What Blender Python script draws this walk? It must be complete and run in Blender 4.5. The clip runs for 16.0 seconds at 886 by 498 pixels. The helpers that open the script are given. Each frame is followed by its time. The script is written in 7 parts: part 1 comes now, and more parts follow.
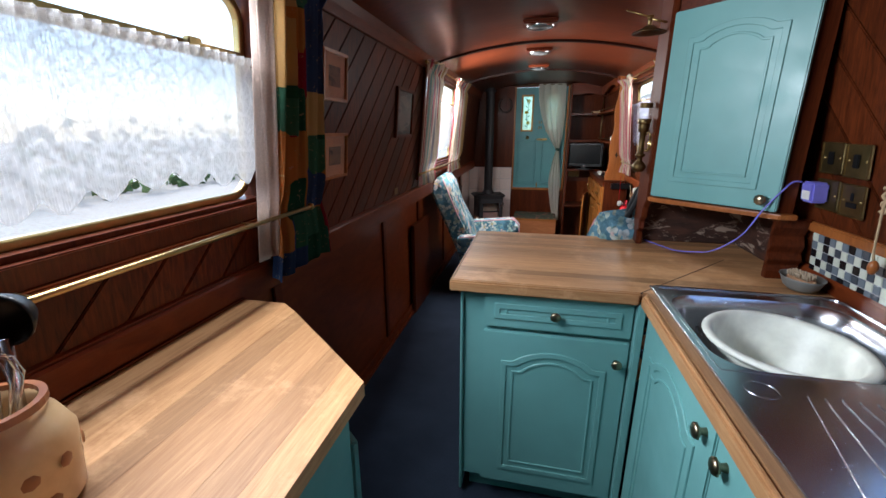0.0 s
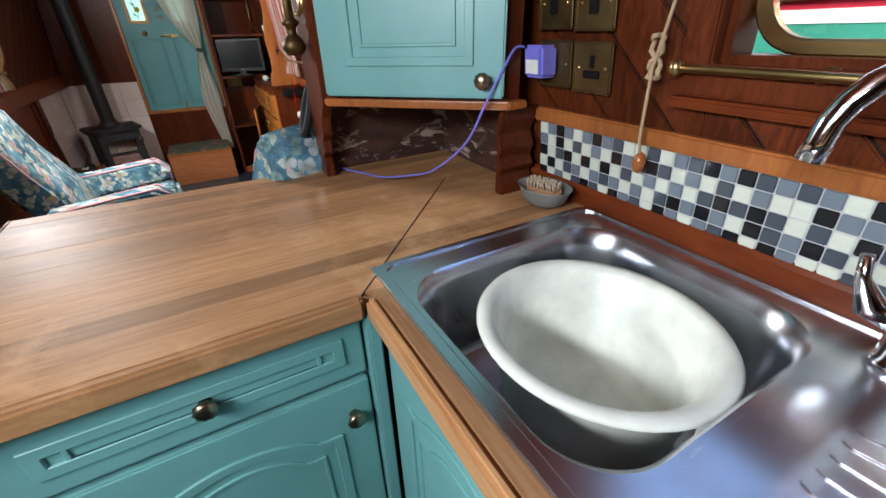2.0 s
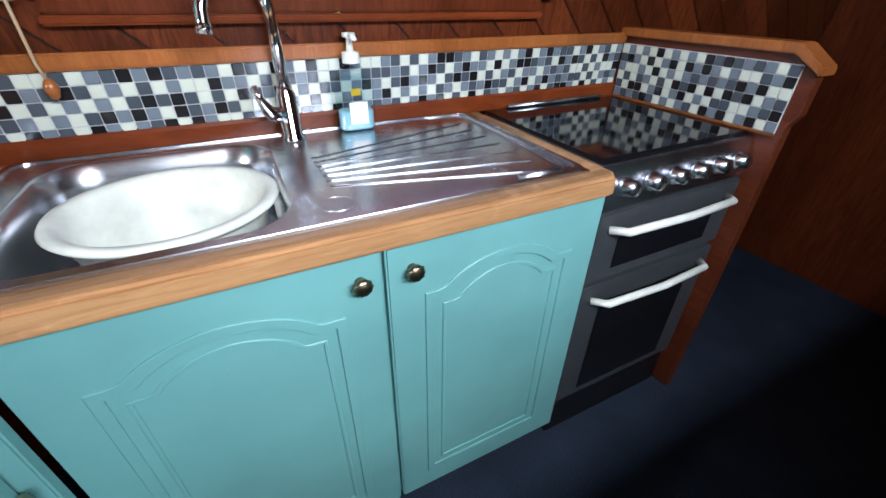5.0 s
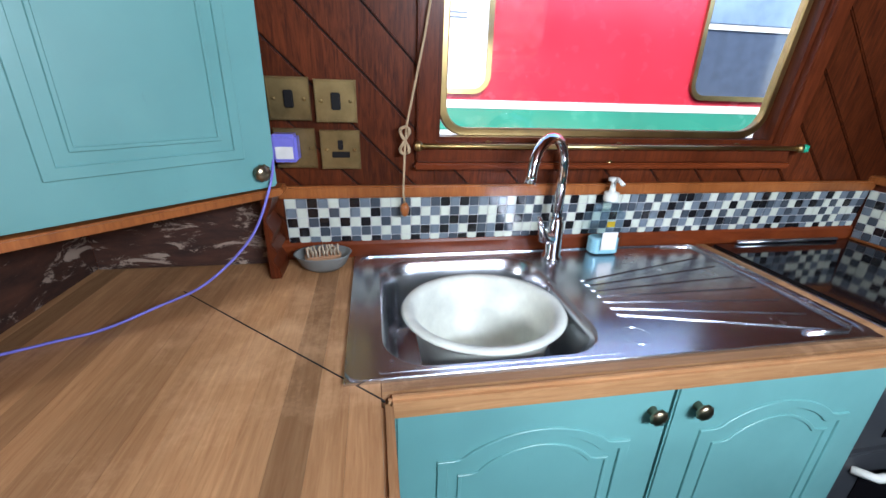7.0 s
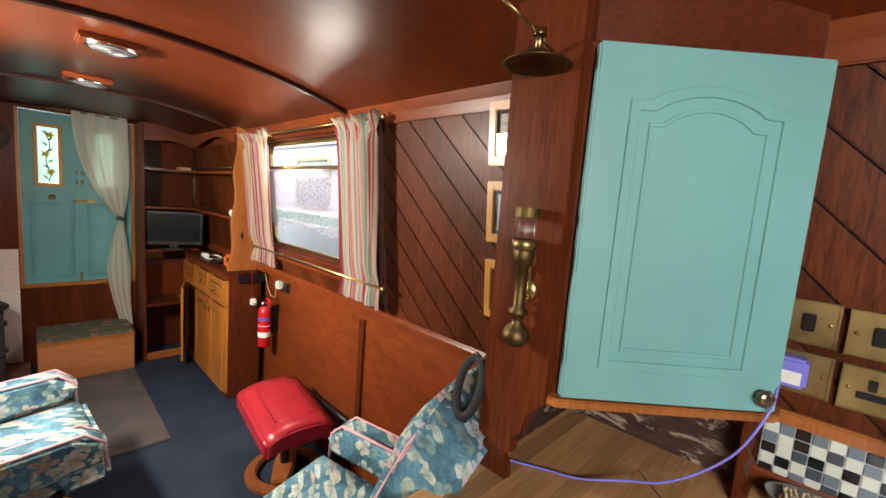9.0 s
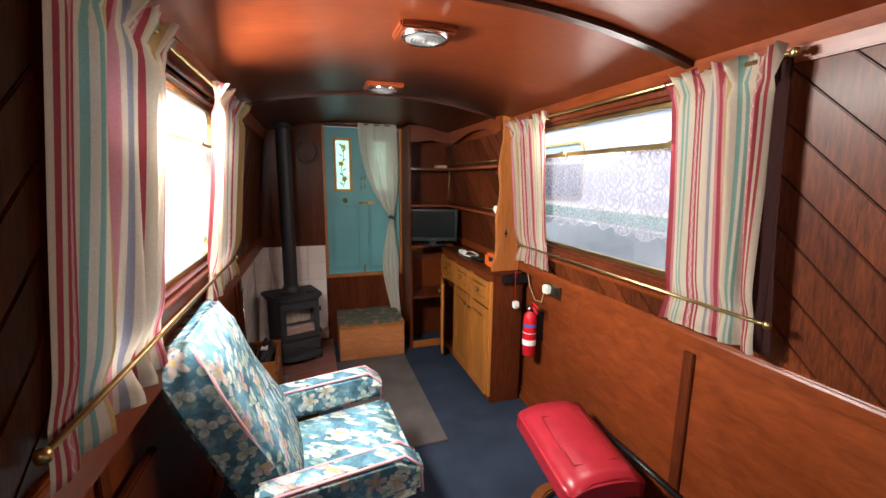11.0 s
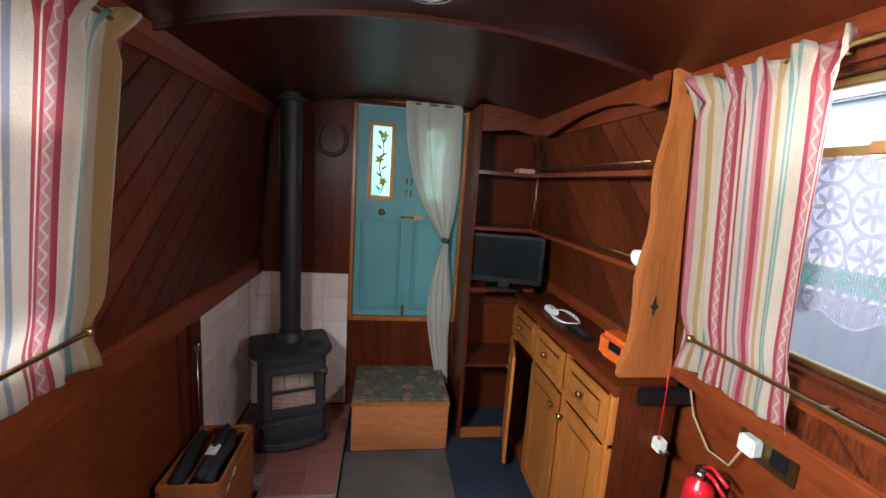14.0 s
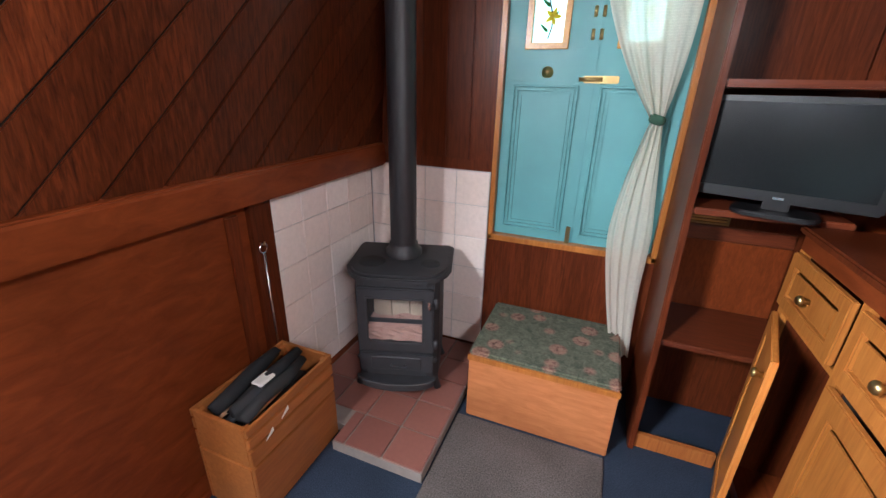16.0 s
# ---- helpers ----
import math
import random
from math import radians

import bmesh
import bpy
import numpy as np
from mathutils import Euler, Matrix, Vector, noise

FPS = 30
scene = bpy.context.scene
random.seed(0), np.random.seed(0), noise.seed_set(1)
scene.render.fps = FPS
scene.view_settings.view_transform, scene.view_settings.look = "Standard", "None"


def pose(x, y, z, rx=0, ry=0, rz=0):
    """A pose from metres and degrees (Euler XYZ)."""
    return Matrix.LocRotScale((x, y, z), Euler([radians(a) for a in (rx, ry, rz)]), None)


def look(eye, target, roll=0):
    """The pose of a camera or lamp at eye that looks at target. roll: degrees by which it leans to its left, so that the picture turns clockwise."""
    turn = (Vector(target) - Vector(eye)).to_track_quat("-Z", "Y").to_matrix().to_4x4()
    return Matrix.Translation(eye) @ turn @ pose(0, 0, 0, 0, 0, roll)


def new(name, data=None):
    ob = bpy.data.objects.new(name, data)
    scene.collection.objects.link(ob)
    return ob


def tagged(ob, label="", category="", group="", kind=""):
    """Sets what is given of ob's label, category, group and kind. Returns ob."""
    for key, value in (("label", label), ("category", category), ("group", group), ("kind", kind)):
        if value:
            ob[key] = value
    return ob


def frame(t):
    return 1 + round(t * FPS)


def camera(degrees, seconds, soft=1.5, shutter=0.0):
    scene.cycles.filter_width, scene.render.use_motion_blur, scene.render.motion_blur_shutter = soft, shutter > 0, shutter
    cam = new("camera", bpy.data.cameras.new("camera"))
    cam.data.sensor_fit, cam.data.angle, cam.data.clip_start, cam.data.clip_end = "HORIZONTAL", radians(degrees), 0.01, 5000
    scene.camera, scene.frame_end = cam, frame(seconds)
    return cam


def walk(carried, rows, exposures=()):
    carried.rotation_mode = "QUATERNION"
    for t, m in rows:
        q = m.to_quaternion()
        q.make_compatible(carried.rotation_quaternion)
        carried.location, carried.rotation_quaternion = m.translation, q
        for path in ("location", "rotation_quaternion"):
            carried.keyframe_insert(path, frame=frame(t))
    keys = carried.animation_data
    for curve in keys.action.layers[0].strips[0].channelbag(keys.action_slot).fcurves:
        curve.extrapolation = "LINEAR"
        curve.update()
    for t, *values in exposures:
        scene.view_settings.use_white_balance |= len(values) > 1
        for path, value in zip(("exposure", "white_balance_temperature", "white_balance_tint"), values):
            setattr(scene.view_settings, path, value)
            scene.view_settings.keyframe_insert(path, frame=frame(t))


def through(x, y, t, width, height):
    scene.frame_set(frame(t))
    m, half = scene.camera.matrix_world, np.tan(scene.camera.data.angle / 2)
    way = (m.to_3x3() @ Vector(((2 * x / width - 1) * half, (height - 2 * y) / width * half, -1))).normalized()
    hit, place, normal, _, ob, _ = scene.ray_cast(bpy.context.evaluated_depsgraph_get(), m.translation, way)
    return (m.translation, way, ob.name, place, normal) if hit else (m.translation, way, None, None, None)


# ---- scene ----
cam = camera(95.6, 16.0)
PATH = [
    (0, (-0.056, 1.197, 1.366), (-0.475, 3.07, 0.802), -0.2),
    (0.5, (-0.034, 1.427, 1.374), (-0.185, 3.334, 0.792), -1.1),
    (1, (-0.002, 1.589, 1.334), (0.119, 3.451, 0.615), -1.7),
    (1.5, (0.082, 1.836, 1.288), (0.54, 3.585, 0.432), -1.8),
    (2, (0.145, 1.912, 1.25), (0.99, 3.449, 0.291), -1.5),
    (2.5, (0.093, 1.873, 1.259), (1.431, 3.005, 0.295), 0.3),
    (3, (0.085, 1.893, 1.298), (1.814, 2.398, 0.429), -0.6),
    (3.5, (0.033, 1.99, 1.342), (1.869, 1.684, 0.611), -1.4),
    (3.7, (-0.019, 1.986, 1.314), (1.785, 1.4, 0.68), -2.0),
    (5.8, (-0.233, 2.217, 1.182), (1.187, 1.456, -0.004), 1.7),
    (6, (-0.218, 2.27, 1.196), (1.247, 1.553, 0.039), 2.4),
    (6.5, (-0.199, 2.346, 1.254), (1.446, 1.794, 0.26), 2.0),
    (7, (-0.181, 2.414, 1.315), (1.649, 2.088, 0.578), 1.7),
    (7.5, (-0.183, 2.462, 1.399), (1.762, 2.465, 0.936), 2.0),
    (8, (-0.186, 2.466, 1.471), (1.748, 2.892, 1.194), 3.0),
    (8.5, (-0.225, 2.493, 1.483), (1.525, 3.437, 1.269), 4.1),
    (9, (-0.287, 2.576, 1.465), (1.145, 3.954, 1.235), 4.5),
    (9.5, (-0.387, 2.695, 1.46), (0.72, 4.334, 1.161), 4.4),
    (10, (-0.417, 2.891, 1.46), (0.431, 4.669, 1.116), 3.6),
    (10.2, (-0.427, 2.968, 1.461), (0.343, 4.781, 1.111), 2.6),
    (12.3, (-0.424, 3.572, 1.483), (0.094, 5.478, 1.165), 0.8),
    (12.5, (-0.42, 3.689, 1.484), (0.096, 5.598, 1.182), 1.2),
    (13, (-0.417, 3.911, 1.484), (0.092, 5.824, 1.196), 1.8),
    (13.5, (-0.289, 4.111, 1.479), (0.143, 6.043, 1.195), 2.9),
    (14, (-0.14, 4.303, 1.477), (0.148, 6.255, 1.154), 3.9),
    (14.5, (-0.067, 4.523, 1.437), (-0.008, 6.482, 1.04), 4.4),
    (15, (0.002, 4.72, 1.388), (-0.202, 6.647, 0.895), 4.4),
    (15.5, (0.095, 4.952, 1.319), (-0.426, 6.786, 0.713), 3.1),
    (16, (0.082, 5.115, 1.215), (-0.595, 6.844, 0.472), 1.4),
]
EXPOSURES = [(0, 1.75, 6000, 10), (1.5, 2.15, 6250, 10), (3.0, 1.6, 5850, 10), (3.5, 1.7, 5600, 10), (5.8, 2.35, 6050, 10), (7, 2.15, 5750, 10), (8, 1.65, 7100, 10), (8.5, 2.15, 7200, 10), (9, 2.25, 7200, 10),
             (10, 2.65, 6800, 10), (12.5, 1.5, 6450, 10), (13.5, 1.75, 6100, 10), (14, 2.25, 5850, 10), (15, 3.0, 5500, 10), (16, 3.45, 5750, 10)]
walk(cam, [(t, look(eye, target, roll)) for t, eye, target, roll in PATH], EXPOSURES)

# ---- light ----
world = bpy.data.worlds.new("sky")
scene.world = world
world.use_nodes = True
SUN_EL, SUN_AZ = 55.0, 262.0
_nt = world.node_tree
_sky = _nt.nodes.new("ShaderNodeTexSky")
_sky.sky_type = "NISHITA"
_sky.sun_disc = False
_sky.sun_elevation, _sky.sun_rotation = radians(SUN_EL), radians(SUN_AZ)
_nt.links.new(_sky.outputs[0], _nt.nodes["Background"].inputs[0])
_nt.nodes["Background"].inputs[1].default_value = 0.15
sun_data = bpy.data.lights.new("sun", "SUN")
sun_data.energy, sun_data.angle, sun_data.color = 2.2, radians(45), (1.0, 0.96, 0.90)
sun = new("sun", sun_data)
_d = Vector((math.sin(radians(SUN_AZ)) * math.cos(radians(SUN_EL)), math.cos(radians(SUN_AZ)) * math.cos(radians(SUN_EL)), math.sin(radians(SUN_EL))))
sun.matrix_world = look(_d * 20, (0, 0, 0))
# daylight standing in the window openings
for side, y, z, w, h, power in ((-1, 1.78, 1.64, 0.76, 0.15, 7.5), (-1, 4.54, 1.65, 0.50, 0.18, 15.0), (1, 4.61, 1.65, 0.74, 0.16, 3.0)):
    ld = bpy.data.lights.new("window_daylight", "AREA")
    ld.shape, ld.size, ld.size_y, ld.energy, ld.color = "RECTANGLE", w, h, power, (0.94, 0.97, 1.0) if y < 3 else (1.0, 0.96, 0.91)
    new("window_daylight", ld).matrix_world = look((side * (0.735 if side > 0 else 0.785), y, z), (-side * 0.5, y + 0.2 * (y > 3), z - (0.7 if y > 3 else 0.35)))


# ---- materials ----
class Mat:
    """A node material under construction."""

    def __init__(self, name):
        self.m = bpy.data.materials.new(name)
        self.m.use_nodes = True
        self.t = self.m.node_tree
        self.b = self.t.nodes["Principled BSDF"]
        self.co = self.t.nodes.new("ShaderNodeTexCoord")

    def node(self, kind, **values):
        n = self.t.nodes.new(kind)
        for k, v in values.items():
            n.inputs[k].default_value = v
        return n

    def link(self, a, b):
        self.t.links.new(a, b)

    def coords(self, scale=(1, 1, 1), rot=(0, 0, 0)):
        mp = self.node("ShaderNodeMapping")
        mp.inputs["Scale"].default_value = scale
        mp.inputs["Rotation"].default_value = [radians(a) for a in rot]
        self.link(self.co.outputs["Object"], mp.inputs[0])
        return mp.outputs[0]

    def noise(self, vec, scale, detail=4.0, rough=0.55, distortion=0.0):
        n = self.node("ShaderNodeTexNoise", Scale=scale, Detail=detail, Roughness=rough, Distortion=distortion)
        self.link(vec, n.inputs["Vector"])
        return n.outputs[0]

    def ramp(self, fac, stops, sharp=False):
        r = self.node("ShaderNodeValToRGB")
        e = r.color_ramp.elements
        while len(e) < len(stops):
            e.new(0.5)
        for el, (p, c) in zip(e, stops):
            el.position = p
            el.color = (*c, 1) if len(c) == 3 else c
        if sharp:
            r.color_ramp.interpolation = "CONSTANT"
        self.link(fac, r.inputs[0])
        return r.outputs[0]

    def mix(self, fac, a, b, mode="MIX"):
        n = self.t.nodes.new("ShaderNodeMix")
        n.data_type, n.blend_type = "RGBA", mode
        for sock, v in ((n.inputs[0], fac), (n.inputs[6], a), (n.inputs[7], b)):
            if isinstance(v, (int, float)):
                sock.default_value = v
            elif isinstance(v, tuple):
                sock.default_value = (*v, 1)
            else:
                self.link(v, sock)
        return n.outputs[2]

    def math(self, op, a, b=0.0):
        n = self.t.nodes.new("ShaderNodeMath")
        n.operation = op
        for sock, v in zip(n.inputs, (a, b)):
            if isinstance(v, (int, float)):
                sock.default_value = v
            else:
                self.link(v, sock)
        return n.outputs[0]

    def random(self):
        return self.t.nodes.new("ShaderNodeObjectInfo").outputs["Random"]

    def bump(self, height, strength=0.2, dist=0.002):
        n = self.node("ShaderNodeBump", Strength=strength, Distance=dist)
        self.link(height, n.inputs["Height"])
        self.link(n.outputs[0], self.b.inputs["Normal"])

    def done(self, color=None, rough=0.5, metal=0.0, coat=0.0, spec=0.5, **more):
        for key, v in (("Base Color", color), ("Roughness", rough), ("Metallic", metal), ("Coat Weight", coat), ("Specular IOR Level", spec)):
            if v is None:
                continue
            if isinstance(v, (int, float)):
                self.b.inputs[key].default_value = v
            elif isinstance(v, tuple):
                self.b.inputs[key].default_value = (*v, 1)
            else:
                self.link(v, self.b.inputs[key])
        for k, v in more.items():
            self.b.inputs[k].default_value = v
        return self.m


def wood(name, dark, light, grain=(1, 14, 14), rot=(0, 0, 0), rough=0.3, coat=0.3, vary=0.5, relief=0.12, scratch=0.0, spec=0.4):
    """Varnished wood whose grain runs along the short-scaled axis."""
    w = Mat(name)
    v = w.coords(grain, rot)
    fine = w.noise(v, 9.0, 8.0, 0.65, 0.6)
    broad = w.noise(w.coords(tuple(max(0.4, g * 0.22) for g in grain), rot), 2.0, 3.0, 0.5, 0.4)
    base = w.ramp(fine, [(0.30, dark), (0.72, light)])
    tone = w.ramp(broad, [(0.25, (0.62, 0.58, 0.55)), (0.75, (1.12, 1.1, 1.08))])
    col = w.mix(1.0, base, tone, "MULTIPLY")
    ri = w.ramp(w.random(), [(0.0, (1 - vary * 0.6,) * 3), (1.0, (1 + vary * 0.35,) * 3)])
    col = w.mix(1.0, col, ri, "MULTIPLY")
    if scratch:
        worn = w.ramp(w.noise(w.coords((1, 1, 1), rot), 5.0, 6.0, 0.7), [(0.52, (0, 0, 0)), (0.75, (scratch,) * 3)])
        col = w.mix(worn, col, tuple(min(1.0, c * 1.5 + 0.08) for c in light))
    w.bump(fine, relief, 0.001)
    rr = w.math("ADD", w.math("MULTIPLY", broad, 0.16), rough - 0.08)
    return w.done(col, rr, coat=coat, spec=spec, **{"Coat Roughness": 0.22})


def paint(name, color, rough=0.45, worn=0.5, coat=0.0):
    p = Mat(name)
    v = p.coords()
    a = p.ramp(p.noise(v, 3.0, 4.0), [(0.3, tuple(c * 0.86 for c in color)), (0.7, tuple(min(1, c * 1.08) for c in color))])
    marks = p.ramp(p.noise(v, 38.0, 6.0, 0.7), [(0.66, (0, 0, 0)), (0.80, (worn,) * 3)])
    col = p.mix(marks, a, tuple(c * 0.55 + 0.03 for c in color))
    p.bump(p.noise(p.coords((1, 1, 0.15)), 120.0, 3.0), 0.12, 0.0008)
    return p.done(col, p.ramp(p.noise(v, 11.0), [(0.3, (rough * 0.8,) * 3), (0.7, (rough * 1.2,) * 3)]), coat=coat)


def metal(name, color, rough=0.25, tarnish=0.5):
    p = Mat(name)
    v = p.coords()
    n = p.ramp(p.noise(v, 14.0, 6.0, 0.6), [(0.25, tuple(c * (1 - tarnish * 0.6) for c in color)), (0.65, color)])
    r = p.ramp(p.noise(v, 9.0, 4.0), [(0.3, (rough * 0.88,) * 3), (0.7, (rough * 1.15,) * 3)])
    p.bump(p.noise(v, 200.0), 0.02, 0.0003)
    return p.done(n, r, metal=1.0)


def plain(name, color, rough=0.5, spec=0.5, **more):
    p = Mat(name)
    v = p.coords()
    c = p.ramp(p.noise(v, 18.0, 5.0), [(0.3, tuple(k * 0.84 for k in color)), (0.7, tuple(min(1, k * 1.1) for k in color))])
    p.bump(p.noise(v, 90.0, 4.0), 0.08, 0.001)
    return p.done(c, rough, spec=spec, **more)


MAHOGANY = wood("mahogany_plank", (0.037, 0.0078, 0.0033), (0.172, 0.040, 0.0107), (14, 14, 1), (45, 0, 0), rough=0.42, coat=0.05, vary=0.6, spec=0.15)
MAHOGANY_FLAT = wood("mahogany_board", (0.125, 0.0255, 0.0072), (0.225, 0.051, 0.0132), (12, 1, 3), rough=0.34, coat=0.06, vary=0.2, spec=0.16)
MAHOGANY_UP = wood("mahogany_upright", (0.062, 0.0130, 0.005), (0.15, 0.0345, 0.0105), (14, 14, 1), rough=0.36, coat=0.05, vary=0.3, spec=0.15)
MAHOGANY_X = wood("mahogany_across", (0.070, 0.0150, 0.0065), (0.150, 0.035, 0.0125), (1, 12, 12), rough=0.32, coat=0.3, vary=0.3)
PINE = wood("orange_pine", (0.28, 0.085, 0.02), (0.46, 0.165, 0.042), (14, 14, 1), rough=0.32, coat=0.25, vary=0.25)
OAK = wood("golden_wood", (0.33, 0.108, 0.019), (0.53, 0.215, 0.045), (12, 12, 1), rough=0.35, coat=0.2, vary=0.3)
BENTWOOD = wood("bent_wood", (0.45, 0.22, 0.07), (0.68, 0.38, 0.14), (3, 3, 3), rough=0.32, coat=0.25)
BOXWOOD = wood("box_plywood", (0.34, 0.12, 0.042), (0.50, 0.20, 0.075), (1, 6, 6), rough=0.5, coat=0.0)
WORKTOP = wood("worktop_strip", (0.36, 0.178, 0.072), (0.56, 0.325, 0.150), (1, 14, 14), rough=0.52, coat=0.0, vary=0.6, scratch=0.5)
WORKTOP_Y = wood("worktop_strip_long", (0.36, 0.178, 0.072), (0.56, 0.325, 0.150), (14, 1, 14), rough=0.52, coat=0.0, vary=0.6, scratch=0.5)
TEAL = paint("teal_paint", (0.155, 0.365, 0.355), 0.42)
TEAL_DOOR = paint("teal_door_paint", (0.115, 0.33, 0.345), 0.5)
BRASS = metal("aged_brass", (0.52, 0.38, 0.16), 0.32)
KNOB_BRASS = metal("worn_bronze", (0.36, 0.30, 0.20), 0.30, 0.7)
PLATE_BRASS = metal("satin_brass", (0.34, 0.25, 0.11), 0.45, 0.75)
GILT = wood("gilt_wood", (0.44, 0.20, 0.035), (0.64, 0.34, 0.075), (6, 6, 6), rough=0.35, coat=0.2, vary=0.2)
BRASS_DULL = metal("tarnished_brass", (0.30, 0.225, 0.105), 0.38)
CHROME = metal("chrome", (0.80, 0.81, 0.83), 0.09, 0.05)
STEEL = metal("brushed_steel", (0.64, 0.66, 0.70), 0.24, 0.06)
IRON = plain("black_iron", (0.028, 0.029, 0.033), 0.6)
FLUE = plain("flue_black", (0.022, 0.021, 0.024), 0.5)
BLACK = plain("black_plastic", (0.008, 0.008, 0.009), 0.38, 0.35)
BLACK_FABRIC = plain("black_strap", (0.012, 0.013, 0.015), 0.8)
SCREEN = Mat("dim_screen").done((0.005, 0.006, 0.007), 0.2, spec=0.4)
GLOSS_BLACK = plain("black_glass", (0.008, 0.008, 0.010), 0.06, 0.6)
WHITE_PLASTIC = plain("white_plastic", (0.74, 0.76, 0.70), 0.35)
TUB_WHITE = plain("bowl_plastic", (0.76, 0.79, 0.70), 0.38)
CERAMIC = plain("stoneware", (0.20, 0.21, 0.20), 0.5)
PURPLE = plain("purple_plastic", (0.20, 0.19, 0.66), 0.4)
GREY_PLASTIC = plain("grey_plastic", (0.04, 0.044, 0.05), 0.45)
RED_PLASTIC = plain("red_paint", (0.55, 0.012, 0.022), 0.25)
WHITE_PAPER = plain("white_label", (0.78, 0.77, 0.73), 0.7)
BLUE_PAPER = plain("blue_label", (0.05, 0.09, 0.35), 0.6)
ORANGE = plain("orange_plastic", (0.66, 0.12, 0.02), 0.4)
ROPE = plain("cord", (0.40, 0.29, 0.17), 0.9)
BRUSHWOOD = plain("brush_wood", (0.42, 0.24, 0.13), 0.6)
GREEN_RUBBER = plain("green_rubber", (0.02, 0.36, 0.20), 0.5)
GROUT = plain("grout", (0.50, 0.50, 0.50), 0.9)
MOUNT = plain("picture_mount", (0.42, 0.22, 0.15), 0.8)
LEATHER = plain("red_leather", (0.36, 0.018, 0.03), 0.33)
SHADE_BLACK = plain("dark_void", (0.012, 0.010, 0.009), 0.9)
GREEN_TIE = plain("green_tie", (0.03, 0.08, 0.05), 0.8)


def glass_mat(name, color=(1, 1, 1), rough=0.0, through=0.9):
    g = Mat(name)
    tr = g.node("ShaderNodeBsdfTransparent")
    tr.inputs[0].default_value = (*color, 1)
    gl = g.node("ShaderNodeBsdfGlossy", Roughness=rough)
    mx = g.node("ShaderNodeMixShader")
    mx.inputs[0].default_value = 0.045
    g.link(tr.outputs[0], mx.inputs[1])
    g.link(gl.outputs[0], mx.inputs[2])
    g.link(mx.outputs[0], g.t.nodes["Material Output"].inputs[0])
    return g.m


GLASS = glass_mat("window_glass")
CLEAR = glass_mat("clear_plastic", (0.86, 0.92, 0.94))
SOAP = plain("blue_soap", (0.36, 0.62, 0.70), 0.2)


def carpet(name, a, b, scale=260.0):
    c = Mat(name)
    v = c.coords()
    n = c.noise(v, scale, 3.0, 0.7)
    col = c.ramp(n, [(0.32, a), (0.70, b)])
    blot = c.ramp(c.noise(v, 4.0, 4.0), [(0.3, (0.75, 0.75, 0.75)), (0.7, (1.15, 1.15, 1.15))])
    c.bump(n, 0.7, 0.004)
    return c.done(c.mix(1.0, col, blot, "MULTIPLY"), 0.95, spec=0.15)


CARPET = carpet("navy_carpet", (0.010, 0.016, 0.030), (0.040, 0.055, 0.085))
MAT_GREY = carpet("grey_brown_mat", (0.045, 0.038, 0.036), (0.15, 0.132, 0.124), 200.0)


def tapestry():
    c = Mat("floral_carpet")
    v = c.coords()
    vor = c.node("ShaderNodeTexVoronoi", Scale=11.0)
    c.link(v, vor.inputs["Vector"])
    blob = c.ramp(vor.outputs["Distance"], [(0.0, (1, 1, 1)), (0.30, (1, 1, 1)), (0.42, (0, 0, 0))])
    n = c.noise(v, 45.0, 4.0, 0.7, 1.0)
    ground = c.ramp(n, [(0.3, (0.055, 0.065, 0.05)), (0.7, (0.15, 0.16, 0.115))])
    flower = c.ramp(n, [(0.35, (0.09, 0.05, 0.04)), (0.55, (0.30, 0.17, 0.13)), (0.75, (0.16, 0.19, 0.12))])
    c.bump(c.noise(v, 300.0), 0.5, 0.002)
    return c.done(c.mix(blob, ground, flower), 0.95, spec=0.1)


TAPESTRY = tapestry()


def peeling():
    """Dark stained board with pale paper torn away in streaks."""
    c = Mat("peeling_board")
    dark = c.ramp(c.noise(c.coords((1, 1, 4)), 9.0, 6.0, 0.7), [(0.3, (0.018, 0.008, 0.006)), (0.7, (0.085, 0.032, 0.018))])
    torn = c.ramp(c.noise(c.coords((2, 2, 5), (30, 0, 0)), 5.0, 7.0, 0.75, 0.8), [(0.55, (0, 0, 0)), (0.60, (0.85, 0.85, 0.85))])
    c.bump(torn, 0.5, 0.002)
    return c.done(c.mix(torn, dark, (0.40, 0.31, 0.24)), 0.7)


PEELING = peeling()


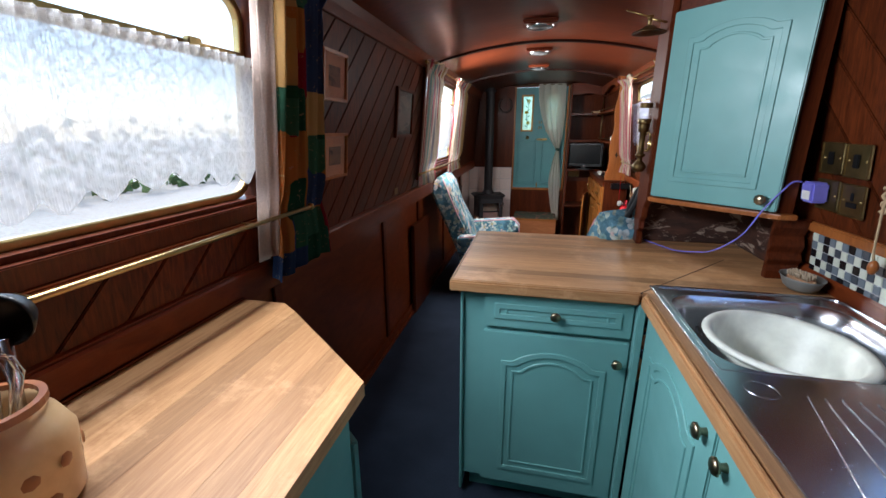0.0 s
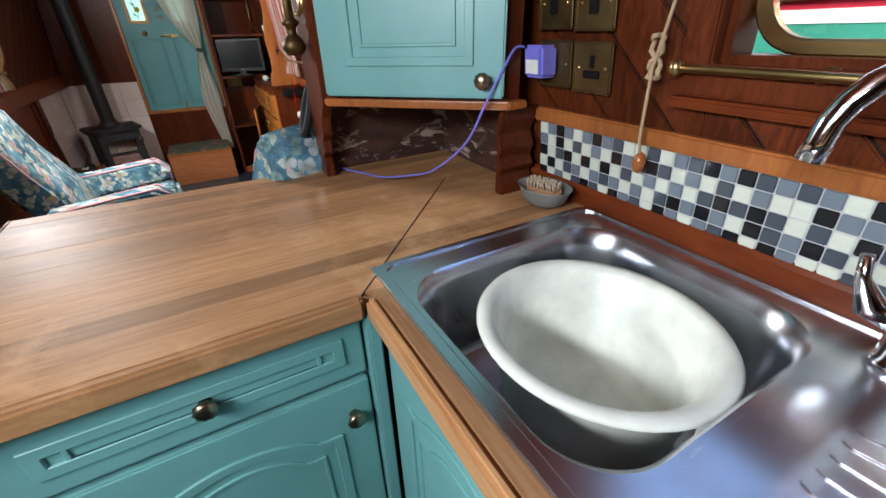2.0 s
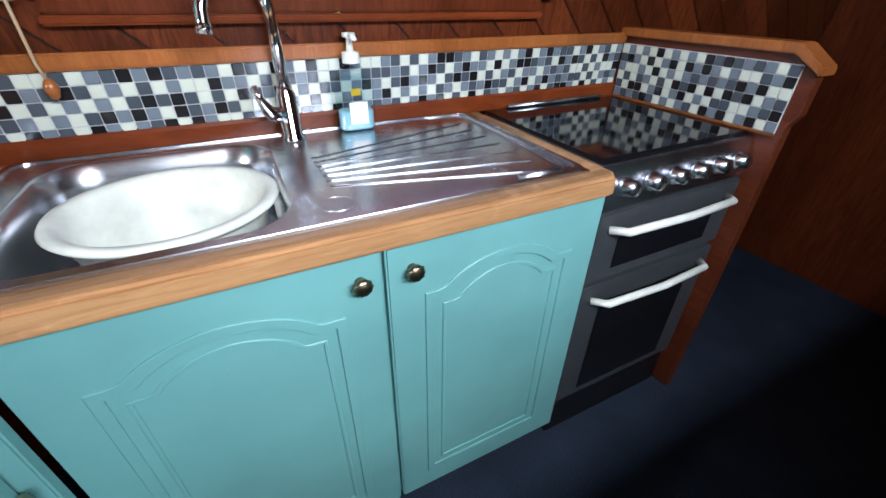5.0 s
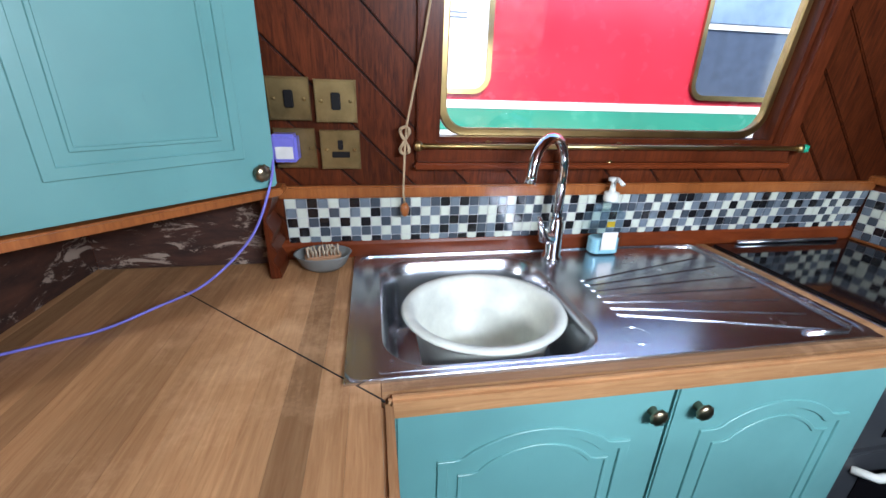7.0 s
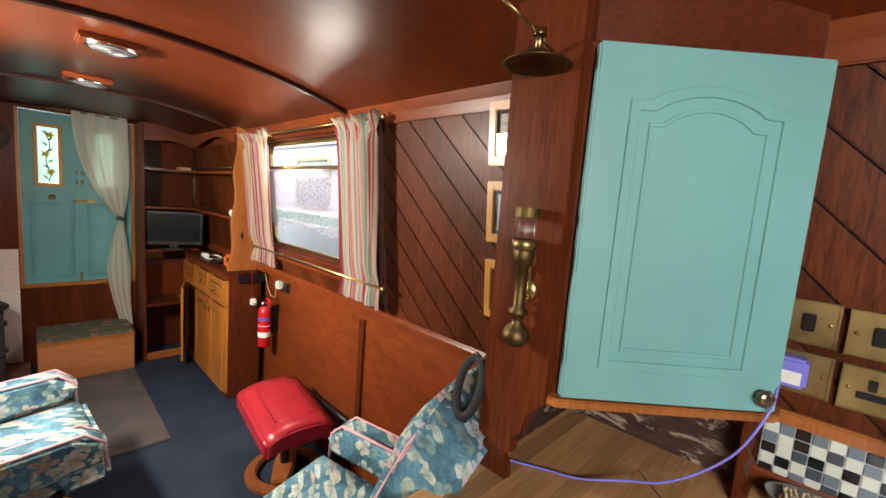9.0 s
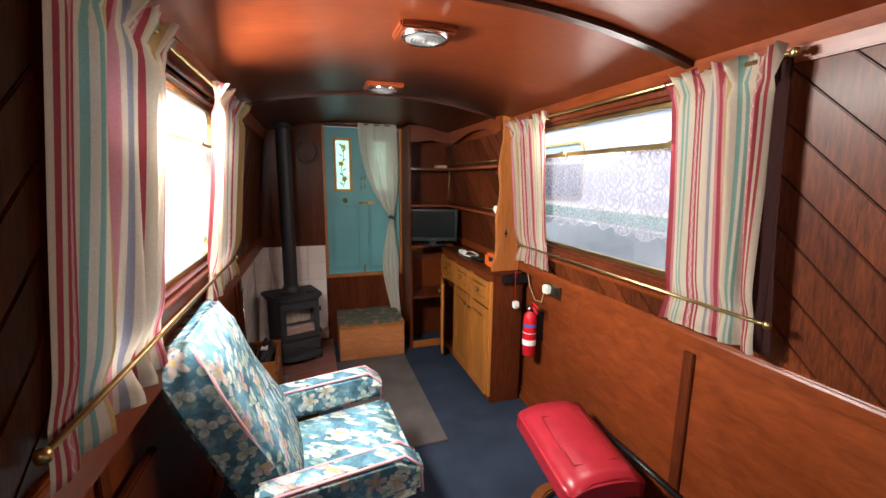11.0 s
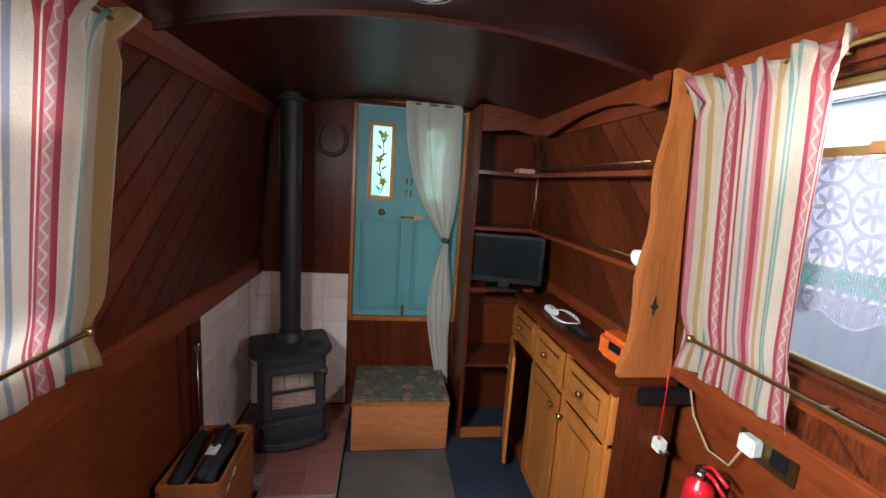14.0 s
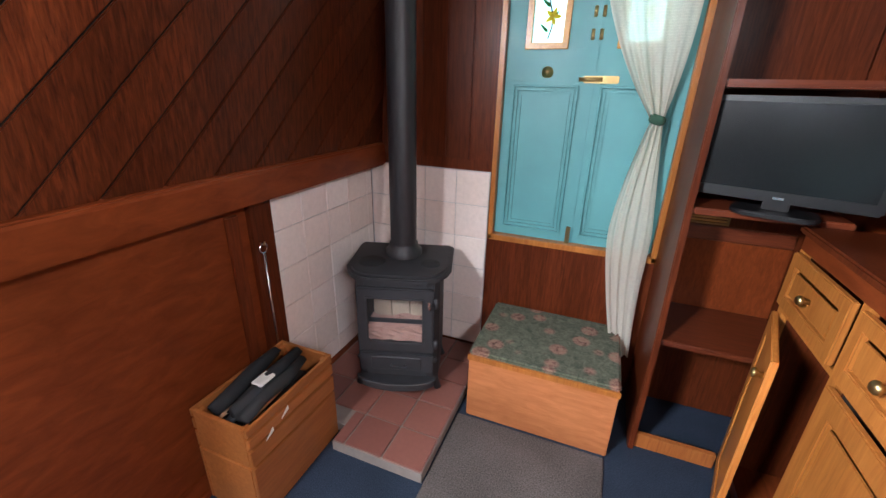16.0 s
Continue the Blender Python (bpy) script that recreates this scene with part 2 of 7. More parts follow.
def floral():
    """Blue-green upholstery with pale petalled flowers and pointed leaves."""
    c = Mat("floral_upholstery")
    v = c.coords()

    def cells(scale, jitter):
        """Radius and angle about the nearest scattered point, and a random value for it."""
        mp = c.node("ShaderNodeVectorMath")
        mp.operation = "ADD"
        c.link(v, mp.inputs[0])
        mp.inputs[1].default_value = jitter
        vor = c.node("ShaderNodeTexVoronoi", Scale=scale)
        c.link(mp.outputs[0], vor.inputs["Vector"])
        d = c.node("ShaderNodeVectorMath")
        d.operation = "SUBTRACT"
        c.link(mp.outputs[0], d.inputs[0])
        c.link(vor.outputs["Position"], d.inputs[1])
        xyz = c.node("ShaderNodeSeparateXYZ")
        c.link(d.outputs[0], xyz.inputs[0])
        col = c.node("ShaderNodeSeparateColor")
        c.link(vor.outputs["Color"], col.inputs[0])
        a = c.math("SUBTRACT", xyz.outputs[1], xyz.outputs[0])
        b = c.math("ADD", xyz.outputs[2], c.math("MULTIPLY", xyz.outputs[0], 0.4))
        ang = c.math("ADD", c.math("ARCTAN2", b, a), c.math("MULTIPLY", col.outputs[0], 6.28))
        r = c.math("SQRT", c.math("ADD", c.math("MULTIPLY", a, a), c.math("MULTIPLY", b, b)))
        return r, ang, col.outputs[1]

    def below(x, edge, soft):
        m = c.math("DIVIDE", c.math("SUBTRACT", edge, x), soft)
        n = c.node("ShaderNodeClamp")
        c.link(m, n.inputs[0])
        return n.outputs[0]

    col = c.ramp(c.noise(v, 10.0, 3.0), [(0.35, (0.05, 0.115, 0.15)), (0.55, (0.11, 0.25, 0.33)), (0.70, (0.18, 0.37, 0.48))])
    for scale, jitter, lobes, size, tones in ((17.0, (3.1, 0.7, 1.9), 2.0, 0.030, ((0.24, 0.38, 0.36), (0.55, 0.62, 0.50), (0.40, 0.52, 0.55))),
                                              (12.0, (0.4, 5.3, 2.2), 3.0, 0.036, ((0.62, 0.66, 0.60), (0.46, 0.55, 0.46), (0.58, 0.66, 0.68))),
                                              (7.0, (0.0, 0.0, 0.0), 5.0, 0.042, ((0.62, 0.47, 0.42), (0.66, 0.62, 0.55), (0.52, 0.36, 0.34)))):
        r, ang, rnd = cells(scale, jitter)
        wave = c.math("ABSOLUTE", c.math("COSINE", c.math("MULTIPLY", ang, lobes / 2)))
        edge = c.math("MULTIPLY", c.math("ADD", c.math("MULTIPLY", wave, 0.72), 0.28), size)
        tone = c.ramp(rnd, [(0.0, tones[0]), (0.4, tones[1]), (0.75, tones[2])], True)
        shade = c.ramp(c.math("DIVIDE", r, size), [(0.1, (0.62, 0.62, 0.62)), (0.7, (1.05, 1.05, 1.05))])
        col = c.mix(c.math("MULTIPLY", below(r, edge, 0.005), 0.88), col, c.mix(1.0, tone, shade, "MULTIPLY"))
        if lobes == 5.0:
            col = c.mix(below(r, size * 0.22, 0.002), col, (0.50, 0.38, 0.14))
    vein = c.ramp(c.noise(v, 55.0, 4.0, 0.7, 1.2), [(0.36, (0.68, 0.70, 0.70)), (0.58, (1.06, 1.06, 1.06))])
    col = c.mix(1.0, col, vein, "MULTIPLY")
    c.bump(c.noise(v, 420.0, 2.0), 0.35, 0.001)
    return c.done(col, 0.85, spec=0.2)


FLORAL = floral()
PIPING = plain("pink_piping", (0.62, 0.33, 0.36), 0.7)


def cloth_base(name, col, c, through=0.45):
    """Cloth that lets part of the daylight through."""
    d = c.node("ShaderNodeBsdfDiffuse")
    t = c.node("ShaderNodeBsdfTranslucent")
    m = c.node("ShaderNodeMixShader", Fac=through)
    c.link(col, d.inputs[0])
    c.link(col, t.inputs[0])
    c.link(d.outputs[0], m.inputs[1])
    c.link(t.outputs[0], m.inputs[2])
    c.link(m.outputs[0], c.t.nodes["Material Output"].inputs[0])
    return m


def striped():
    """Cream cotton with red, pink and green woven stripes; the stripes follow the cloth."""
    c = Mat("striped_curtain")
    uv = c.node("ShaderNodeSeparateXYZ")
    c.link(c.co.outputs["UV"], uv.inputs[0])
    u = c.math("FRACT", c.math("MULTIPLY", uv.outputs[0], 2.0))
    cream, red, pink, green, gold, grey = (0.74, 0.65, 0.53), (0.50, 0.11, 0.13), (0.66, 0.33, 0.35), (0.32, 0.49, 0.43), (0.62, 0.45, 0.22), (0.40, 0.40, 0.44)
    stops = [(0.0, cream), (0.06, red), (0.10, cream), (0.13, red), (0.17, pink), (0.25, red), (0.29, cream), (0.40, green), (0.44, cream), (0.48, green), (0.52, cream), (0.60, gold), (0.66, cream), (0.70, pink), (0.74, red), (0.80, pink), (0.85, cream), (0.90, grey), (0.94, cream)]
    base = c.ramp(u, stops, True)
    zig = c.math("FRACT", c.math("MULTIPLY", uv.outputs[1], 22.0))
    wave = c.math("ABSOLUTE", c.math("SUBTRACT", zig, 0.5))
    off = c.math("ABSOLUTE", c.math("SUBTRACT", c.math("SUBTRACT", u, 0.185), c.math("MULTIPLY", wave, 0.09)))
    col = c.mix(c.math("LESS_THAN", off, 0.011), base, cream)
    col = c.mix(0.5, col, c.ramp(c.noise(c.coords(), 300.0), [(0.3, (0.7, 0.7, 0.7)), (0.7, (1, 1, 1))]), "MULTIPLY")
    cloth_base("striped", col, c, 0.46)
    return c.m


STRIPED = striped()


def patchwork():
    c = Mat("patchwork_curtain")
    v = c.node("ShaderNodeMapping")
    v.inputs["Scale"].default_value = (4.0, 11.0, 1)
    c.link(c.co.outputs["UV"], v.inputs[0])
    vor = c.node("ShaderNodeTexVoronoi", Scale=1.0, Randomness=0.55)
    vor.distance = "CHEBYCHEV"
    c.link(v.outputs[0], vor.inputs["Vector"])
    sep = c.node("ShaderNodeSeparateColor")
    c.link(vor.outputs["Color"], sep.inputs[0])
    col = c.ramp(sep.outputs[0], [(0.0, (0.03, 0.10, 0.06)), (0.2, (0.50, 0.20, 0.06)), (0.4, (0.33, 0.02, 0.04)), (0.55, (0.05, 0.08, 0.17)), (0.70, (0.55, 0.36, 0.15)), (0.85, (0.06, 0.16, 0.10))], True)
    spots = c.ramp(c.noise(c.coords(), 55.0, 2.0, 0.5, 1.5), [(0.66, (0, 0, 0)), (0.69, (0.5, 0.5, 0.5))])
    col = c.mix(spots, col, (0.52, 0.36, 0.22))
    cloth_base("patch", col, c, 0.3)
    return c.m


PATCHWORK = patchwork()


def plain_cloth(name, color, through):
    c = Mat(name)
    col = c.ramp(c.noise(c.coords(), 160.0, 3.0), [(0.3, tuple(k * 0.85 for k in color)), (0.7, color)])
    cloth_base(name, col, c, through)
    return c.m


LINING = plain_cloth("curtain_lining", (0.62, 0.52, 0.46), 0.4)


def lace(name, color, hole, through=0.4):
    """Net with flower openwork; the holes are see-through."""
    c = Mat(name)
    uvm = c.node("ShaderNodeMapping")
    uvm.inputs["Scale"].default_value = (1, 1, 1)
    c.link(c.co.outputs["UV"], uvm.inputs[0])
    v = uvm.outputs[0]
    net = c.node("ShaderNodeTexVoronoi", Scale=95.0, Randomness=0.25)
    net.feature = "DISTANCE_TO_EDGE"
    c.link(v, net.inputs["Vector"])
    xy = c.node("ShaderNodeSeparateXYZ")
    c.link(v, xy.inputs[0])
    pu = c.math("SUBTRACT", c.math("FRACT", c.math("MULTIPLY", xy.outputs[0], 7.0)), 0.5)
    pv = c.math("SUBTRACT", c.math("FRACT", c.math("MULTIPLY", xy.outputs[1], 3.6)), 0.5)
    r = c.math("SQRT", c.math("ADD", c.math("MULTIPLY", pu, pu), c.math("MULTIPLY", pv, pv)))
    wave = c.math("COSINE", c.math("MULTIPLY", c.math("ARCTAN2", pv, pu), 8.0))
    edge = c.math("ADD", c.math("MULTIPLY", wave, 0.13), 0.29)
    flower = c.math("LESS_THAN", r, edge)
    heart = c.math("GREATER_THAN", r, 0.07)
    border = c.math("LESS_THAN", c.math("ABSOLUTE", c.math("SUBTRACT", r, 0.50)), 0.045)
    petal = c.math("MAXIMUM", c.math("MULTIPLY", flower, heart), border)
    thread = c.ramp(net.outputs["Distance"], [(0.05, (1, 1, 1)), (0.16, (0, 0, 0))])
    cover = c.math("MAXIMUM", c.math("MULTIPLY", petal, 0.8), thread)
    cover = c.math("MAXIMUM", cover, hole)
    col = c.ramp(c.noise(c.coords(), 120.0), [(0.3, tuple(k * 0.9 for k in color)), (0.7, color)])
    m = cloth_base(name, col, c, through)
    tr = c.node("ShaderNodeBsdfTransparent")
    mx = c.node("ShaderNodeMixShader")
    c.link(cover, mx.inputs[0])
    c.link(tr.outputs[0], mx.inputs[1])
    c.link(m.outputs[0], mx.inputs[2])
    c.link(mx.outputs[0], c.t.nodes["Material Output"].inputs[0])
    return c.m


LACE = lace("white_lace", (0.70, 0.70, 0.70), 0.66, 0.36)
# white net too; its dim, shaded backlight is put into the grey-lavender colour
LACE_OPEN_SHADED = lace("open_lace_shaded", (0.44, 0.44, 0.52), 0.30, 0.2)
VOILE = lace("cream_voile", (0.88, 0.85, 0.74), 0.86, 0.55)


def tiled(name, stops, rough=0.15):
    c = Mat(name)
    col = c.ramp(c.random(), stops, True)
    col = c.mix(0.35, col, c.ramp(c.noise(c.coords(), 60.0), [(0.3, (0.75, 0.75, 0.75)), (0.7, (1, 1, 1))]), "MULTIPLY")
    return c.done(col, rough)


MOSAIC_CREAM = plain("cream_mosaic", (0.64, 0.68, 0.58), 0.13)
MOSAIC_GREY = plain("blue_grey_mosaic", (0.165, 0.20, 0.235), 0.13)
MOSAIC_SLATE = plain("slate_mosaic", (0.065, 0.08, 0.098), 0.13)
MOSAIC_BLACK = plain("black_mosaic", (0.012, 0.012, 0.014), 0.12)
STOVE_TILE = tiled("cream_pink_tile", [(0.0, (0.82, 0.71, 0.65)), (0.4, (0.86, 0.77, 0.71)), (0.7, (0.80, 0.68, 0.61))], 0.22)
QUARRY = tiled("quarry_tile", [(0.0, (0.185, 0.070, 0.054)), (0.5, (0.22, 0.088, 0.068)), (0.8, (0.165, 0.062, 0.050))], 0.4)


def print_mat(name, pale, ink, scale=9.0):
    c = Mat(name)
    v = c.coords((1, 1, 2.0))
    n = c.noise(v, scale, 6.0, 0.65, 0.5)
    return c.done(c.ramp(n, [(0.40, ink), (0.52, pale), (1.0, pale)]), 0.75)


PRINT_BOAT = print_mat("faded_print", (0.50, 0.49, 0.44), (0.19, 0.20, 0.20), 14.0)
PRINT_BLUE = print_mat("blue_print", (0.34, 0.40, 0.42), (0.16, 0.20, 0.22), 14.0)
PRINT_DARK = print_mat("dark_print", (0.16, 0.11, 0.09), (0.05, 0.045, 0.05), 16.0)


def stained():
    c = Mat("leaded_pane")
    d = c.node("ShaderNodeBsdfTranslucent")
    d.inputs[0].default_value = (0.72, 0.86, 0.72, 1)
    t = c.node("ShaderNodeBsdfTransparent")
    t.inputs[0].default_value = (0.75, 0.92, 0.80, 1)
    m = c.node("ShaderNodeMixShader", Fac=0.45)
    c.link(d.outputs[0], m.inputs[1])
    c.link(t.outputs[0], m.inputs[2])
    c.link(m.outputs[0], c.t.nodes["Material Output"].inputs[0])
    return c.m


PANE = stained()
LEAF_GREEN = plain_cloth("painted_leaf", (0.05, 0.16, 0.05), 0.5)
PETAL_YELLOW = plain_cloth("painted_petal", (0.80, 0.62, 0.06), 0.6)
STEM_BLACK = plain("painted_stem", (0.02, 0.03, 0.02), 0.5)
# dark boat glass; the blue-grey tint paints in its bluish reflection
FAR_PANE = plain("far_pane", (0.075, 0.095, 0.13), 0.08)
HULL_RED = paint("boat_red", (0.52, 0.03, 0.05), 0.25, 0.2)
HULL_CREAM = paint("boat_cream", (0.72, 0.70, 0.60), 0.3, 0.2)
HULL_PALE = paint("boat_lavender_grey", (0.50, 0.50, 0.58), 0.35, 0.2)
HULL_GREY = paint("boat_grey", (0.22, 0.25, 0.28), 0.4, 0.2)
HULL_GREEN = paint("boat_green", (0.05, 0.26, 0.17), 0.25, 0.2)
HULL_BLACK = paint("boat_black", (0.02, 0.02, 0.022), 0.5, 0.2)
LAMP_GLASS = plain("lamp_diffuser", (0.20, 0.20, 0.20), 0.3)


def ground_mat(name, stops, scale=6.0):
    c = Mat(name)
    v = c.coords()
    n = c.noise(v, scale, 8.0, 0.7)
    c.bump(n, 0.6, 0.03)
    return c.done(c.ramp(n, stops), 0.95)


GRAVEL = ground_mat("gravel_path", [(0.3, (0.22, 0.20, 0.17)), (0.7, (0.42, 0.40, 0.36))], 30.0)
WATER = plain("canal_water", (0.03, 0.045, 0.035), 0.06)
LEAFY = ground_mat("hedge_leaf", [(0.3, (0.035, 0.075, 0.02)), (0.7, (0.10, 0.17, 0.05))], 20.0)


# ---- mesh helpers ----
def part(name, bm, material, parent, label=""):
    me = bpy.data.meshes.new(name)
    bm.to_mesh(me)
    bm.free()
    me.materials.append(material)
    ob = new(name, me)
    if parent is not None:
        ob.parent = parent
    return tagged(ob, label)


def thing(name, label, category, m=None, group="", kind=""):
    ob = new(name)
    ob.empty_display_size = 0.05
    if m is not None:
        ob.matrix_world = m
    return tagged(ob, label, category, group, kind)


def whole(name, bm, material, label, category, group="", kind="", m=None):
    ob = part(name, bm, material, None)
    if m is not None:
        ob.matrix_world = m
    return tagged(ob, label, category, group, kind)


def soften(bm, width, segs=2, angle=35):
    edges = [e for e in bm.edges if len(e.link_faces) == 2 and e.calc_face_angle(0) > radians(angle)]
    bmesh.ops.bevel(bm, geom=edges, offset=width, segments=segs, affect="EDGES", clamp_overlap=True)
    return bm


def smooth(bm, on=True):
    for f in bm.faces:
        f.smooth = on
    return bm


def block(x0, x1, y0, y1, z0, z1, bevel=0.0, bm=None, m=None):
    own = bm is None
    b = bmesh.new()
    bmesh.ops.create_cube(b, size=1.0)
    for v in b.verts:
        v.co = Vector((x0 + (v.co.x + 0.5) * (x1 - x0), y0 + (v.co.y + 0.5) * (y1 - y0), z0 + (v.co.z + 0.5) * (z1 - z0)))
    if bevel:
        soften(b, bevel, 2)
    if m is not None:
        bmesh.ops.transform(b, matrix=m, verts=b.verts)
    if own:
        return b
    return join(bm, b)


def join(bm, other):
    me = bpy.data.meshes.new("tmp")
    other.to_mesh(me)
    other.free()
    bm.from_mesh(me)
    bpy.data.meshes.remove(me)
    return bm


def lathe(profile, n=24, m=None, squash=(1, 1), bm=None):
    """A turned shape from (radius, height) pairs."""
    b = bmesh.new()
    rings = []
    for r, z in profile:
        if r < 1e-6:
            rings.append([b.verts.new((0, 0, z))])
        else:
            rings.append([b.verts.new((r * squash[0] * math.cos(2 * math.pi * i / n), r * squash[1] * math.sin(2 * math.pi * i / n), z)) for i in range(n)])
    for a, c in zip(rings, rings[1:]):
        for i in range(n):
            j = (i + 1) % n
            loop = []
            for v in (a[i % len(a)], a[j % len(a)], c[j % len(c)], c[i % len(c)]):
                if v not in loop:
                    loop.append(v)
            if len(loop) > 2:
                b.faces.new(loop)
    smooth(b)
    bmesh.ops.recalc_face_normals(b, faces=b.faces)
    if m is not None:
        bmesh.ops.transform(b, matrix=m, verts=b.verts)
    return b if bm is None else join(bm, b)


def tube(points, r, n=8, bm=None, taper=None):
    """A round bar along points."""
    b = bmesh.new()
    pts = [Vector(p) for p in points]
    rings = []
    side = None
    for i, p in enumerate(pts):
        d = (pts[min(i + 1, len(pts) - 1)] - pts[max(i - 1, 0)]).normalized()
        if side is None:
            side = d.orthogonal().normalized()
        side = (side - d * side.dot(d)).normalized()
        up = d.cross(side)
        rr = r if taper is None else taper[i]
        rings.append([b.verts.new(p + (side * math.cos(2 * math.pi * k / n) + up * math.sin(2 * math.pi * k / n)) * rr) for k in range(n)])
    for a, c in zip(rings, rings[1:]):
        for k in range(n):
            b.faces.new((a[k], a[(k + 1) % n], c[(k + 1) % n], c[k]))
    b.faces.new(rings[0][::-1])
    b.faces.new(rings[-1])
    smooth(b)
    bmesh.ops.recalc_face_normals(b, faces=b.faces)
    return b if bm is None else join(bm, b)


def prism(outline, axis, a, b_, bevel=0.0, bm=None, m=None):
    """A flat outline pushed through from a to b_ along an axis (0, 1 or 2); the outline's pairs are the two other axes in order."""
    b = bmesh.new()
    low, high = [], []
    for p, q in outline:
        for store, h in ((low, a), (high, b_)):
            co = [p, q]
            co.insert(axis, h)
            store.append(b.verts.new(co))
    b.faces.new(low)
    b.faces.new(high)
    for i in range(len(low)):
        j = (i + 1) % len(low)
        b.faces.new((low[i], low[j], high[j], high[i]))
    bmesh.ops.recalc_face_normals(b, faces=b.faces)
    if bevel:
        soften(b, bevel, 2)
    if m is not None:
        bmesh.ops.transform(b, matrix=m, verts=b.verts)
    return b if bm is None else join(bm, b)


def rounded(w, h, r, n=6):
    """Outline of a rounded rectangle about the origin."""
    out = []
    for cx, cy, a0 in ((w / 2 - r, h / 2 - r, 0), (-w / 2 + r, h / 2 - r, 90), (-w / 2 + r, -h / 2 + r, 180), (w / 2 - r, -h / 2 + r, 270)):
        for i in range(n + 1):
            a = radians(a0 + 90 * i / n)
            out.append((cx + r * math.cos(a), cy + r * math.sin(a)))
    return out


def ring(outer, inner, axis, a, b_, bm=None, m=None):
    """A frame between two outlines with as many points, from a to b_ along an axis."""
    b = bmesh.new()

    def vert(p, h):
        co = [p[0], p[1]]
        co.insert(axis, h)
        return b.verts.new(co)

    n = len(outer)
    oa, ob, ia, ib = ([vert(p, h) for p in o] for o, h in ((outer, a), (outer, b_), (inner, a), (inner, b_)))
    for i in range(n):
        j = (i + 1) % n
        for f in ((oa[i], oa[j], ob[j], ob[i]), (ia[i], ib[i], ib[j], ia[j]), (oa[i], ia[i], ia[j], oa[j]), (ob[i], ob[j], ib[j], ib[i])):
            b.faces.new(f)
    bmesh.ops.recalc_face_normals(b, faces=b.faces)
    if m is not None:
        bmesh.ops.transform(b, matrix=m, verts=b.verts)
    return b if bm is None else join(bm, b)


def wall_x(z):
    """How far the sloping upper cabin side stands from the middle of the boat."""
    return 0.822 - 0.095 * (z - 0.93)


def lean(side):
    """From a flat panel (depth, y, z) to the sloping cabin side: depth grows into the room."""
    k = 0.095
    base = 0.822 if side > 0 else 0.872
    return Matrix(((-side, 0, -side * k, side * (base + k * 0.93)), (0, 1, 0, 0), (0, 0, 1, 0), (0, 0, 0, 1)))


def flip(side, dz=0.0):
    """From the right-hand side to either side; the left one stands further out."""
    return Matrix(((side, 0, 0, 0.0 if side > 0 else -0.05), (0, 1, 0, 0), (0, 0, 1, dz), (0, 0, 0, 1)))


# ---- structure: the cabin ----
Y0, Y1 = -0.30, 6.78
WIN = {"left": [(1.34, 2.265, 1.168, 1.72), (3.98, 5.22, 1.10, 1.762)], "right": [(1.318, 2.268, 1.198, 1.74), (4.04, 5.22, 1.10, 1.757)]}

whole("floor", block(-0.98, 0.93, Y0, Y1, -0.06, 0.0), CARPET, "dark navy blue fitted carpet", "floor", kind="structure")


def wall_cells(wins, z0, z1):
    """The rectangles of a cabin side that the windows leave."""
    cells, y = [], Y0
    for a, b, c, d in wins:
        cells += [(y, a, z0, z1), (a, b, z0, c), (a, b, d, z1)]
        y = b
    return cells + [(y, Y1, z0, z1)]


def clip(poly, axis, limit, keep_above):
    out = []
    for p, q in zip(poly, poly[1:] + poly[:1]):
        a, b = p[axis] - limit, q[axis] - limit
        if not keep_above:
            a, b = -a, -b
        if a >= 0:
            out.append(p)
        if (a >= 0) != (b >= 0):
            k = a / (a - b)
            out.append((p[0] + (q[0] - p[0]) * k, p[1] + (q[1] - p[1]) * k))
    return out


def strip_in(cell, c0, c1):
    """The part of the diagonal strip c0 < z - y < c1 inside a cell."""
    y0, y1, z0, z1 = cell
    poly = [(y0 - 3, y0 - 3 + c0), (y1 + 3, y1 + 3 + c0), (y1 + 3, y1 + 3 + c1), (y0 - 3, y0 - 3 + c1)]
    for axis, limit, above in ((0, y0, True), (0, y1, False), (1, z0, True), (1, z1, False)):
        poly = clip(poly, axis, limit, above)
        if len(poly) < 3:
            return None
    area = 0.5 * abs(sum(p[0] * q[1] - q[0] * p[1] for p, q in zip(poly, poly[1:] + poly[:1])))
    return poly if area > 0.0006 else None


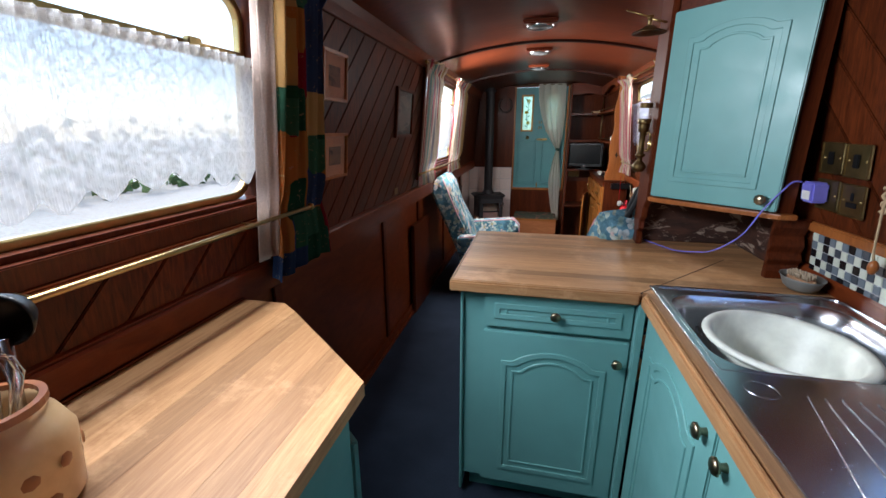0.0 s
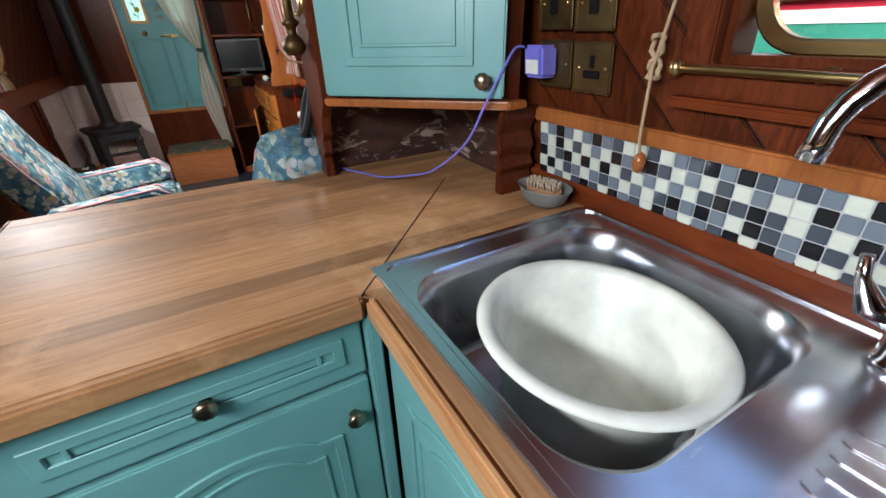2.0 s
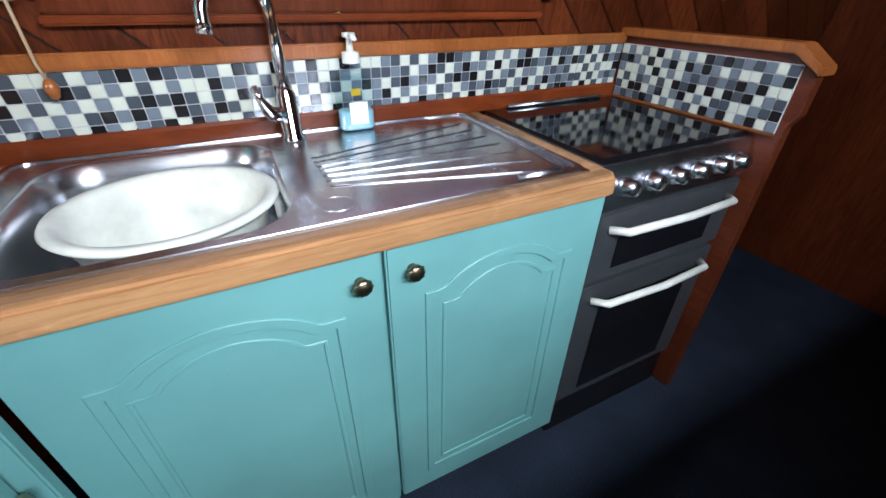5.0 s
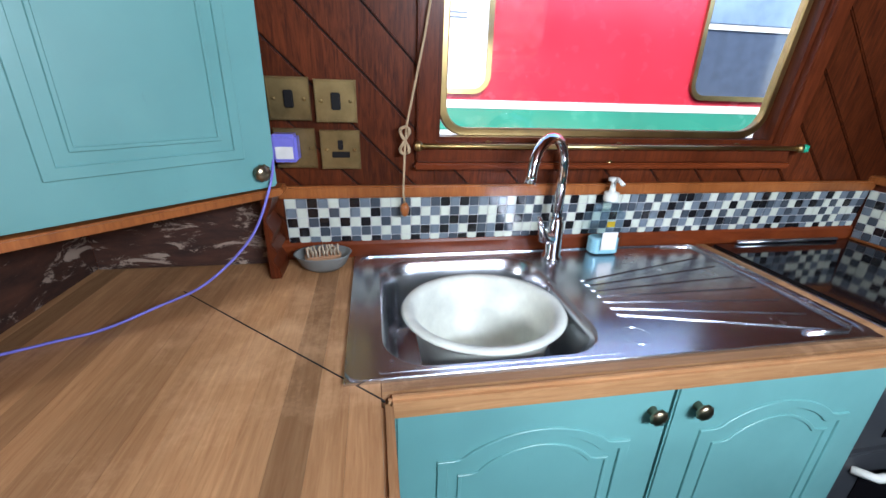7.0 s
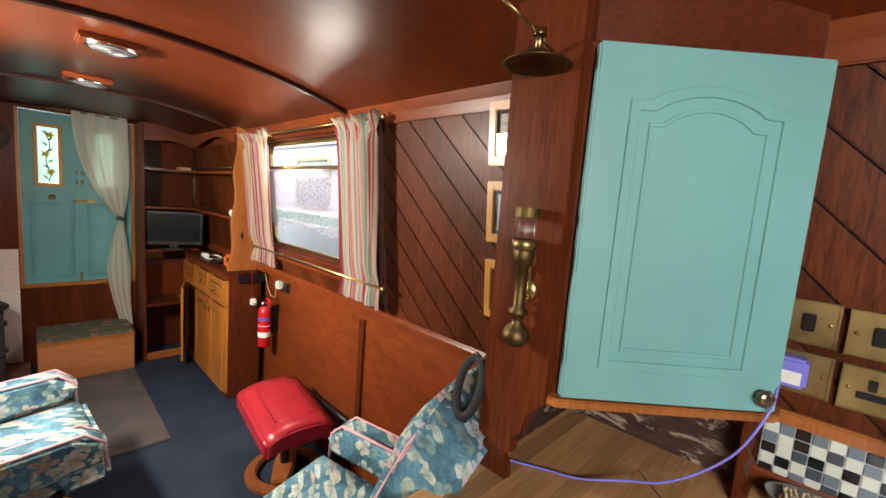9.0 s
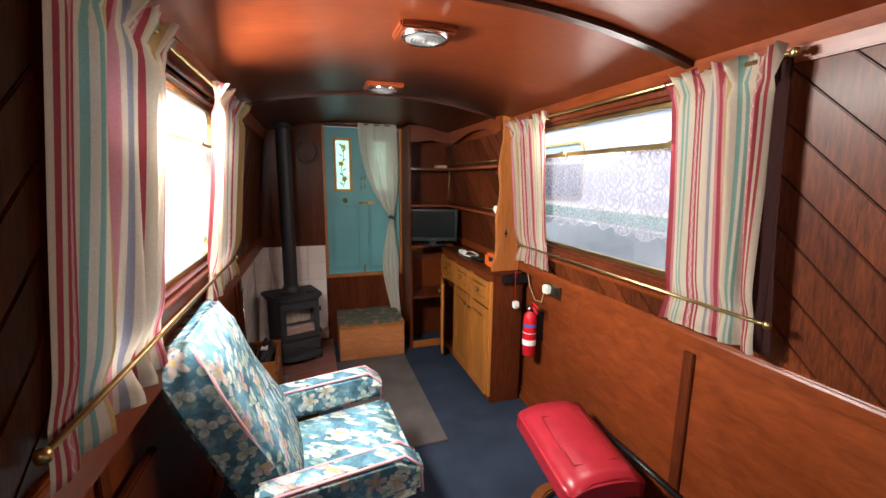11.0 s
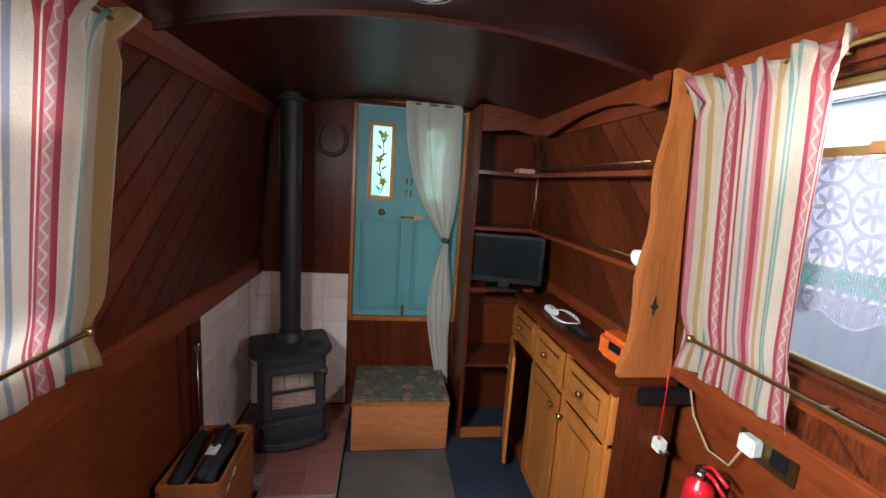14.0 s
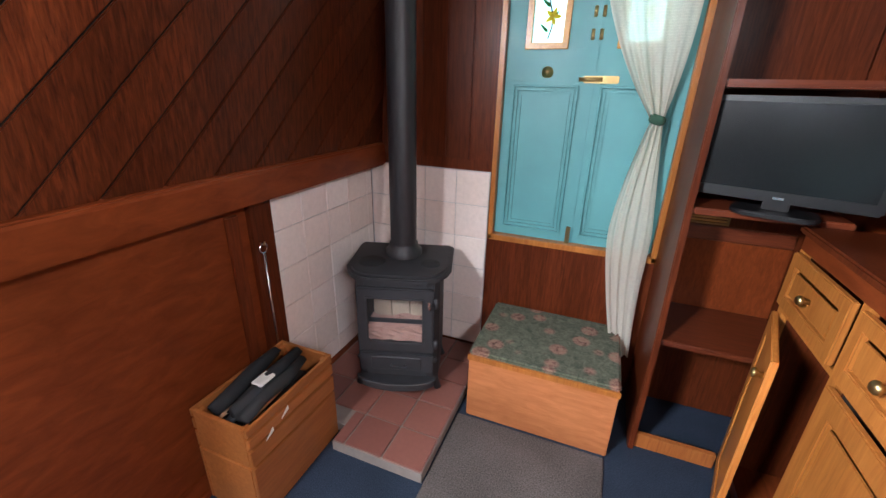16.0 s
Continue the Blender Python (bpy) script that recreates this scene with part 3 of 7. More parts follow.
PLANKS = []
for side, which in ((-1, "left"), (1, "right")):
    bm = bmesh.new()
    for y0, y1, z0, z1 in wall_cells(WIN[which], 0.90, 1.86):
        block(-0.06, -0.008, y0, y1, z0, z1, bm=bm, m=lean(side))
    wall = whole("wall_" + which, bm, SHADE_BLACK, "cabin side lined with diagonal varnished mahogany boards", "wall", kind="structure")
    PLANKS.append((wall, side, which))
    bm = block(0.885, 0.93, Y0, Y1, 0.0, 0.90, m=flip(side))
    low = whole("wall_lower_" + which, bm, MAHOGANY_FLAT, "plain varnished reddish-brown plywood panelling below the gunwale", "wall panelling", kind="structure")
    low_z, lip = (0.845, 0.800) if side < 0 else (0.893, 0.808)
    bm = prism([(lip, low_z), (lip, 0.930), (lip + 0.005, 0.941), (0.822, 0.946), (0.93, 0.946), (0.93, low_z)], 1, Y0, Y1, 0.004, m=flip(side, 0.04 if side < 0 else 0.008))
    whole("gunwale_rail_" + which, bm, MAHOGANY_FLAT, "rounded reddish wooden gunwale rail along the cabin side", "rail", kind="structure")
    bm = block(0.868, 0.886, Y0, Y1, 0.0, 0.07, 0.004, m=flip(side))
    block(0.852, 0.868, Y0, Y1, 0.0, 0.025, 0.004, bm, flip(side))
    whole("baseboard_" + which, bm, MAHOGANY_FLAT, "dark varnished skirting board along the carpet", "skirting board", kind="structure")
    for y in (2.35, 3.42, 4.18, 5.10, 5.925) if side < 0 else (3.3, 4.20):
        bm = block(0.872, 0.8855, y, y + 0.045, 0.07, 0.845, 0.003, m=flip(side))
        whole("trim", bm, MAHOGANY_UP, "upright cover strip on the lower panelling", "trim", kind="structure")
    bm = prism([(0.705, 1.865), (0.705, 1.845), (0.722, 1.80), (0.728, 1.762), (0.80, 1.762), (0.80, 1.865)], 1, Y0, Y1, 0.003, m=flip(side))
    whole("cornice_" + which, bm, MAHOGANY_FLAT, "varnished cornice board where side meets ceiling", "cornice", kind="structure")

# lower left panelling by the stove: one wide upright board
whole("trim", block(-0.9355, -0.916, 6.005, 6.098, 0.07, 0.884, 0.003), MAHOGANY_UP, "wide upright board beside the stove tiles", "trim", kind="structure")


def ceil_z(x):
    return 1.938 - 0.19 * (x + 0.025) ** 2


bm = bmesh.new()
xs = [-0.87 + 1.69 * i / 24 for i in range(25)]
rows = [[bm.verts.new((x, y, ceil_z(x) + dz)) for x in xs] for y, dz in ((Y0, 0), (Y1, 0), (Y1, 0.05), (Y0, 0.05))]
for a, b in zip(rows, rows[1:] + rows[:1]):
    for i in range(24):
        bm.faces.new((a[i], a[i + 1], b[i + 1], b[i]))
bmesh.ops.recalc_face_normals(bm, faces=bm.faces)
CEILING = wood("ceiling_ply", (0.11, 0.0195, 0.006), (0.195, 0.040, 0.0105), (1, 5, 5), rough=0.36, coat=0.08, vary=0.0, spec=0.25)
whole("ceiling", smooth(bm), CEILING, "glossy varnished red-brown plywood ceiling, gently arched", "ceiling", kind="structure")
DARK_STRIP = wood("dark_strip", (0.020, 0.005, 0.003), (0.050, 0.013, 0.006), (1, 12, 12), rough=0.35, coat=0.1, vary=0.1)
for y, w in ((2.05, 0.035), (4.19, 0.035), (5.52, 0.02)):
    bm = bmesh.new()
    prof = [(x, ceil_z(x)) for x in xs]
    outline = [(x, z + 0.004) for x, z in prof] + [(x, z - 0.014) for x, z in reversed(prof)]
    whole("ceiling_strip", prism(outline, 1, y, y + w, 0.003), DARK_STRIP, "dark arched cover strip across the ceiling", "trim", kind="structure")

# front bulkhead with the door opening, and the bulkhead behind
bm = block(-0.98, -0.335, Y1 - 0.03, Y1 + 0.03, 0, 1.95)
block(0.315, 0.93, Y1 - 0.03, Y1 + 0.03, 0, 1.95, bm=bm)
block(-0.335, 0.315, Y1 - 0.03, Y1 + 0.03, 0, 0.615, bm=bm)
block(-0.335, 0.315, Y1 - 0.03, Y1 + 0.03, 1.895, 1.95, bm=bm)
whole("wall_front", bm, MAHOGANY_UP, "varnished mahogany front bulkhead around the doors", "wall", kind="structure")
for i in range(5):
    x = -0.86 + i * 0.104
    whole("trim", block(x, x + 0.099, Y1 - 0.038, Y1 - 0.0295, 0.94, 1.90, 0.003), MAHOGANY_UP, "upright tongued board on the front bulkhead", "wall board", kind="structure")
bm = block(-0.98, 0.93, Y0 - 0.05, Y0, 0, 1.95)
whole("wall_back", bm, MAHOGANY_UP, "varnished mahogany bulkhead behind the galley", "wall", kind="structure")

# ---- windows ----


def window(side, which, y0, y1, z0, z1, n, bar, net, label):
    m = lean(side)
    win = thing("window_%d" % n, label, "window", kind="structure")
    yc, zc, w, h = (y0 + y1) / 2, (z0 + z1) / 2, y1 - y0, z1 - z0
    at = m @ Matrix.Translation((0, yc, zc))
    bm = ring([(w / 2 + 0.045, h / 2 + 0.045), (-w / 2 - 0.045, h / 2 + 0.045), (-w / 2 - 0.045, -h / 2 - 0.045), (w / 2 + 0.045, -h / 2 - 0.045)],
              [(w / 2, h / 2), (-w / 2, h / 2), (-w / 2, -h / 2), (w / 2, -h / 2)], 0, -0.006, 0.018, m=at)
    part("window_surround", soften(bm, 0.003), MAHOGANY_UP, win, "dark wooden surround")
    bm = ring([(w / 2 + 0.002, h / 2 + 0.002), (-w / 2 - 0.002, h / 2 + 0.002), (-w / 2 - 0.002, -h / 2 - 0.002), (w / 2 + 0.002, -h / 2 - 0.002)],
              [(w / 2 - 0.012, h / 2 - 0.012), (-w / 2 + 0.012, h / 2 - 0.012), (-w / 2 + 0.012, -h / 2 + 0.012), (w / 2 - 0.012, -h / 2 + 0.012)], 0, -0.06, -0.004, m=at)
    part("window_reveal", bm, MAHOGANY_UP, win)
    part("window_sill", block(-0.05, 0.03, y0 - 0.05, y1 + 0.05, z0 - 0.062, z0 - 0.046, 0.004, m=m), MAHOGANY_FLAT, win)
    out, inn = rounded(w - 0.022, h - 0.022, 0.07), rounded(w - 0.062, h - 0.062, 0.055)
    part("window_frame", soften(ring(out, inn, 0, -0.055, -0.034, m=at), 0.003, 1, 50), BRASS, win, "gold-coloured rounded metal frame")
    pane = part("pane", prism(rounded(w - 0.064, h - 0.064, 0.054), 0, -0.047, -0.043, m=at), GLASS, win)
    pane.visible_shadow = False
    if bar:
        part("glazing_bar", block(-0.056, -0.030, -w / 2 + 0.03, w / 2 - 0.03, bar - zc - 0.014, bar - zc + 0.014, 0.003, m=at), BRASS, win, "gold-coloured hopper bar")
        for k in (-0.28, 0.28):
            part("hopper_catch", block(-0.03, -0.012, k * w - 0.02, k * w + 0.02, bar - zc - 0.005, bar - zc + 0.018, 0.003, m=at), BRASS, win)
    return win


window(-1, "left", *WIN["left"][0], 1, 1.555, True, "gold-framed window with hopper and lace net")
window(-1, "left", *WIN["left"][1], 2, 1.587, True, "gold-framed side window with striped curtains")
window(1, "right", *WIN["right"][0], 3, 0, False, "gold-framed galley window over the sink")
window(1, "right", *WIN["right"][1], 4, 1.593, True, "gold-framed side window with striped curtains")


def sheet(name, y0, y1, z0, z1, depth, amp, folds, side, material, label, category, seed=0, nz=40, scallop=0.0, pinch=None, flare=0.0, group="", thick=0.0015, uvw=1.0, uvh=1.0):
    """Hanging cloth along a cabin side, in vertical folds."""
    rnd = random.Random(seed)
    ph = [rnd.uniform(0, 6.28) for _ in range(4)]
    ny = max(24, int(folds * 12))
    b = bmesh.new()
    uv = b.loops.layers.uv.new("UVMap")
    grid = []
    for j in range(nz + 1):
        v = j / nz
        row = []
        for i in range(ny + 1):
            u = i / ny
            mid = (y0 + y1) / 2
            wide = 1.0 + flare * (1 - v)
            y = mid + (u - 0.5) * (y1 - y0) * wide + 0.006 * math.sin(9 * u + ph[2] + 3 * v)
            zlow = z0
            if scallop:
                s = u * folds * 1.15 + 0.25 * math.sin(7 * u + ph[2])
                zlow = z0 + scallop * (1 - abs(math.sin(s * math.pi))) + 0.12 * scallop * abs(math.sin(s * math.pi * 5)) + 0.35 * scallop * math.sin(11 * u + ph[0])
            z = zlow + (z1 - zlow) * v
            a = amp * (0.55 + 0.45 * math.sin(5 * u + ph[0]))
            tie = math.exp(-((z - pinch) / 0.05) ** 2) if pinch else 0.0
            a *= 1 - 0.6 * tie
            d = depth + a * math.sin(2 * math.pi * folds * u + ph[1] + 0.5 * math.sin(4 * v + ph[0])) + 0.3 * a * math.sin(2 * math.pi * folds * 2.3 * u + ph[2])
            d -= 0.010 * tie
            if pinch and z < pinch:
                y += (u - 0.5) * 0.35 * (pinch - z)
            if v > 0.93 and not pinch:
                d = depth + (d - depth) * 0.6 + 0.008 * math.sin(u * folds * 20)
            if pinch:
                head = math.exp(-((v - 0.925) / 0.03) ** 2)
                d = depth + (d - depth) * (1 - 0.75 * head) + 0.004 * head * math.sin(u * folds * 26 + ph[0])
                k = max(0.0, (v - 0.93) / 0.07)
                d += k * (0.012 + 0.016 * math.sin(u * folds * 11 + ph[1]) + 0.006 * math.sin(u * folds * 29))
                y += k * (u - 0.5) * 0.05
                z += k * (0.010 * math.sin(u * folds * 7 + ph[2]) + 0.004 * math.sin(u * folds * 23))
            row.append((b.verts.new(lean(side) @ Vector((d, y, z))), u * uvw, v * uvh))
        grid.append(row)
    for j in range(nz):
        for i in range(ny):
            q = (grid[j][i], grid[j][i + 1], grid[j + 1][i + 1], grid[j + 1][i])
            f = b.faces.new([k[0] for k in q])
            f.smooth = True
            for lp, k in zip(f.loops, q):
                lp[uv].uv = (k[1], k[2])
    if thick:
        bmesh.ops.solidify(b, geom=b.faces[:], thickness=thick)
    return whole(name, b, material, label, category, group)


sheet("lace_net", 1.36, 2.235, 1.235, 1.552, 0.004, 0.007, 9, -1, LACE, "white patterned lace net with scalloped hem", "net curtain", 1, scallop=0.035, uvw=1.6)
sheet("lace_net", 4.01, 5.19, 1.20, 1.577, 0.004, 0.006, 10, -1, LACE, "white patterned lace net with scalloped hem", "net curtain", 2, scallop=0.03, uvw=2.2)
# this net takes the lace copy with shade painted in
sheet("lace_net", 4.07, 5.19, 1.245, 1.583, 0.004, 0.004, 8, 1, LACE_OPEN_SHADED, "white openwork lace net with flower bands, coloured grey-lavender as if in shade", "net curtain", 3, scallop=0.03, uvw=2.1)
sheet("patchwork_curtain", 2.245, 2.50, 0.925, 1.80, 0.062, 0.028, 4, -1, PATCHWORK, "drawn-back curtain of red, green and ochre patches", "curtain", 4, flare=0.1, pinch=1.125, uvw=0.7, uvh=0.7)
sheet("curtain_lining", 2.17, 2.27, 1.0, 1.80, 0.048, 0.010, 2, -1, LINING, "pale lining edge of the patchwork curtain", "curtain lining", 5)
STRIPE = "cream cotton curtain with red, pink and green stripes"
sheet("striped_curtain", 3.86, 4.31, 1.0, 1.792, 0.055, 0.026, 5, -1, STRIPED, STRIPE, "curtain", 6, flare=0.06, group="striped curtains", uvw=1.0, pinch=1.09)
sheet("striped_curtain", 4.79, 5.36, 1.0, 1.792, 0.055, 0.030, 5.5, -1, STRIPED, STRIPE, "curtain", 7, flare=-0.16, group="striped curtains", uvw=0.9, pinch=1.09)
sheet("striped_curtain", 3.93, 4.24, 0.985, 1.792, 0.062, 0.026, 4, 1, STRIPED, STRIPE, "curtain", 8, group="striped curtains", uvw=0.9, pinch=1.08)
sheet("striped_curtain", 4.99, 5.36, 0.985, 1.792, 0.062, 0.026, 4.5, 1, STRIPED, STRIPE, "curtain", 9, flare=-0.06, group="striped curtains", uvw=1.0, pinch=1.08)
sheet("curtain_lining", 3.895, 3.945, 0.99, 1.77, 0.05, 0.010, 1, 1, plain_cloth("dark_lining", (0.05, 0.022, 0.02), 0.05), "near-black lining edge of the striped curtain", "curtain lining", 11)
sheet("blind_valance", 1.36, 2.28, 1.55, 1.70, 0.030, 0.010, 5, 1, PATCHWORK, "gathered patchwork roman blind over the galley window", "blind", 10, uvw=2.0, uvh=0.22)
bm = prism([(1.33, 1.79), (2.31, 1.79), (2.31, 1.705), (2.24, 1.69), (2.12, 1.705), (1.95, 1.715), (1.69, 1.715), (1.52, 1.705), (1.40, 1.69), (1.33, 1.705)], 0, 0.075, 0.090, 0.003, m=lean(1))
for y in (1.33, 2.298):
    block(-0.01, 0.076, y, y + 0.012, 1.70, 1.79, 0, bm, lean(1))
whole("pelmet", bm, MAHOGANY_FLAT, "wooden pelmet with a shaped lower edge above the blind", "pelmet")


def curtain_rod(side, y0, y1, z, depth, label, brackets=2):
    m = lean(side)
    rod = thing("curtain_rod", label, "curtain rod")
    pts = [m @ Vector((depth, y, z)) for y in (y0, (y0 + y1) / 2, y1)]
    part("rod", tube(pts, 0.006, 10), BRASS, rod)
    for y in (y0, y1):
        part("finial", lathe([(0, -0.012), (0.009, -0.009), (0.011, 0), (0.009, 0.009), (0, 0.012)], 12, Matrix.Translation(m @ Vector((depth, y, z)))), BRASS, rod)
    for i in range(brackets):
        y = y0 + (y1 - y0) * (i + 0.5) / brackets
        bm = tube([m @ Vector((-0.004, y, z - 0.004)), m @ Vector((depth * 0.7, y, z - 0.006)), m @ Vector((depth, y, z))], 0.005, 8)
        lathe([(0, 0), (0.014, 0), (0.014, 0.004), (0, 0.006)], 12, m @ Matrix.Translation((0, y, z - 0.004)) @ pose(0, 0, 0, 0, 90, 0), bm=bm)
        part("bracket", bm, BRASS, rod)
    return rod


curtain_rod(-1, 1.36, 2.40, 1.125, 0.075, "thin brass tie-back rod below the window")
curtain_rod(-1, 1.36, 2.50, 1.795, 0.05, "thin brass curtain rod above the window")
curtain_rod(-1, 3.80, 5.27, 1.09, 0.062, "thin brass tie-back rod holding the striped curtains")
curtain_rod(-1, 3.80, 5.36, 1.775, 0.055, "thin brass curtain rod above the side window")
curtain_rod(1, 3.89, 5.29, 1.085, 0.07, "thin brass tie-back rod holding the striped curtains")
curtain_rod(1, 3.89, 5.38, 1.778, 0.055, "thin brass curtain rod above the side window")
curtain_rod(1, 1.26, 2.31, 1.192, 0.03, "brass rail below the galley window", 3)
whole("rod_cap", lathe([(0, -0.012), (0.010, -0.008), (0.010, 0.008), (0, 0.012)], 12, Matrix.Translation(lean(1) @ Vector((0.03, 1.245, 1.192)))), GREEN_RUBBER, "small green cap on the end of the brass rail", "cap")

# ---- galley ----


def knob(m, parent, name="knob"):
    bm = lathe([(0, 0), (0.009, 0), (0.007, 0.010), (0.010, 0.013), (0.0155, 0.016), (0.0165, 0.020), (0.012, 0.025), (0, 0.027)], 20)
    for v in bm.verts:
        r = math.hypot(v.co.x, v.co.y)
        if v.co.z > 0.015 and r > 0.008:
            k = 1 + 0.07 * math.cos(10 * math.atan2(v.co.y, v.co.x))
            v.co.x *= k
            v.co.y *= k
    bmesh.ops.transform(bm, matrix=m, verts=bm.verts)
    return part(name, bm, KNOB_BRASS, parent, "fluted bronze knob")


def panel_front(w, h, arch=0.0, border=0.07):
    """A cabinet front facing -y with a routed field, standing at the origin's lower left corner."""
    b = block(0, w, -0.019, 0, 0, h, 0.0035)
    n = 24 if arch else 1
    top = []
    for i in range(n + 1):
        u = i / n
        bump_ = 0.0
        if arch:
            k = min(max((u - 0.12) / 0.76, 0), 1)
            bump_ = arch * (math.sin(math.pi * k) ** 0.7)
        top.append((border + (w - 2 * border) * u, h - border - arch + bump_))
    outer = [(border, border), (w - border, border)] + top[::-1]

    def inset(o, d):
        c = (w / 2, h / 2)
        k = 1 - 2 * d / (w - 2 * border)
        return [(c[0] + (p - c[0]) * k, q + (d if q < c[1] else -d)) for p, q in o]

    # stepped moulding proud of the field
    rings = [soften(ring(inset(outer, o), inset(outer, i), 1, y, -0.018), 0.0012, 1, 60) for o, i, y in ((0.0, 0.018, -0.0235), (0.036, 0.043, -0.0225))]
    return b, rings


def front(parent, name, m, w, h, arch, border, kx, kz, material=TEAL, label=""):
    bm, rings = panel_front(w, h, arch, border)
    bmesh.ops.transform(bm, matrix=m, verts=bm.verts)
    ob = part(name, bm, material, parent, label)
    for r in rings:
        bmesh.ops.transform(r, matrix=m, verts=r.verts)
        part("moulding", r, material, ob)
    knob(m @ Matrix.Translation((kx, -0.019, kz)) @ pose(0, 0, 0, 90, 0, 0), ob)
    return ob


# peninsula cupboard
cup = thing("peninsula_cabinet", "teal painted cupboard with drawer and arched panelled door", "cabinet")
bm = block(-0.262, 0.30, 2.445, 3.04, 0.09, 0.868, 0.002)
block(-0.24, 0.30, 2.49, 3.0, 0.0, 0.09, 0, bm)
part("body", bm, TEAL, cup)
front(cup, "drawer", Matrix.Translation((-0.190, 2.444, 0.735)), 0.462, 0.122, 0, 0.034, 0.228, 0.062)
front(cup, "door", Matrix.Translation((-0.190, 2.444, 0.095)), 0.462, 0.625, 0.045, 0.062, 0.426, 0.555)
part("corner_post", block(0.276, 0.298, 2.40, 2.4435, 0.09, 0.866, 0.003), TEAL, cup)
part("end_panel", block(-0.272, -0.2622, 2.43, 3.05, 0.02, 0.866, 0.003), TEAL, cup)

# sink cupboard: fronts face -x
cup = thing("sink_cabinet", "teal painted double cupboard below the sink", "cabinet")
bm = block(0.322, 0.80, 1.425, 2.39, 0.09, 0.70, 0.002)
block(0.322, 0.345, 1.425, 2.39, 0.70, 0.868, 0.001, bm)
block(0.37, 0.80, 1.43, 2.39, 0.0, 0.09, 0, bm)
part("body", bm, TEAL, cup)
turn = pose(0, 0, 0, 0, 0, -90)
front(cup, "door", Matrix.Translation((0.3215, 2.395, 0.095)) @ turn, 0.488, 0.762, 0.05, 0.068, 0.450, 0.705)
front(cup, "door", Matrix.Translation((0.3215, 1.900, 0.095)) @ turn, 0.475, 0.762, 0.05, 0.068, 0.045, 0.705)

# worktops of glued strips


def worktop(name, label, areas, along, material):
    """Strips cut to each rectangle (x0, x1, y0, y1), running along an axis."""
    top = thing(name, label, "worktop")
    rnd = random.Random(name)
    for x0, x1, y0, y1 in areas:
        a, b = (y0, y1) if along == "x" else (x0, x1)
        n = max(1, round((b - a) / 0.046))
        for i in range(n):
            p, q = a + (b - a) * i / n, a + (b - a) * (i + 1) / n
            if along == "x":
                bm = block(x0, x1, p, q - 0.0003, 0.868, 0.9 + rnd.uniform(-0.0003, 0.0003))
            else:
                bm = block(p, q - 0.0003, y0, y1, 0.868, 0.9 + rnd.uniform(-0.0003, 0.0003))
            part("strip", bm, material, top)
    return top


pen = worktop("peninsula_worktop", "worn varnished wooden worktop with a mitred corner joint", [(-0.294, 0.83, 2.415, 3.09)], "x", WORKTOP)
part("edge_lip", block(-0.304, 0.275, 2.398, 2.4148, 0.862, 0.9, 0.005), WORKTOP, pen, "rounded front edge")
part("edge_lip", block(-0.305, -0.2942, 2.4149, 3.10, 0.862, 0.9, 0.004), WORKTOP_Y, pen, "rounded end edge")
part("mitre_joint", prism([(0.276, 2.411), (0.278, 2.4095), (0.66, 2.821), (0.6585, 2.8225)], 2, 0.897, 0.9008), SHADE_BLACK, pen, "dark mitre joint")
skw = worktop("sink_worktop", "wooden worktop with worn front edge around the sink", [(0.296, 0.320, 1.436, 2.414), (0.790, 0.83, 1.436, 2.414), (0.320, 0.790, 1.436, 1.98)], "y", WORKTOP_Y)
part("edge_lip", block(0.279, 0.2958, 1.433, 2.405, 0.858, 0.899, 0.006), WORKTOP_Y, skw, "orange worn front edge")
part("edge_lip", block(0.2961, 0.83, 1.424, 1.4358, 0.862, 0.899, 0.004), WORKTOP, skw)

# left worktop with a cut-off corner
left = thing("broad_worktop", "broad varnished wooden worktop with a chamfered end", "worktop")
for i in range(9):
    x0, x1 = -0.9075 + i * 0.0615, -0.9075 + (i + 1) * 0.0615
    poly = [(x0, 0.35), (x1 - 0.0003, 0.35)]
    for x in (x1 - 0.0003, x0):
        poly.append((x, 2.122 if x < -0.715 else 2.122 - (x + 0.715) * 0.83))
    part("strip", prism(poly, 2, 0.868, 0.9 - 0.0002 * (i % 3), 0.0), WORKTOP_Y, left)
whole("side_cabinet", prism([(-0.93, 0.36), (-0.375, 0.36), (-0.375, 1.79), (-0.725, 2.09), (-0.93, 2.09)], 2, 0.0, 0.867, 0.003), TEAL, "teal painted cupboard below the broad worktop", "cabinet")
bm = block(0, 0.40, -0.014, 0, 0.0, 0.66, 0.003)
ring([(0.06, 0.06), (0.34, 0.06), (0.34, 0.60), (0.06, 0.60)], [(0.075, 0.075), (0.325, 0.075), (0.325, 0.585), (0.075, 0.585)], 1, -0.019, -0.013, bm=bm)
tmp_panel = part("end_panel", bm, TEAL, bpy.data.objects["side_cabinet"])
tmp_panel.matrix_local = (Matrix.Translation((-0.372, 1.787, 0.12)) @ pose(0, 0, 0, 0, 0, 139.4 + 0.0))
whole("worktop_upstand", block(-0.872, -0.846, 0.35, 2.118, 0.9005, 0.912, 0.004), MAHOGANY_FLAT, "low wooden upstand behind the broad worktop", "upstand")

# sink
sink = thing("sink", "stainless steel inset sink with grooved drainer", "sink")
b = bmesh.new()
for x0, x1, y0, y1 in ((0.314, 0.338, 1.475, 2.47), (0.762, 0.808, 1.475, 2.47), (0.338, 0.762, 2.41, 2.47), (0.338, 0.762, 1.475, 2.012)):
    block(x0, x1, y0, y1, 0.901, 0.9055, 0, b)
part("rim", b, STEEL, sink)
SX, SY = 0.550, 2.211


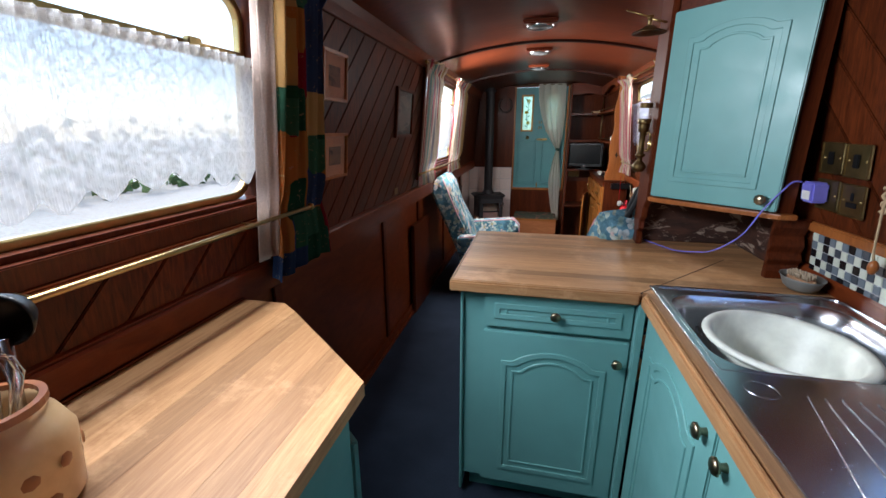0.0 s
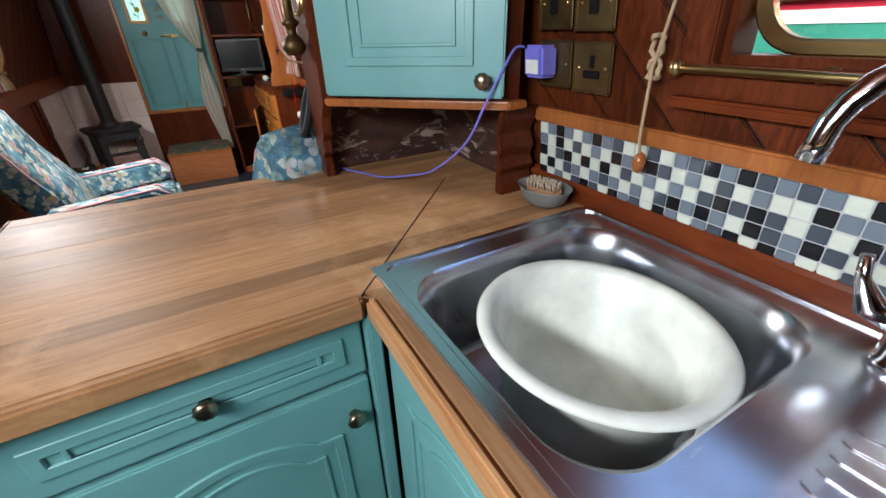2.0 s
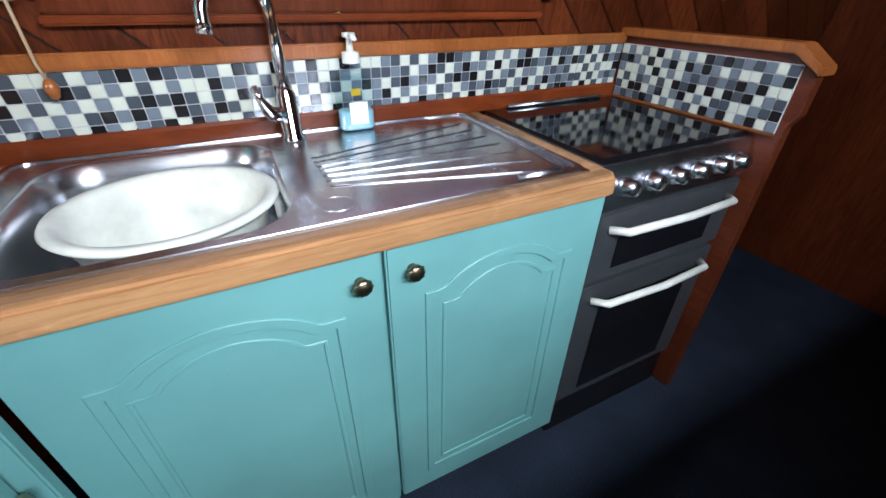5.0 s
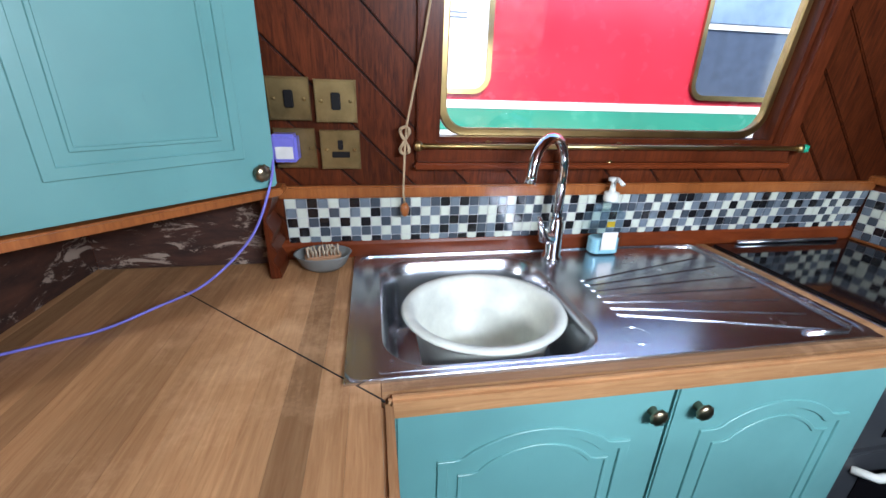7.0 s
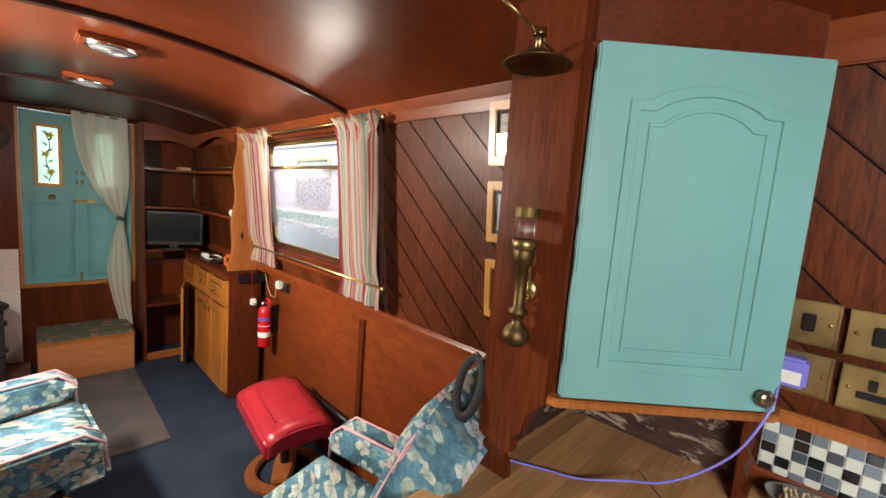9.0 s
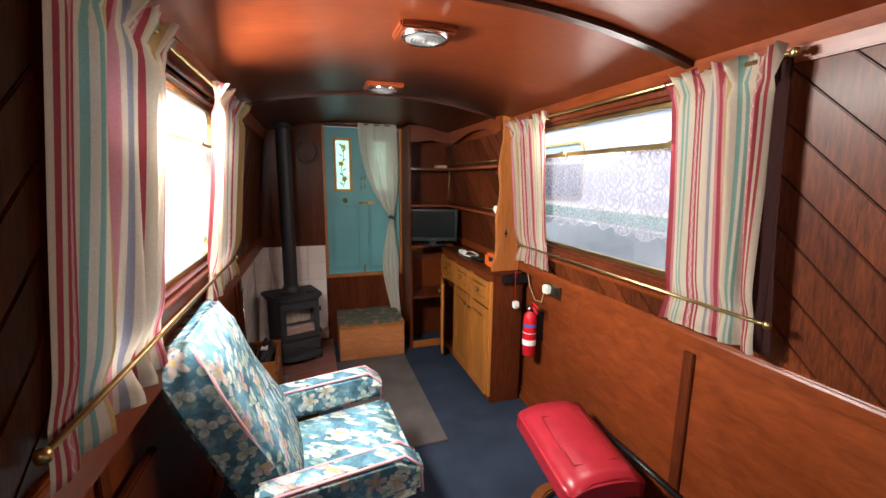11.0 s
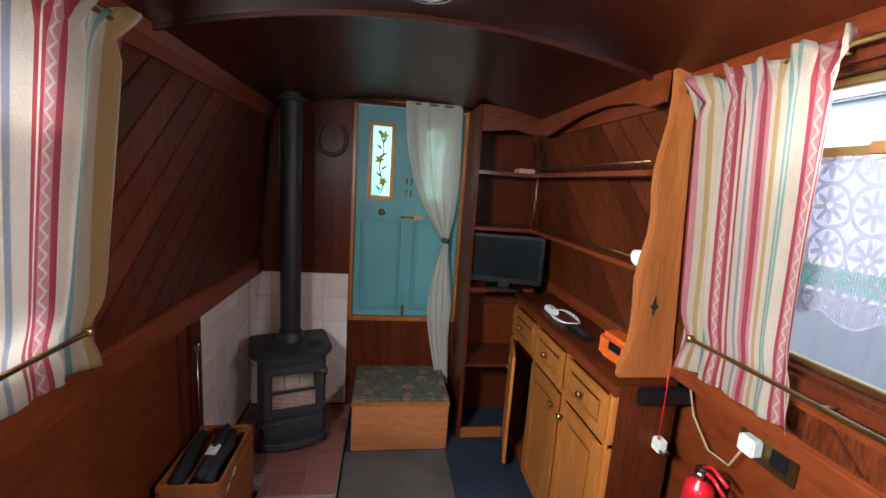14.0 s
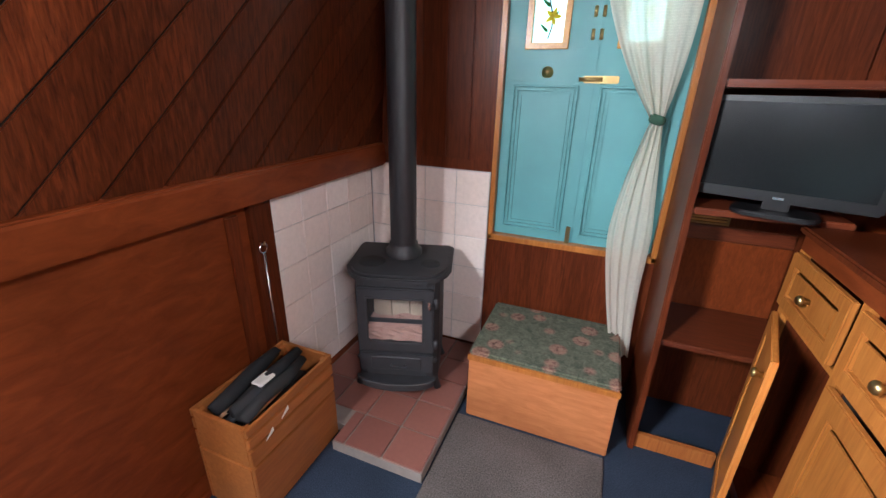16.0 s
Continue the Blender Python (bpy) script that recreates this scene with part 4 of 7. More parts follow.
def about(pairs, x, y):
    return [(x + q, y + p) for p, q in pairs]


part("rim_bead", soften(ring(about(rounded(0.995, 0.494, 0.03), 0.561, 1.9725), about(rounded(0.968, 0.468, 0.03), 0.561, 1.9725), 2, 0.9045, 0.909), 0.0015, 2, 50), STEEL, sink)
b = bmesh.new()
loops = []
for w, h, z, r in ((0.398, 0.424, 0.9056, 0.085), (0.386, 0.412, 0.899, 0.085), (0.372, 0.396, 0.86, 0.085), (0.352, 0.374, 0.745, 0.08), (0.344, 0.366, 0.735, 0.078), (0.318, 0.34, 0.730, 0.07)):
    loops.append([b.verts.new((x, y, z)) for x, y in about(rounded(w, h, r, 10), SX, SY)])
n = len(loops[0])
for a, c in zip(loops, loops[1:]):
    for i in range(n):
        b.faces.new((a[i], a[(i + 1) % n], c[(i + 1) % n], c[i]))
b.faces.new(loops[-1])
part("basin", smooth(b), STEEL, sink, "square steel basin")
# the plate between the square hole of the rim and the rounded basin
part("basin_lip", ring(about(rounded(0.412, 0.438, 0.004, 10), SX, SY), about(rounded(0.398, 0.424, 0.085, 10), SX, SY), 2, 0.9035, 0.9064), STEEL, sink)
for i in range(7):
    xa, xb = 0.452 + i * 0.0262, 0.362 + i * 0.060
    wa, wb = 0.0078, 0.019
    bar = [(xa - wa, 1.935), (xa - wa * 0.5, 1.945), (xa + wa * 0.5, 1.945), (xa + wa, 1.935), (xb + wb, 1.545), (xb + wb * 0.6, 1.536), (xb - wb * 0.6, 1.536), (xb - wb, 1.545)]
    part("drainer_rib", smooth(soften(prism(bar, 2, 0.9035, 0.9076), 0.0022, 3, 60), False), STEEL, sink)
pts = [(0.345, 1.62, 0.906), (0.340, 1.53, 0.906), (0.352, 1.505, 0.906), (0.56, 1.500, 0.906), (0.765, 1.503, 0.906), (0.785, 1.52, 0.906), (0.79, 1.60, 0.906)]
part("drainer_edge", tube(pts, 0.006, 8), STEEL, sink)
circle = [(math.cos(k * math.pi / 18), math.sin(k * math.pi / 18)) for k in range(36)]
part("waste_plate", ring([(0.378 + 0.0285 * p, 1.948 + 0.0285 * q) for p, q in circle], [(0.378 + 0.0262 * p, 1.948 + 0.0262 * q) for p, q in circle], 2, 0.9045, 0.9062), STEEL, sink)
part("overflow", ring([(0.54 + p, 0.845 + q) for p, q in rounded(0.03, 0.045, 0.014)], [(0.54 + p, 0.845 + q) for p, q in rounded(0.014, 0.028, 0.006)], 1, 2.024, 2.034), WHITE_PLASTIC, sink, "pale overflow ring")

tub = thing("washing_up_bowl", "round off-white plastic washing-up bowl standing in the sink", "washing-up bowl", Matrix.Translation((0.541, 2.194, 0.7315)))
bm = lathe([(0, 0.0), (0.105, 0.0), (0.116, 0.012), (0.138, 0.138), (0.143, 0.146), (0.155, 0.148), (0.159, 0.154), (0.155, 0.160), (0.142, 0.160), (0.134, 0.152), (0.110, 0.016), (0.10, 0.006), (0, 0.006)], 48, squash=(1.03, 1.10))
part("bowl", bm, TUB_WHITE, tub)

tap = thing("mixer_tap", "chrome swan-neck mixer tap with side lever", "tap", Matrix.Translation((0.745, 1.955, 0.9055)))
part("base", lathe([(0, 0), (0.027, 0), (0.027, 0.008), (0.022, 0.014), (0.021, 0.10), (0.016, 0.108), (0.016, 0.115), (0, 0.115)], 24), CHROME, tap)
neck = [(0, 0, 0.11), (0, 0, 0.22)] + [(-0.075 + 0.075 * math.cos(radians(a)), 0, 0.24 + 0.075 * math.sin(radians(a))) for a in range(0, 190, 15)] + [(-0.153, 0, 0.222)]
neck = [pose(0, 0, 0, 0, 0, -52) @ Vector(p) for p in neck]
part("spout", tube(neck, 0.0125, 14), CHROME, tap)
part("lever", tube([(-0.012, 0.015, 0.06), (-0.024, 0.040, 0.068), (-0.030, 0.055, 0.10), (-0.030, 0.06, 0.125)], 0.008, 10, taper=[0.017, 0.015, 0.007, 0.006]), CHROME, tap)

soap = thing("soap_bottle", "clear pump bottle half full of pale blue soap", "soap bottle", Matrix.Translation((0.765, 1.80, 0.9055)) @ Matrix.Diagonal((1.2, 1.2, 1.0, 1.0)))
part("bottle", soften(prism(rounded(0.045, 0.075, 0.018), 2, 0.0, 0.125), 0.008, 2), CLEAR, soap)
part("liquid", soften(prism(rounded(0.038, 0.068, 0.016), 2, 0.004, 0.05), 0.004, 1), SOAP, soap)
part("shoulder", lathe([(0.030, 0.124), (0.026, 0.135), (0.014, 0.148), (0.013, 0.158)], 20), CLEAR, soap)
bm = lathe([(0.016, 0.150), (0.016, 0.172), (0.007, 0.174), (0.005, 0.20), (0.012, 0.202), (0.012, 0.210), (0, 0.212)], 16)
tube([(0, 0, 0.206), (-0.02, 0, 0.207), (-0.036, 0, 0.200)], 0.005, 8, bm)
part("pump", bm, WHITE_PLASTIC, soap, "white translucent pump")
part("label", block(-0.0240, -0.0228, -0.018, 0.018, 0.02, 0.07), WHITE_PAPER, soap, "pale paper label")
part("sticker", block(-0.0240, -0.0228, -0.006, 0.012, 0.085, 0.10), PETAL_YELLOW, soap, "small yellow sticker")

dish = thing("soap_dish", "small dark oval stoneware dish on the worktop corner", "dish", Matrix.Translation((0.752, 2.542, 0.9005)))
part("dish", lathe([(0, 0.0), (0.035, 0.0), (0.05, 0.012), (0.062, 0.038), (0.065, 0.042), (0.061, 0.040), (0.046, 0.016), (0.03, 0.008), (0, 0.008)], 32, squash=(0.8, 1.05)), CERAMIC, dish)
brush = thing("nail_brush", "wooden nail brush with pale bristles lying in the dish", "brush", Matrix.Translation((0.752, 2.542, 0.925)) @ pose(0, 0, 0, 0, -12, 12))
part("handle", soften(prism(rounded(0.035, 0.085, 0.016), 2, 0.0, 0.016), 0.005, 2), BRUSHWOOD, brush)
b = bmesh.new()
rnd = random.Random(3)
for i in range(4):
    for j in range(9):
        x, y = -0.011 + i * 0.0073, -0.034 + j * 0.0085
        tube([(x, y, 0.015), (x + rnd.uniform(-0.003, 0.003), y + rnd.uniform(-0.003, 0.003), 0.031)], 0.0026, 5, b)
part("bristles", b, plain("tan_bristle", (0.52, 0.42, 0.30), 0.8), brush, "pale bristles")

# cooker
ck = thing("cooker", "slot-in black and grey gas cooker with glass lid", "cooker")
part("body", block(0.345, 0.815, 0.905, 1.418, 0.03, 0.875, 0.004), GREY_PLASTIC, ck)
part("lid", block(0.35, 0.80, 0.912, 1.412, 0.897, 0.905, 0.003), GLOSS_BLACK, ck, "glossy black glass lid")
part("hob_rim", block(0.335, 0.805, 0.907, 1.417, 0.8755, 0.8965, 0.003), STEEL, ck)
part("lid_hinge", tube([(0.79, 0.98, 0.911), (0.79, 1.34, 0.911)], 0.007, 8), STEEL, ck)
part("control_panel", prism([(0.315, 0.80), (0.335, 0.895), (0.346, 0.895), (0.346, 0.80)], 1, 0.907, 1.416, 0.003), STEEL, ck)
for i in range(6):
    y = 0.965 + i * 0.077
    part("control_knob", lathe([(0, 0), (0.022, 0), (0.022, 0.008), (0.018, 0.012), (0.017, 0.028), (0, 0.029)], 20, Matrix.Translation((0.322, y, 0.845)) @ pose(0, 0, 0, 0, -80, 0)), STEEL, ck)
for name, z0, z1 in (("grill_door", 0.60, 0.79), ("oven_door", 0.16, 0.585)):
    d = part(name, block(0.318, 0.344, 0.912, 1.412, z0, z1, 0.004), GREY_PLASTIC, ck)
    part("oven_window", block(0.3155, 0.3185, 0.99, 1.334, z0 + 0.03, z1 - 0.075, 0.002), GLOSS_BLACK, d)
    bm = tube([(0.318, 0.95, z1 - 0.045), (0.285, 0.975, z1 - 0.04), (0.272, 1.16, z1 - 0.035), (0.285, 1.345, z1 - 0.04), (0.318, 1.37, z1 - 0.045)], 0.010, 10)
    part("handle", bm, WHITE_PLASTIC, d, "pale grey bar handle")
part("plinth", block(0.33, 0.80, 0.915, 1.41, 0.0, 0.15, 0.003), BLACK, ck)

# end screen beside the cooker
bm = prism([(0.278, 0.0), (0.835, 0.0), (0.835, 1.085), (0.325, 1.085), (0.262, 1.045), (0.262, 0.96), (0.278, 0.93)], 1, 0.872, 0.9025, 0.003)
whole("end_screen", bm, MAHOGANY_X, "low varnished screen beside the cooker with cut corner", "partition")
bm = prism([(0.835, 1.085), (0.315, 1.085), (0.25, 1.045), (0.25, 1.065), (0.31, 1.108), (0.835, 1.108)], 1, 0.862, 0.925, 0.003)
whole("screen_capping", bm, PINE, "orange wooden capping rail on the screen", "trim")

# mosaic splashback
TILE, GAP = 0.0234, 0.0019
def mosaic_set(name, label, m, cols, rows_, cut=None):
    back = whole(name, block(-0.001, cols * (TILE + GAP), 0, 0.004, -0.002, rows_ * (TILE + GAP), m=m), GROUT, label, "tiles", kind="structure")
    rnd = random.Random(name)
    kinds = {}
    for mat, key in ((MOSAIC_CREAM, 0), (MOSAIC_GREY, 1), (MOSAIC_SLATE, 2), (MOSAIC_BLACK, 3)):
        bm = block(0, TILE, -0.003, 0, 0, TILE, 0.0012)
        me = bpy.data.meshes.new("tile")
        bm.to_mesh(me)
        bm.free()
        me.materials.append(mat)
        kinds[key] = me
    laid = {}
    for i in range(cols):
        for j in range(rows_):
            if cut and cut(i, j):
                continue
            # like tiles rarely lie side by side
            weights = [40, 24, 18, 20]
            for near in (laid.get((i - 1, j)), laid.get((i, j - 1))):
                if near is not None:
                    weights[near] *= 0.16
            laid[i, j] = k = rnd.choices((0, 1, 2, 3), weights)[0]
            ob = new("tile", kinds[k])
            ob.parent = back
            ob.matrix_local = m @ Matrix.Translation((i * (TILE + GAP) + 0.001, 0, j * (TILE + GAP)))
    return back


MOSAICS = [("splashback_side", "cream, grey and black mosaic splashback behind the sink", pose(wall_x(0.912) - 0.005, 2.628, 0.912, 0, 0, -90) @ pose(0, 0, 0, 5.43, 0, 0), 68, 6),
           ("splashback_end", "cream, grey and black mosaic splashback beside the cooker", Matrix.Translation((0.80, 0.907, 0.912)) @ pose(0, 0, 0, 0, 0, 180), 20, 6)]
whole("splashback_rail", block(0.0, 0.018, 0.91, 2.64, 1.064, 1.094, 0.004, m=lean(1)), PINE, "grooved orange wooden rail above the mosaic", "trim", kind="structure")
whole("splashback_foot", block(0.0, 0.014, 1.0, 2.64, 0.9005, 0.9115, 0.003, m=lean(1)), PINE, "thin wooden bead below the mosaic", "trim", kind="structure")
whole("splashback_foot", block(0.29, 0.80, 0.9035, 0.92, 0.9055, 0.9115, 0.003), PINE, "thin wooden bead below the mosaic", "trim", kind="structure")

# corner wall cupboard, set across the corner
A, B = Vector((0.405, 2.912, 0)), Vector((0.690, 2.622, 0))
wall_cup = thing("corner_wall_cabinet", "teal painted corner cupboard with arched panelled door", "wall cabinet")
body = [(0.412, 2.922), (0.700, 2.630), (0.735, 2.630), (0.735, 3.06), (0.412, 3.06)]
bm = prism(body, 2, 1.115, 1.765, 0.0)
part("body", bm, MAHOGANY_UP, wall_cup, "dark varnished carcass")
part("base_board", prism([(0.392, 2.905), (0.690, 2.605), (0.74, 2.605), (0.74, 3.06), (0.392, 3.06)], 2, 1.098, 1.1148, 0.003), PINE, wall_cup)
part("head_board", prism([(0.412, 2.918), (0.694, 2.632), (0.72, 2.632), (0.72, 3.06), (0.412, 3.06)], 2, 1.7652, 1.855), MAHOGANY_X, wall_cup, "plain reddish board above the door")
ang = math.degrees(math.atan2(B.y - A.y, B.x - A.x))
front(wall_cup, "door", Matrix.Translation((A.x, A.y, 1.122)) @ pose(0, 0, 0, 0, 0, ang), (B - A).length, 0.635, 0.03, 0.062, (B - A).length - 0.04, 0.035, TEAL)
# shaped post between worktop and ceiling
prof = [(2.925, 1.86), (3.075, 1.86), (3.075, 0.9005), (2.995, 0.9005), (2.998, 0.935), (3.012, 0.95), (2.985, 0.97), (2.992, 1.0), (2.968, 1.02), (2.962, 1.06), (2.925, 1.098)]
whole("corner_post", prism(prof, 0, 0.388, 0.411, 0.003), MAHOGANY_UP, "tall varnished board with a scalloped foot carrying the corner cupboard", "post")
prof = [(2.628, 1.098), (2.655, 1.098), (2.655, 0.9005), (2.630, 0.9005), (2.633, 0.925), (2.645, 0.945), (2.632, 0.965), (2.645, 0.985), (2.636, 1.01), (2.650, 1.04), (2.636, 1.07)]
whole("cupboard_bracket", prism([(y, z) for y, z in prof], 0, 0.70, 0.795, 0.002), MAHOGANY_UP, "scalloped bracket board below the corner cupboard", "bracket")
whole("back_board", block(0.411, 0.80, 3.062, 3.08, 0.9005, 1.85, 0.002), MAHOGANY_X, "dark varnished board behind the corner cupboard", "panel")
whole("torn_board", prism([(2.66, 0.905), (3.05, 0.905), (3.05, 1.09), (2.66, 1.09)], 0, 0.785, 0.792, 0), PEELING, "stained peeling board in the worktop corner", "panel")
whole("torn_board", prism([(0.42, 0.905), (0.79, 0.905), (0.79, 1.085), (0.42, 1.085)], 1, 3.054, 3.061, 0), PEELING, "stained peeling board in the worktop corner", "panel")

# brass sockets
def socket(y, z, kind_):
    s = thing("socket", "square brass wall plate with rope edge", "socket", group="brass sockets")
    m = lean(1) @ Matrix.Translation((0.006, y, z))
    part("plate", soften(prism(rounded(0.088, 0.088, 0.003, 2), 0, 0.0, 0.006, m=m), 0.002, 1), PLATE_BRASS, s)
    b = bmesh.new()
    for i in range(18):
        k = -0.0425 + i * 0.005
        for y_, z_ in ((k, 0.042), (k, -0.042), (0.042, k), (-0.042, k)):
            block(0.005, 0.0095, y_ - 0.0018, y_ + 0.0018, z_ - 0.0018, z_ + 0.0018, 0, b, m)
    part("rope_edge", b, PLATE_BRASS, s)
    if kind_ == "switch":
        part("rocker", block(0.006, 0.012, -0.010, 0.010, -0.018, 0.018, 0.002, m=m), BLACK, s)
    else:
        b = block(0.0055, 0.008, -0.006, 0.006, 0.0, 0.022, 0.002, m=m)
        block(0.0055, 0.008, -0.020, 0.020, -0.018, -0.004, 0.003, b, m)
        part("insert", b, BLACK, s)
    for k in (-0.031, 0.031):
        part("screw", lathe([(0.004, 0), (0.003, 0.002), (0, 0.0025)], 10, m @ Matrix.Translation((0.006, k, 0)) @ pose(0, 0, 0, 0, 90, 0)), BRASS, s)
    return s


for y, z, k in ((2.588, 1.288, "switch"), (2.490, 1.285, "switch"), (2.585, 1.183, "switch"), (2.487, 1.180, "socket")):
    socket(y, z, k)
plug = thing("purple_plug", "purple plastic plug in the lower socket", "plug")
m = lean(1) @ Matrix.Translation((0.012, 2.602, 1.188))
part("plug_body", block(0, 0.045, -0.027, 0.027, -0.030, 0.030, 0.006, m=m), PURPLE, plug)
part("label", block(0.045, 0.0456, -0.018, 0.018, -0.022, 0.004, m=m), WHITE_PAPER, plug)
pts = [(0.735, 2.622, 1.215), (0.71, 2.62, 1.213), (0.675, 2.612, 1.175), (0.645, 2.62, 1.12), (0.62, 2.66, 1.03), (0.58, 2.74, 0.955), (0.55, 2.82, 0.925), (0.51, 2.89, 0.908), (0.485, 2.95, 0.905), (0.455, 3.01, 0.905), (0.43, 3.07, 0.905)]
fine = []
for i in range(len(pts) - 1):
    p0, p1, p2, p3 = (Vector(pts[min(max(k, 0), len(pts) - 1)]) for k in (i - 1, i, i + 1, i + 2))
    for s in range(6):
        u = s / 6
        fine.append(0.5 * ((2 * p1) + (p2 - p0) * u + (2 * p0 - 5 * p1 + 4 * p2 - p3) * u * u + (3 * p1 - p0 - 3 * p2 + p3) * u ** 3))
part("cable", tube(fine + [Vector(pts[-1])], 0.0026, 8), PURPLE, plug, "thin purple cable")

# pull cord, stud, studs
cord = thing("pull_cord", "knotted cord with a wooden acorn hanging beside the window", "cord")
cy = 2.342
part("cord", tube([lean(1) @ Vector(p) for p in ((0.03, 2.26, 1.66), (0.03, 2.30, 1.42), (0.03, cy - 0.005, 1.24), (0.04, cy, 1.19), (0.04, cy + 0.004, 1.08), (0.038, cy, 1.05))], 0.0028, 6), ROPE, cord)
part("cleat_loops", tube([lean(1) @ Vector((0.035 + 0.006 * math.sin(3 * a), cy + 0.010 * math.sin(a), 1.205 + 0.03 * math.cos(0.5 * a))) for a in [k * 0.5 for k in range(26)]], 0.004, 6), ROPE, cord)
part("acorn", lathe([(0, -0.018), (0.007, -0.014), (0.011, -0.002), (0.011, 0.006), (0.008, 0.014), (0.003, 0.019), (0, 0.02)], 16, Matrix.Translation(lean(1) @ Vector((0.038, cy, 1.038)))), PINE, cord, "orange wooden acorn")
for y, z, s in ((1.811, 1.149, 1.0), (2.40, 1.50, 0.6)):
    whole("stud", lathe([(0.012, 0), (0.012, 0.003), (0.006, 0.008), (0.010, 0.014), (0.009, 0.02), (0, 0.023)], 16, lean(1) @ Matrix.Translation((0, y, z)) @ pose(0, 0, 0, 0, 90, 0) @ Matrix.Scale(s, 4)), BRASS, "small brass stud on the panelling", "stud")

# brass oil lamp and smoke bell on the post
BRASS_DARK = metal("blackened_brass", (0.15, 0.10, 0.042), 0.5, 0.8)
lamp = thing("wall_oil_lamp", "brass gimbal oil lamp with clear glass chimney", "oil lamp", Matrix.Translation((0.357, 2.985, 1.205)) @ Matrix.Diagonal((0.8, 0.8, 0.95, 1)))
part("font", lathe([(0, 0), (0.02, 0.0), (0.032, 0.012), (0.034, 0.022), (0.026, 0.036), (0.013, 0.046), (0.014, 0.06), (0.024, 0.066), (0.024, 0.072), (0.014, 0.078), (0.014, 0.16), (0.022, 0.165), (0.026, 0.19), (0.020, 0.2), (0, 0.2)], 24), BRASS_DARK, lamp)
part("gallery", lathe([(0.026, 0.195), (0.030, 0.20), (0.030, 0.215), (0.026, 0.215)], 24), BRASS_DULL, lamp)
part("chimney", lathe([(0.027, 0.205), (0.028, 0.22), (0.027, 0.325), (0.0255, 0.325), (0.0265, 0.22), (0.0255, 0.205)], 28), GLASS, lamp, "clear glass chimney")
part("chimney_band", ring([(0.029 * math.cos(a), 0.029 * math.sin(a)) for a in [k * 0.262 for k in range(24)]], [(0.0272 * math.cos(a), 0.0272 * math.sin(a)) for a in [k * 0.262 for k in range(24)]], 2, 0.258, 0.276), BRASS_DARK, lamp)
bm = tube([(0.016, 0, 0.15), (0.026, 0, 0.168), (0.034, 0, 0.15), (0.038, 0, 0.12)], 0.005, 8)
tube([(0.016, 0, 0.09), (0.028, 0, 0.085), (0.038, 0, 0.10)], 0.005, 8, bm)
lathe([(0.022, 0), (0.02, 0.006), (0, 0.008)], 16, pose(0.038, 0, 0.11, 0, -90, 0), bm=bm)
part("bracket", bm, BRASS, lamp)
bell = thing("smoke_bell", "brass smoke bell on an arm above the oil lamp", "smoke bell", Matrix.Translation((0.330, 2.98, 1.715)))
part("bell", lathe([(0, 0.022), (0.016, 0.02), (0.032, 0.008), (0.056, 0.0), (0.06, -0.004), (0.054, -0.003), (0.03, 0.004), (0, 0.015)], 28), BRASS_DARK, bell)
bm = tube([(0, 0, 0.02), (0, 0, 0.05)], 0.007, 10)
lathe([(0.012, 0.045), (0.012, 0.055), (0, 0.058)], 14, bm=bm)
tube([(0, 0, 0.045), (0.060, 0.0, 0.03)], 0.004, 8, bm)
tube([(0, 0, 0.05), (-0.08, 0.03, 0.085)], 0.003, 8, bm)
part("arm", bm, BRASS, bell)

jar = thing("utensil_jar", "cream and brown glazed jar holding kitchen utensils", "jar", Matrix.Translation((-0.675, 1.470, 0.9005)))
jar_bm = lathe([(0, 0), (0.060, 0), (0.068, 0.01), (0.069, 0.10), (0.062, 0.125), (0.052, 0.135), (0.055, 0.15), (0.050, 0.15), (0.046, 0.136), (0.055, 0.12), (0.060, 0.02), (0, 0.015)], 36)
for v in jar_bm.verts:
    a = math.atan2(v.co.y, v.co.x)
    k = 1 + 0.10 * math.sin(2 * a) ** 2 * (0.01 < v.co.z < 0.11)
    v.co.x *= k
    v.co.y *= k
part("jar", jar_bm, plain("cream_glaze", (0.62, 0.42, 0.22), 0.3), jar)
part("rim", ring([(0.057 * math.cos(k * 0.2094), 0.057 * math.sin(k * 0.2094)) for k in range(30)], [(0.049 * math.cos(k * 0.2094), 0.049 * math.sin(k * 0.2094)) for k in range(30)], 2, 0.144, 0.154), plain("brown_glaze", (0.28, 0.10, 0.04), 0.3), jar)
rnd = random.Random(8)
for i in range(14):
    a, z = i * 2.4, 0.03 + 0.014 * (i % 5)
    part("motif", lathe([(0.010, 0), (0.007, 0.0015), (0, 0.002)], 7, pose(0.0683 * (1 + 0.10 * math.sin(2 * a) ** 2) * math.cos(a), 0.0683 * (1 + 0.10 * math.sin(2 * a) ** 2) * math.sin(a), z, 0, 90, math.degrees(a))), plain("brown_motif", (0.30, 0.12, 0.04), 0.4) if i == 0 else bpy.data.materials["brown_motif"], jar)
whisk = thing("whisk", "steel balloon whisk with dark handle standing in the jar", "whisk", Matrix.Translation((-0.672, 1.468, 0.918)) @ pose(0, 0, 0, -4, 4, 0) @ Matrix.Scale(0.9, 4))
for k in range(5):
    a = math.pi * k / 5
    pts = [(r * math.cos(a), r * math.sin(a), z) for r, z in ((0.006, 0.10), (0.022, 0.15), (0.030, 0.19), (0.022, 0.215), (0.0, 0.225), (-0.022, 0.215), (-0.030, 0.19), (-0.022, 0.15), (-0.006, 0.10))]
    part("wire", tube(pts, 0.0014, 6), STEEL, whisk)
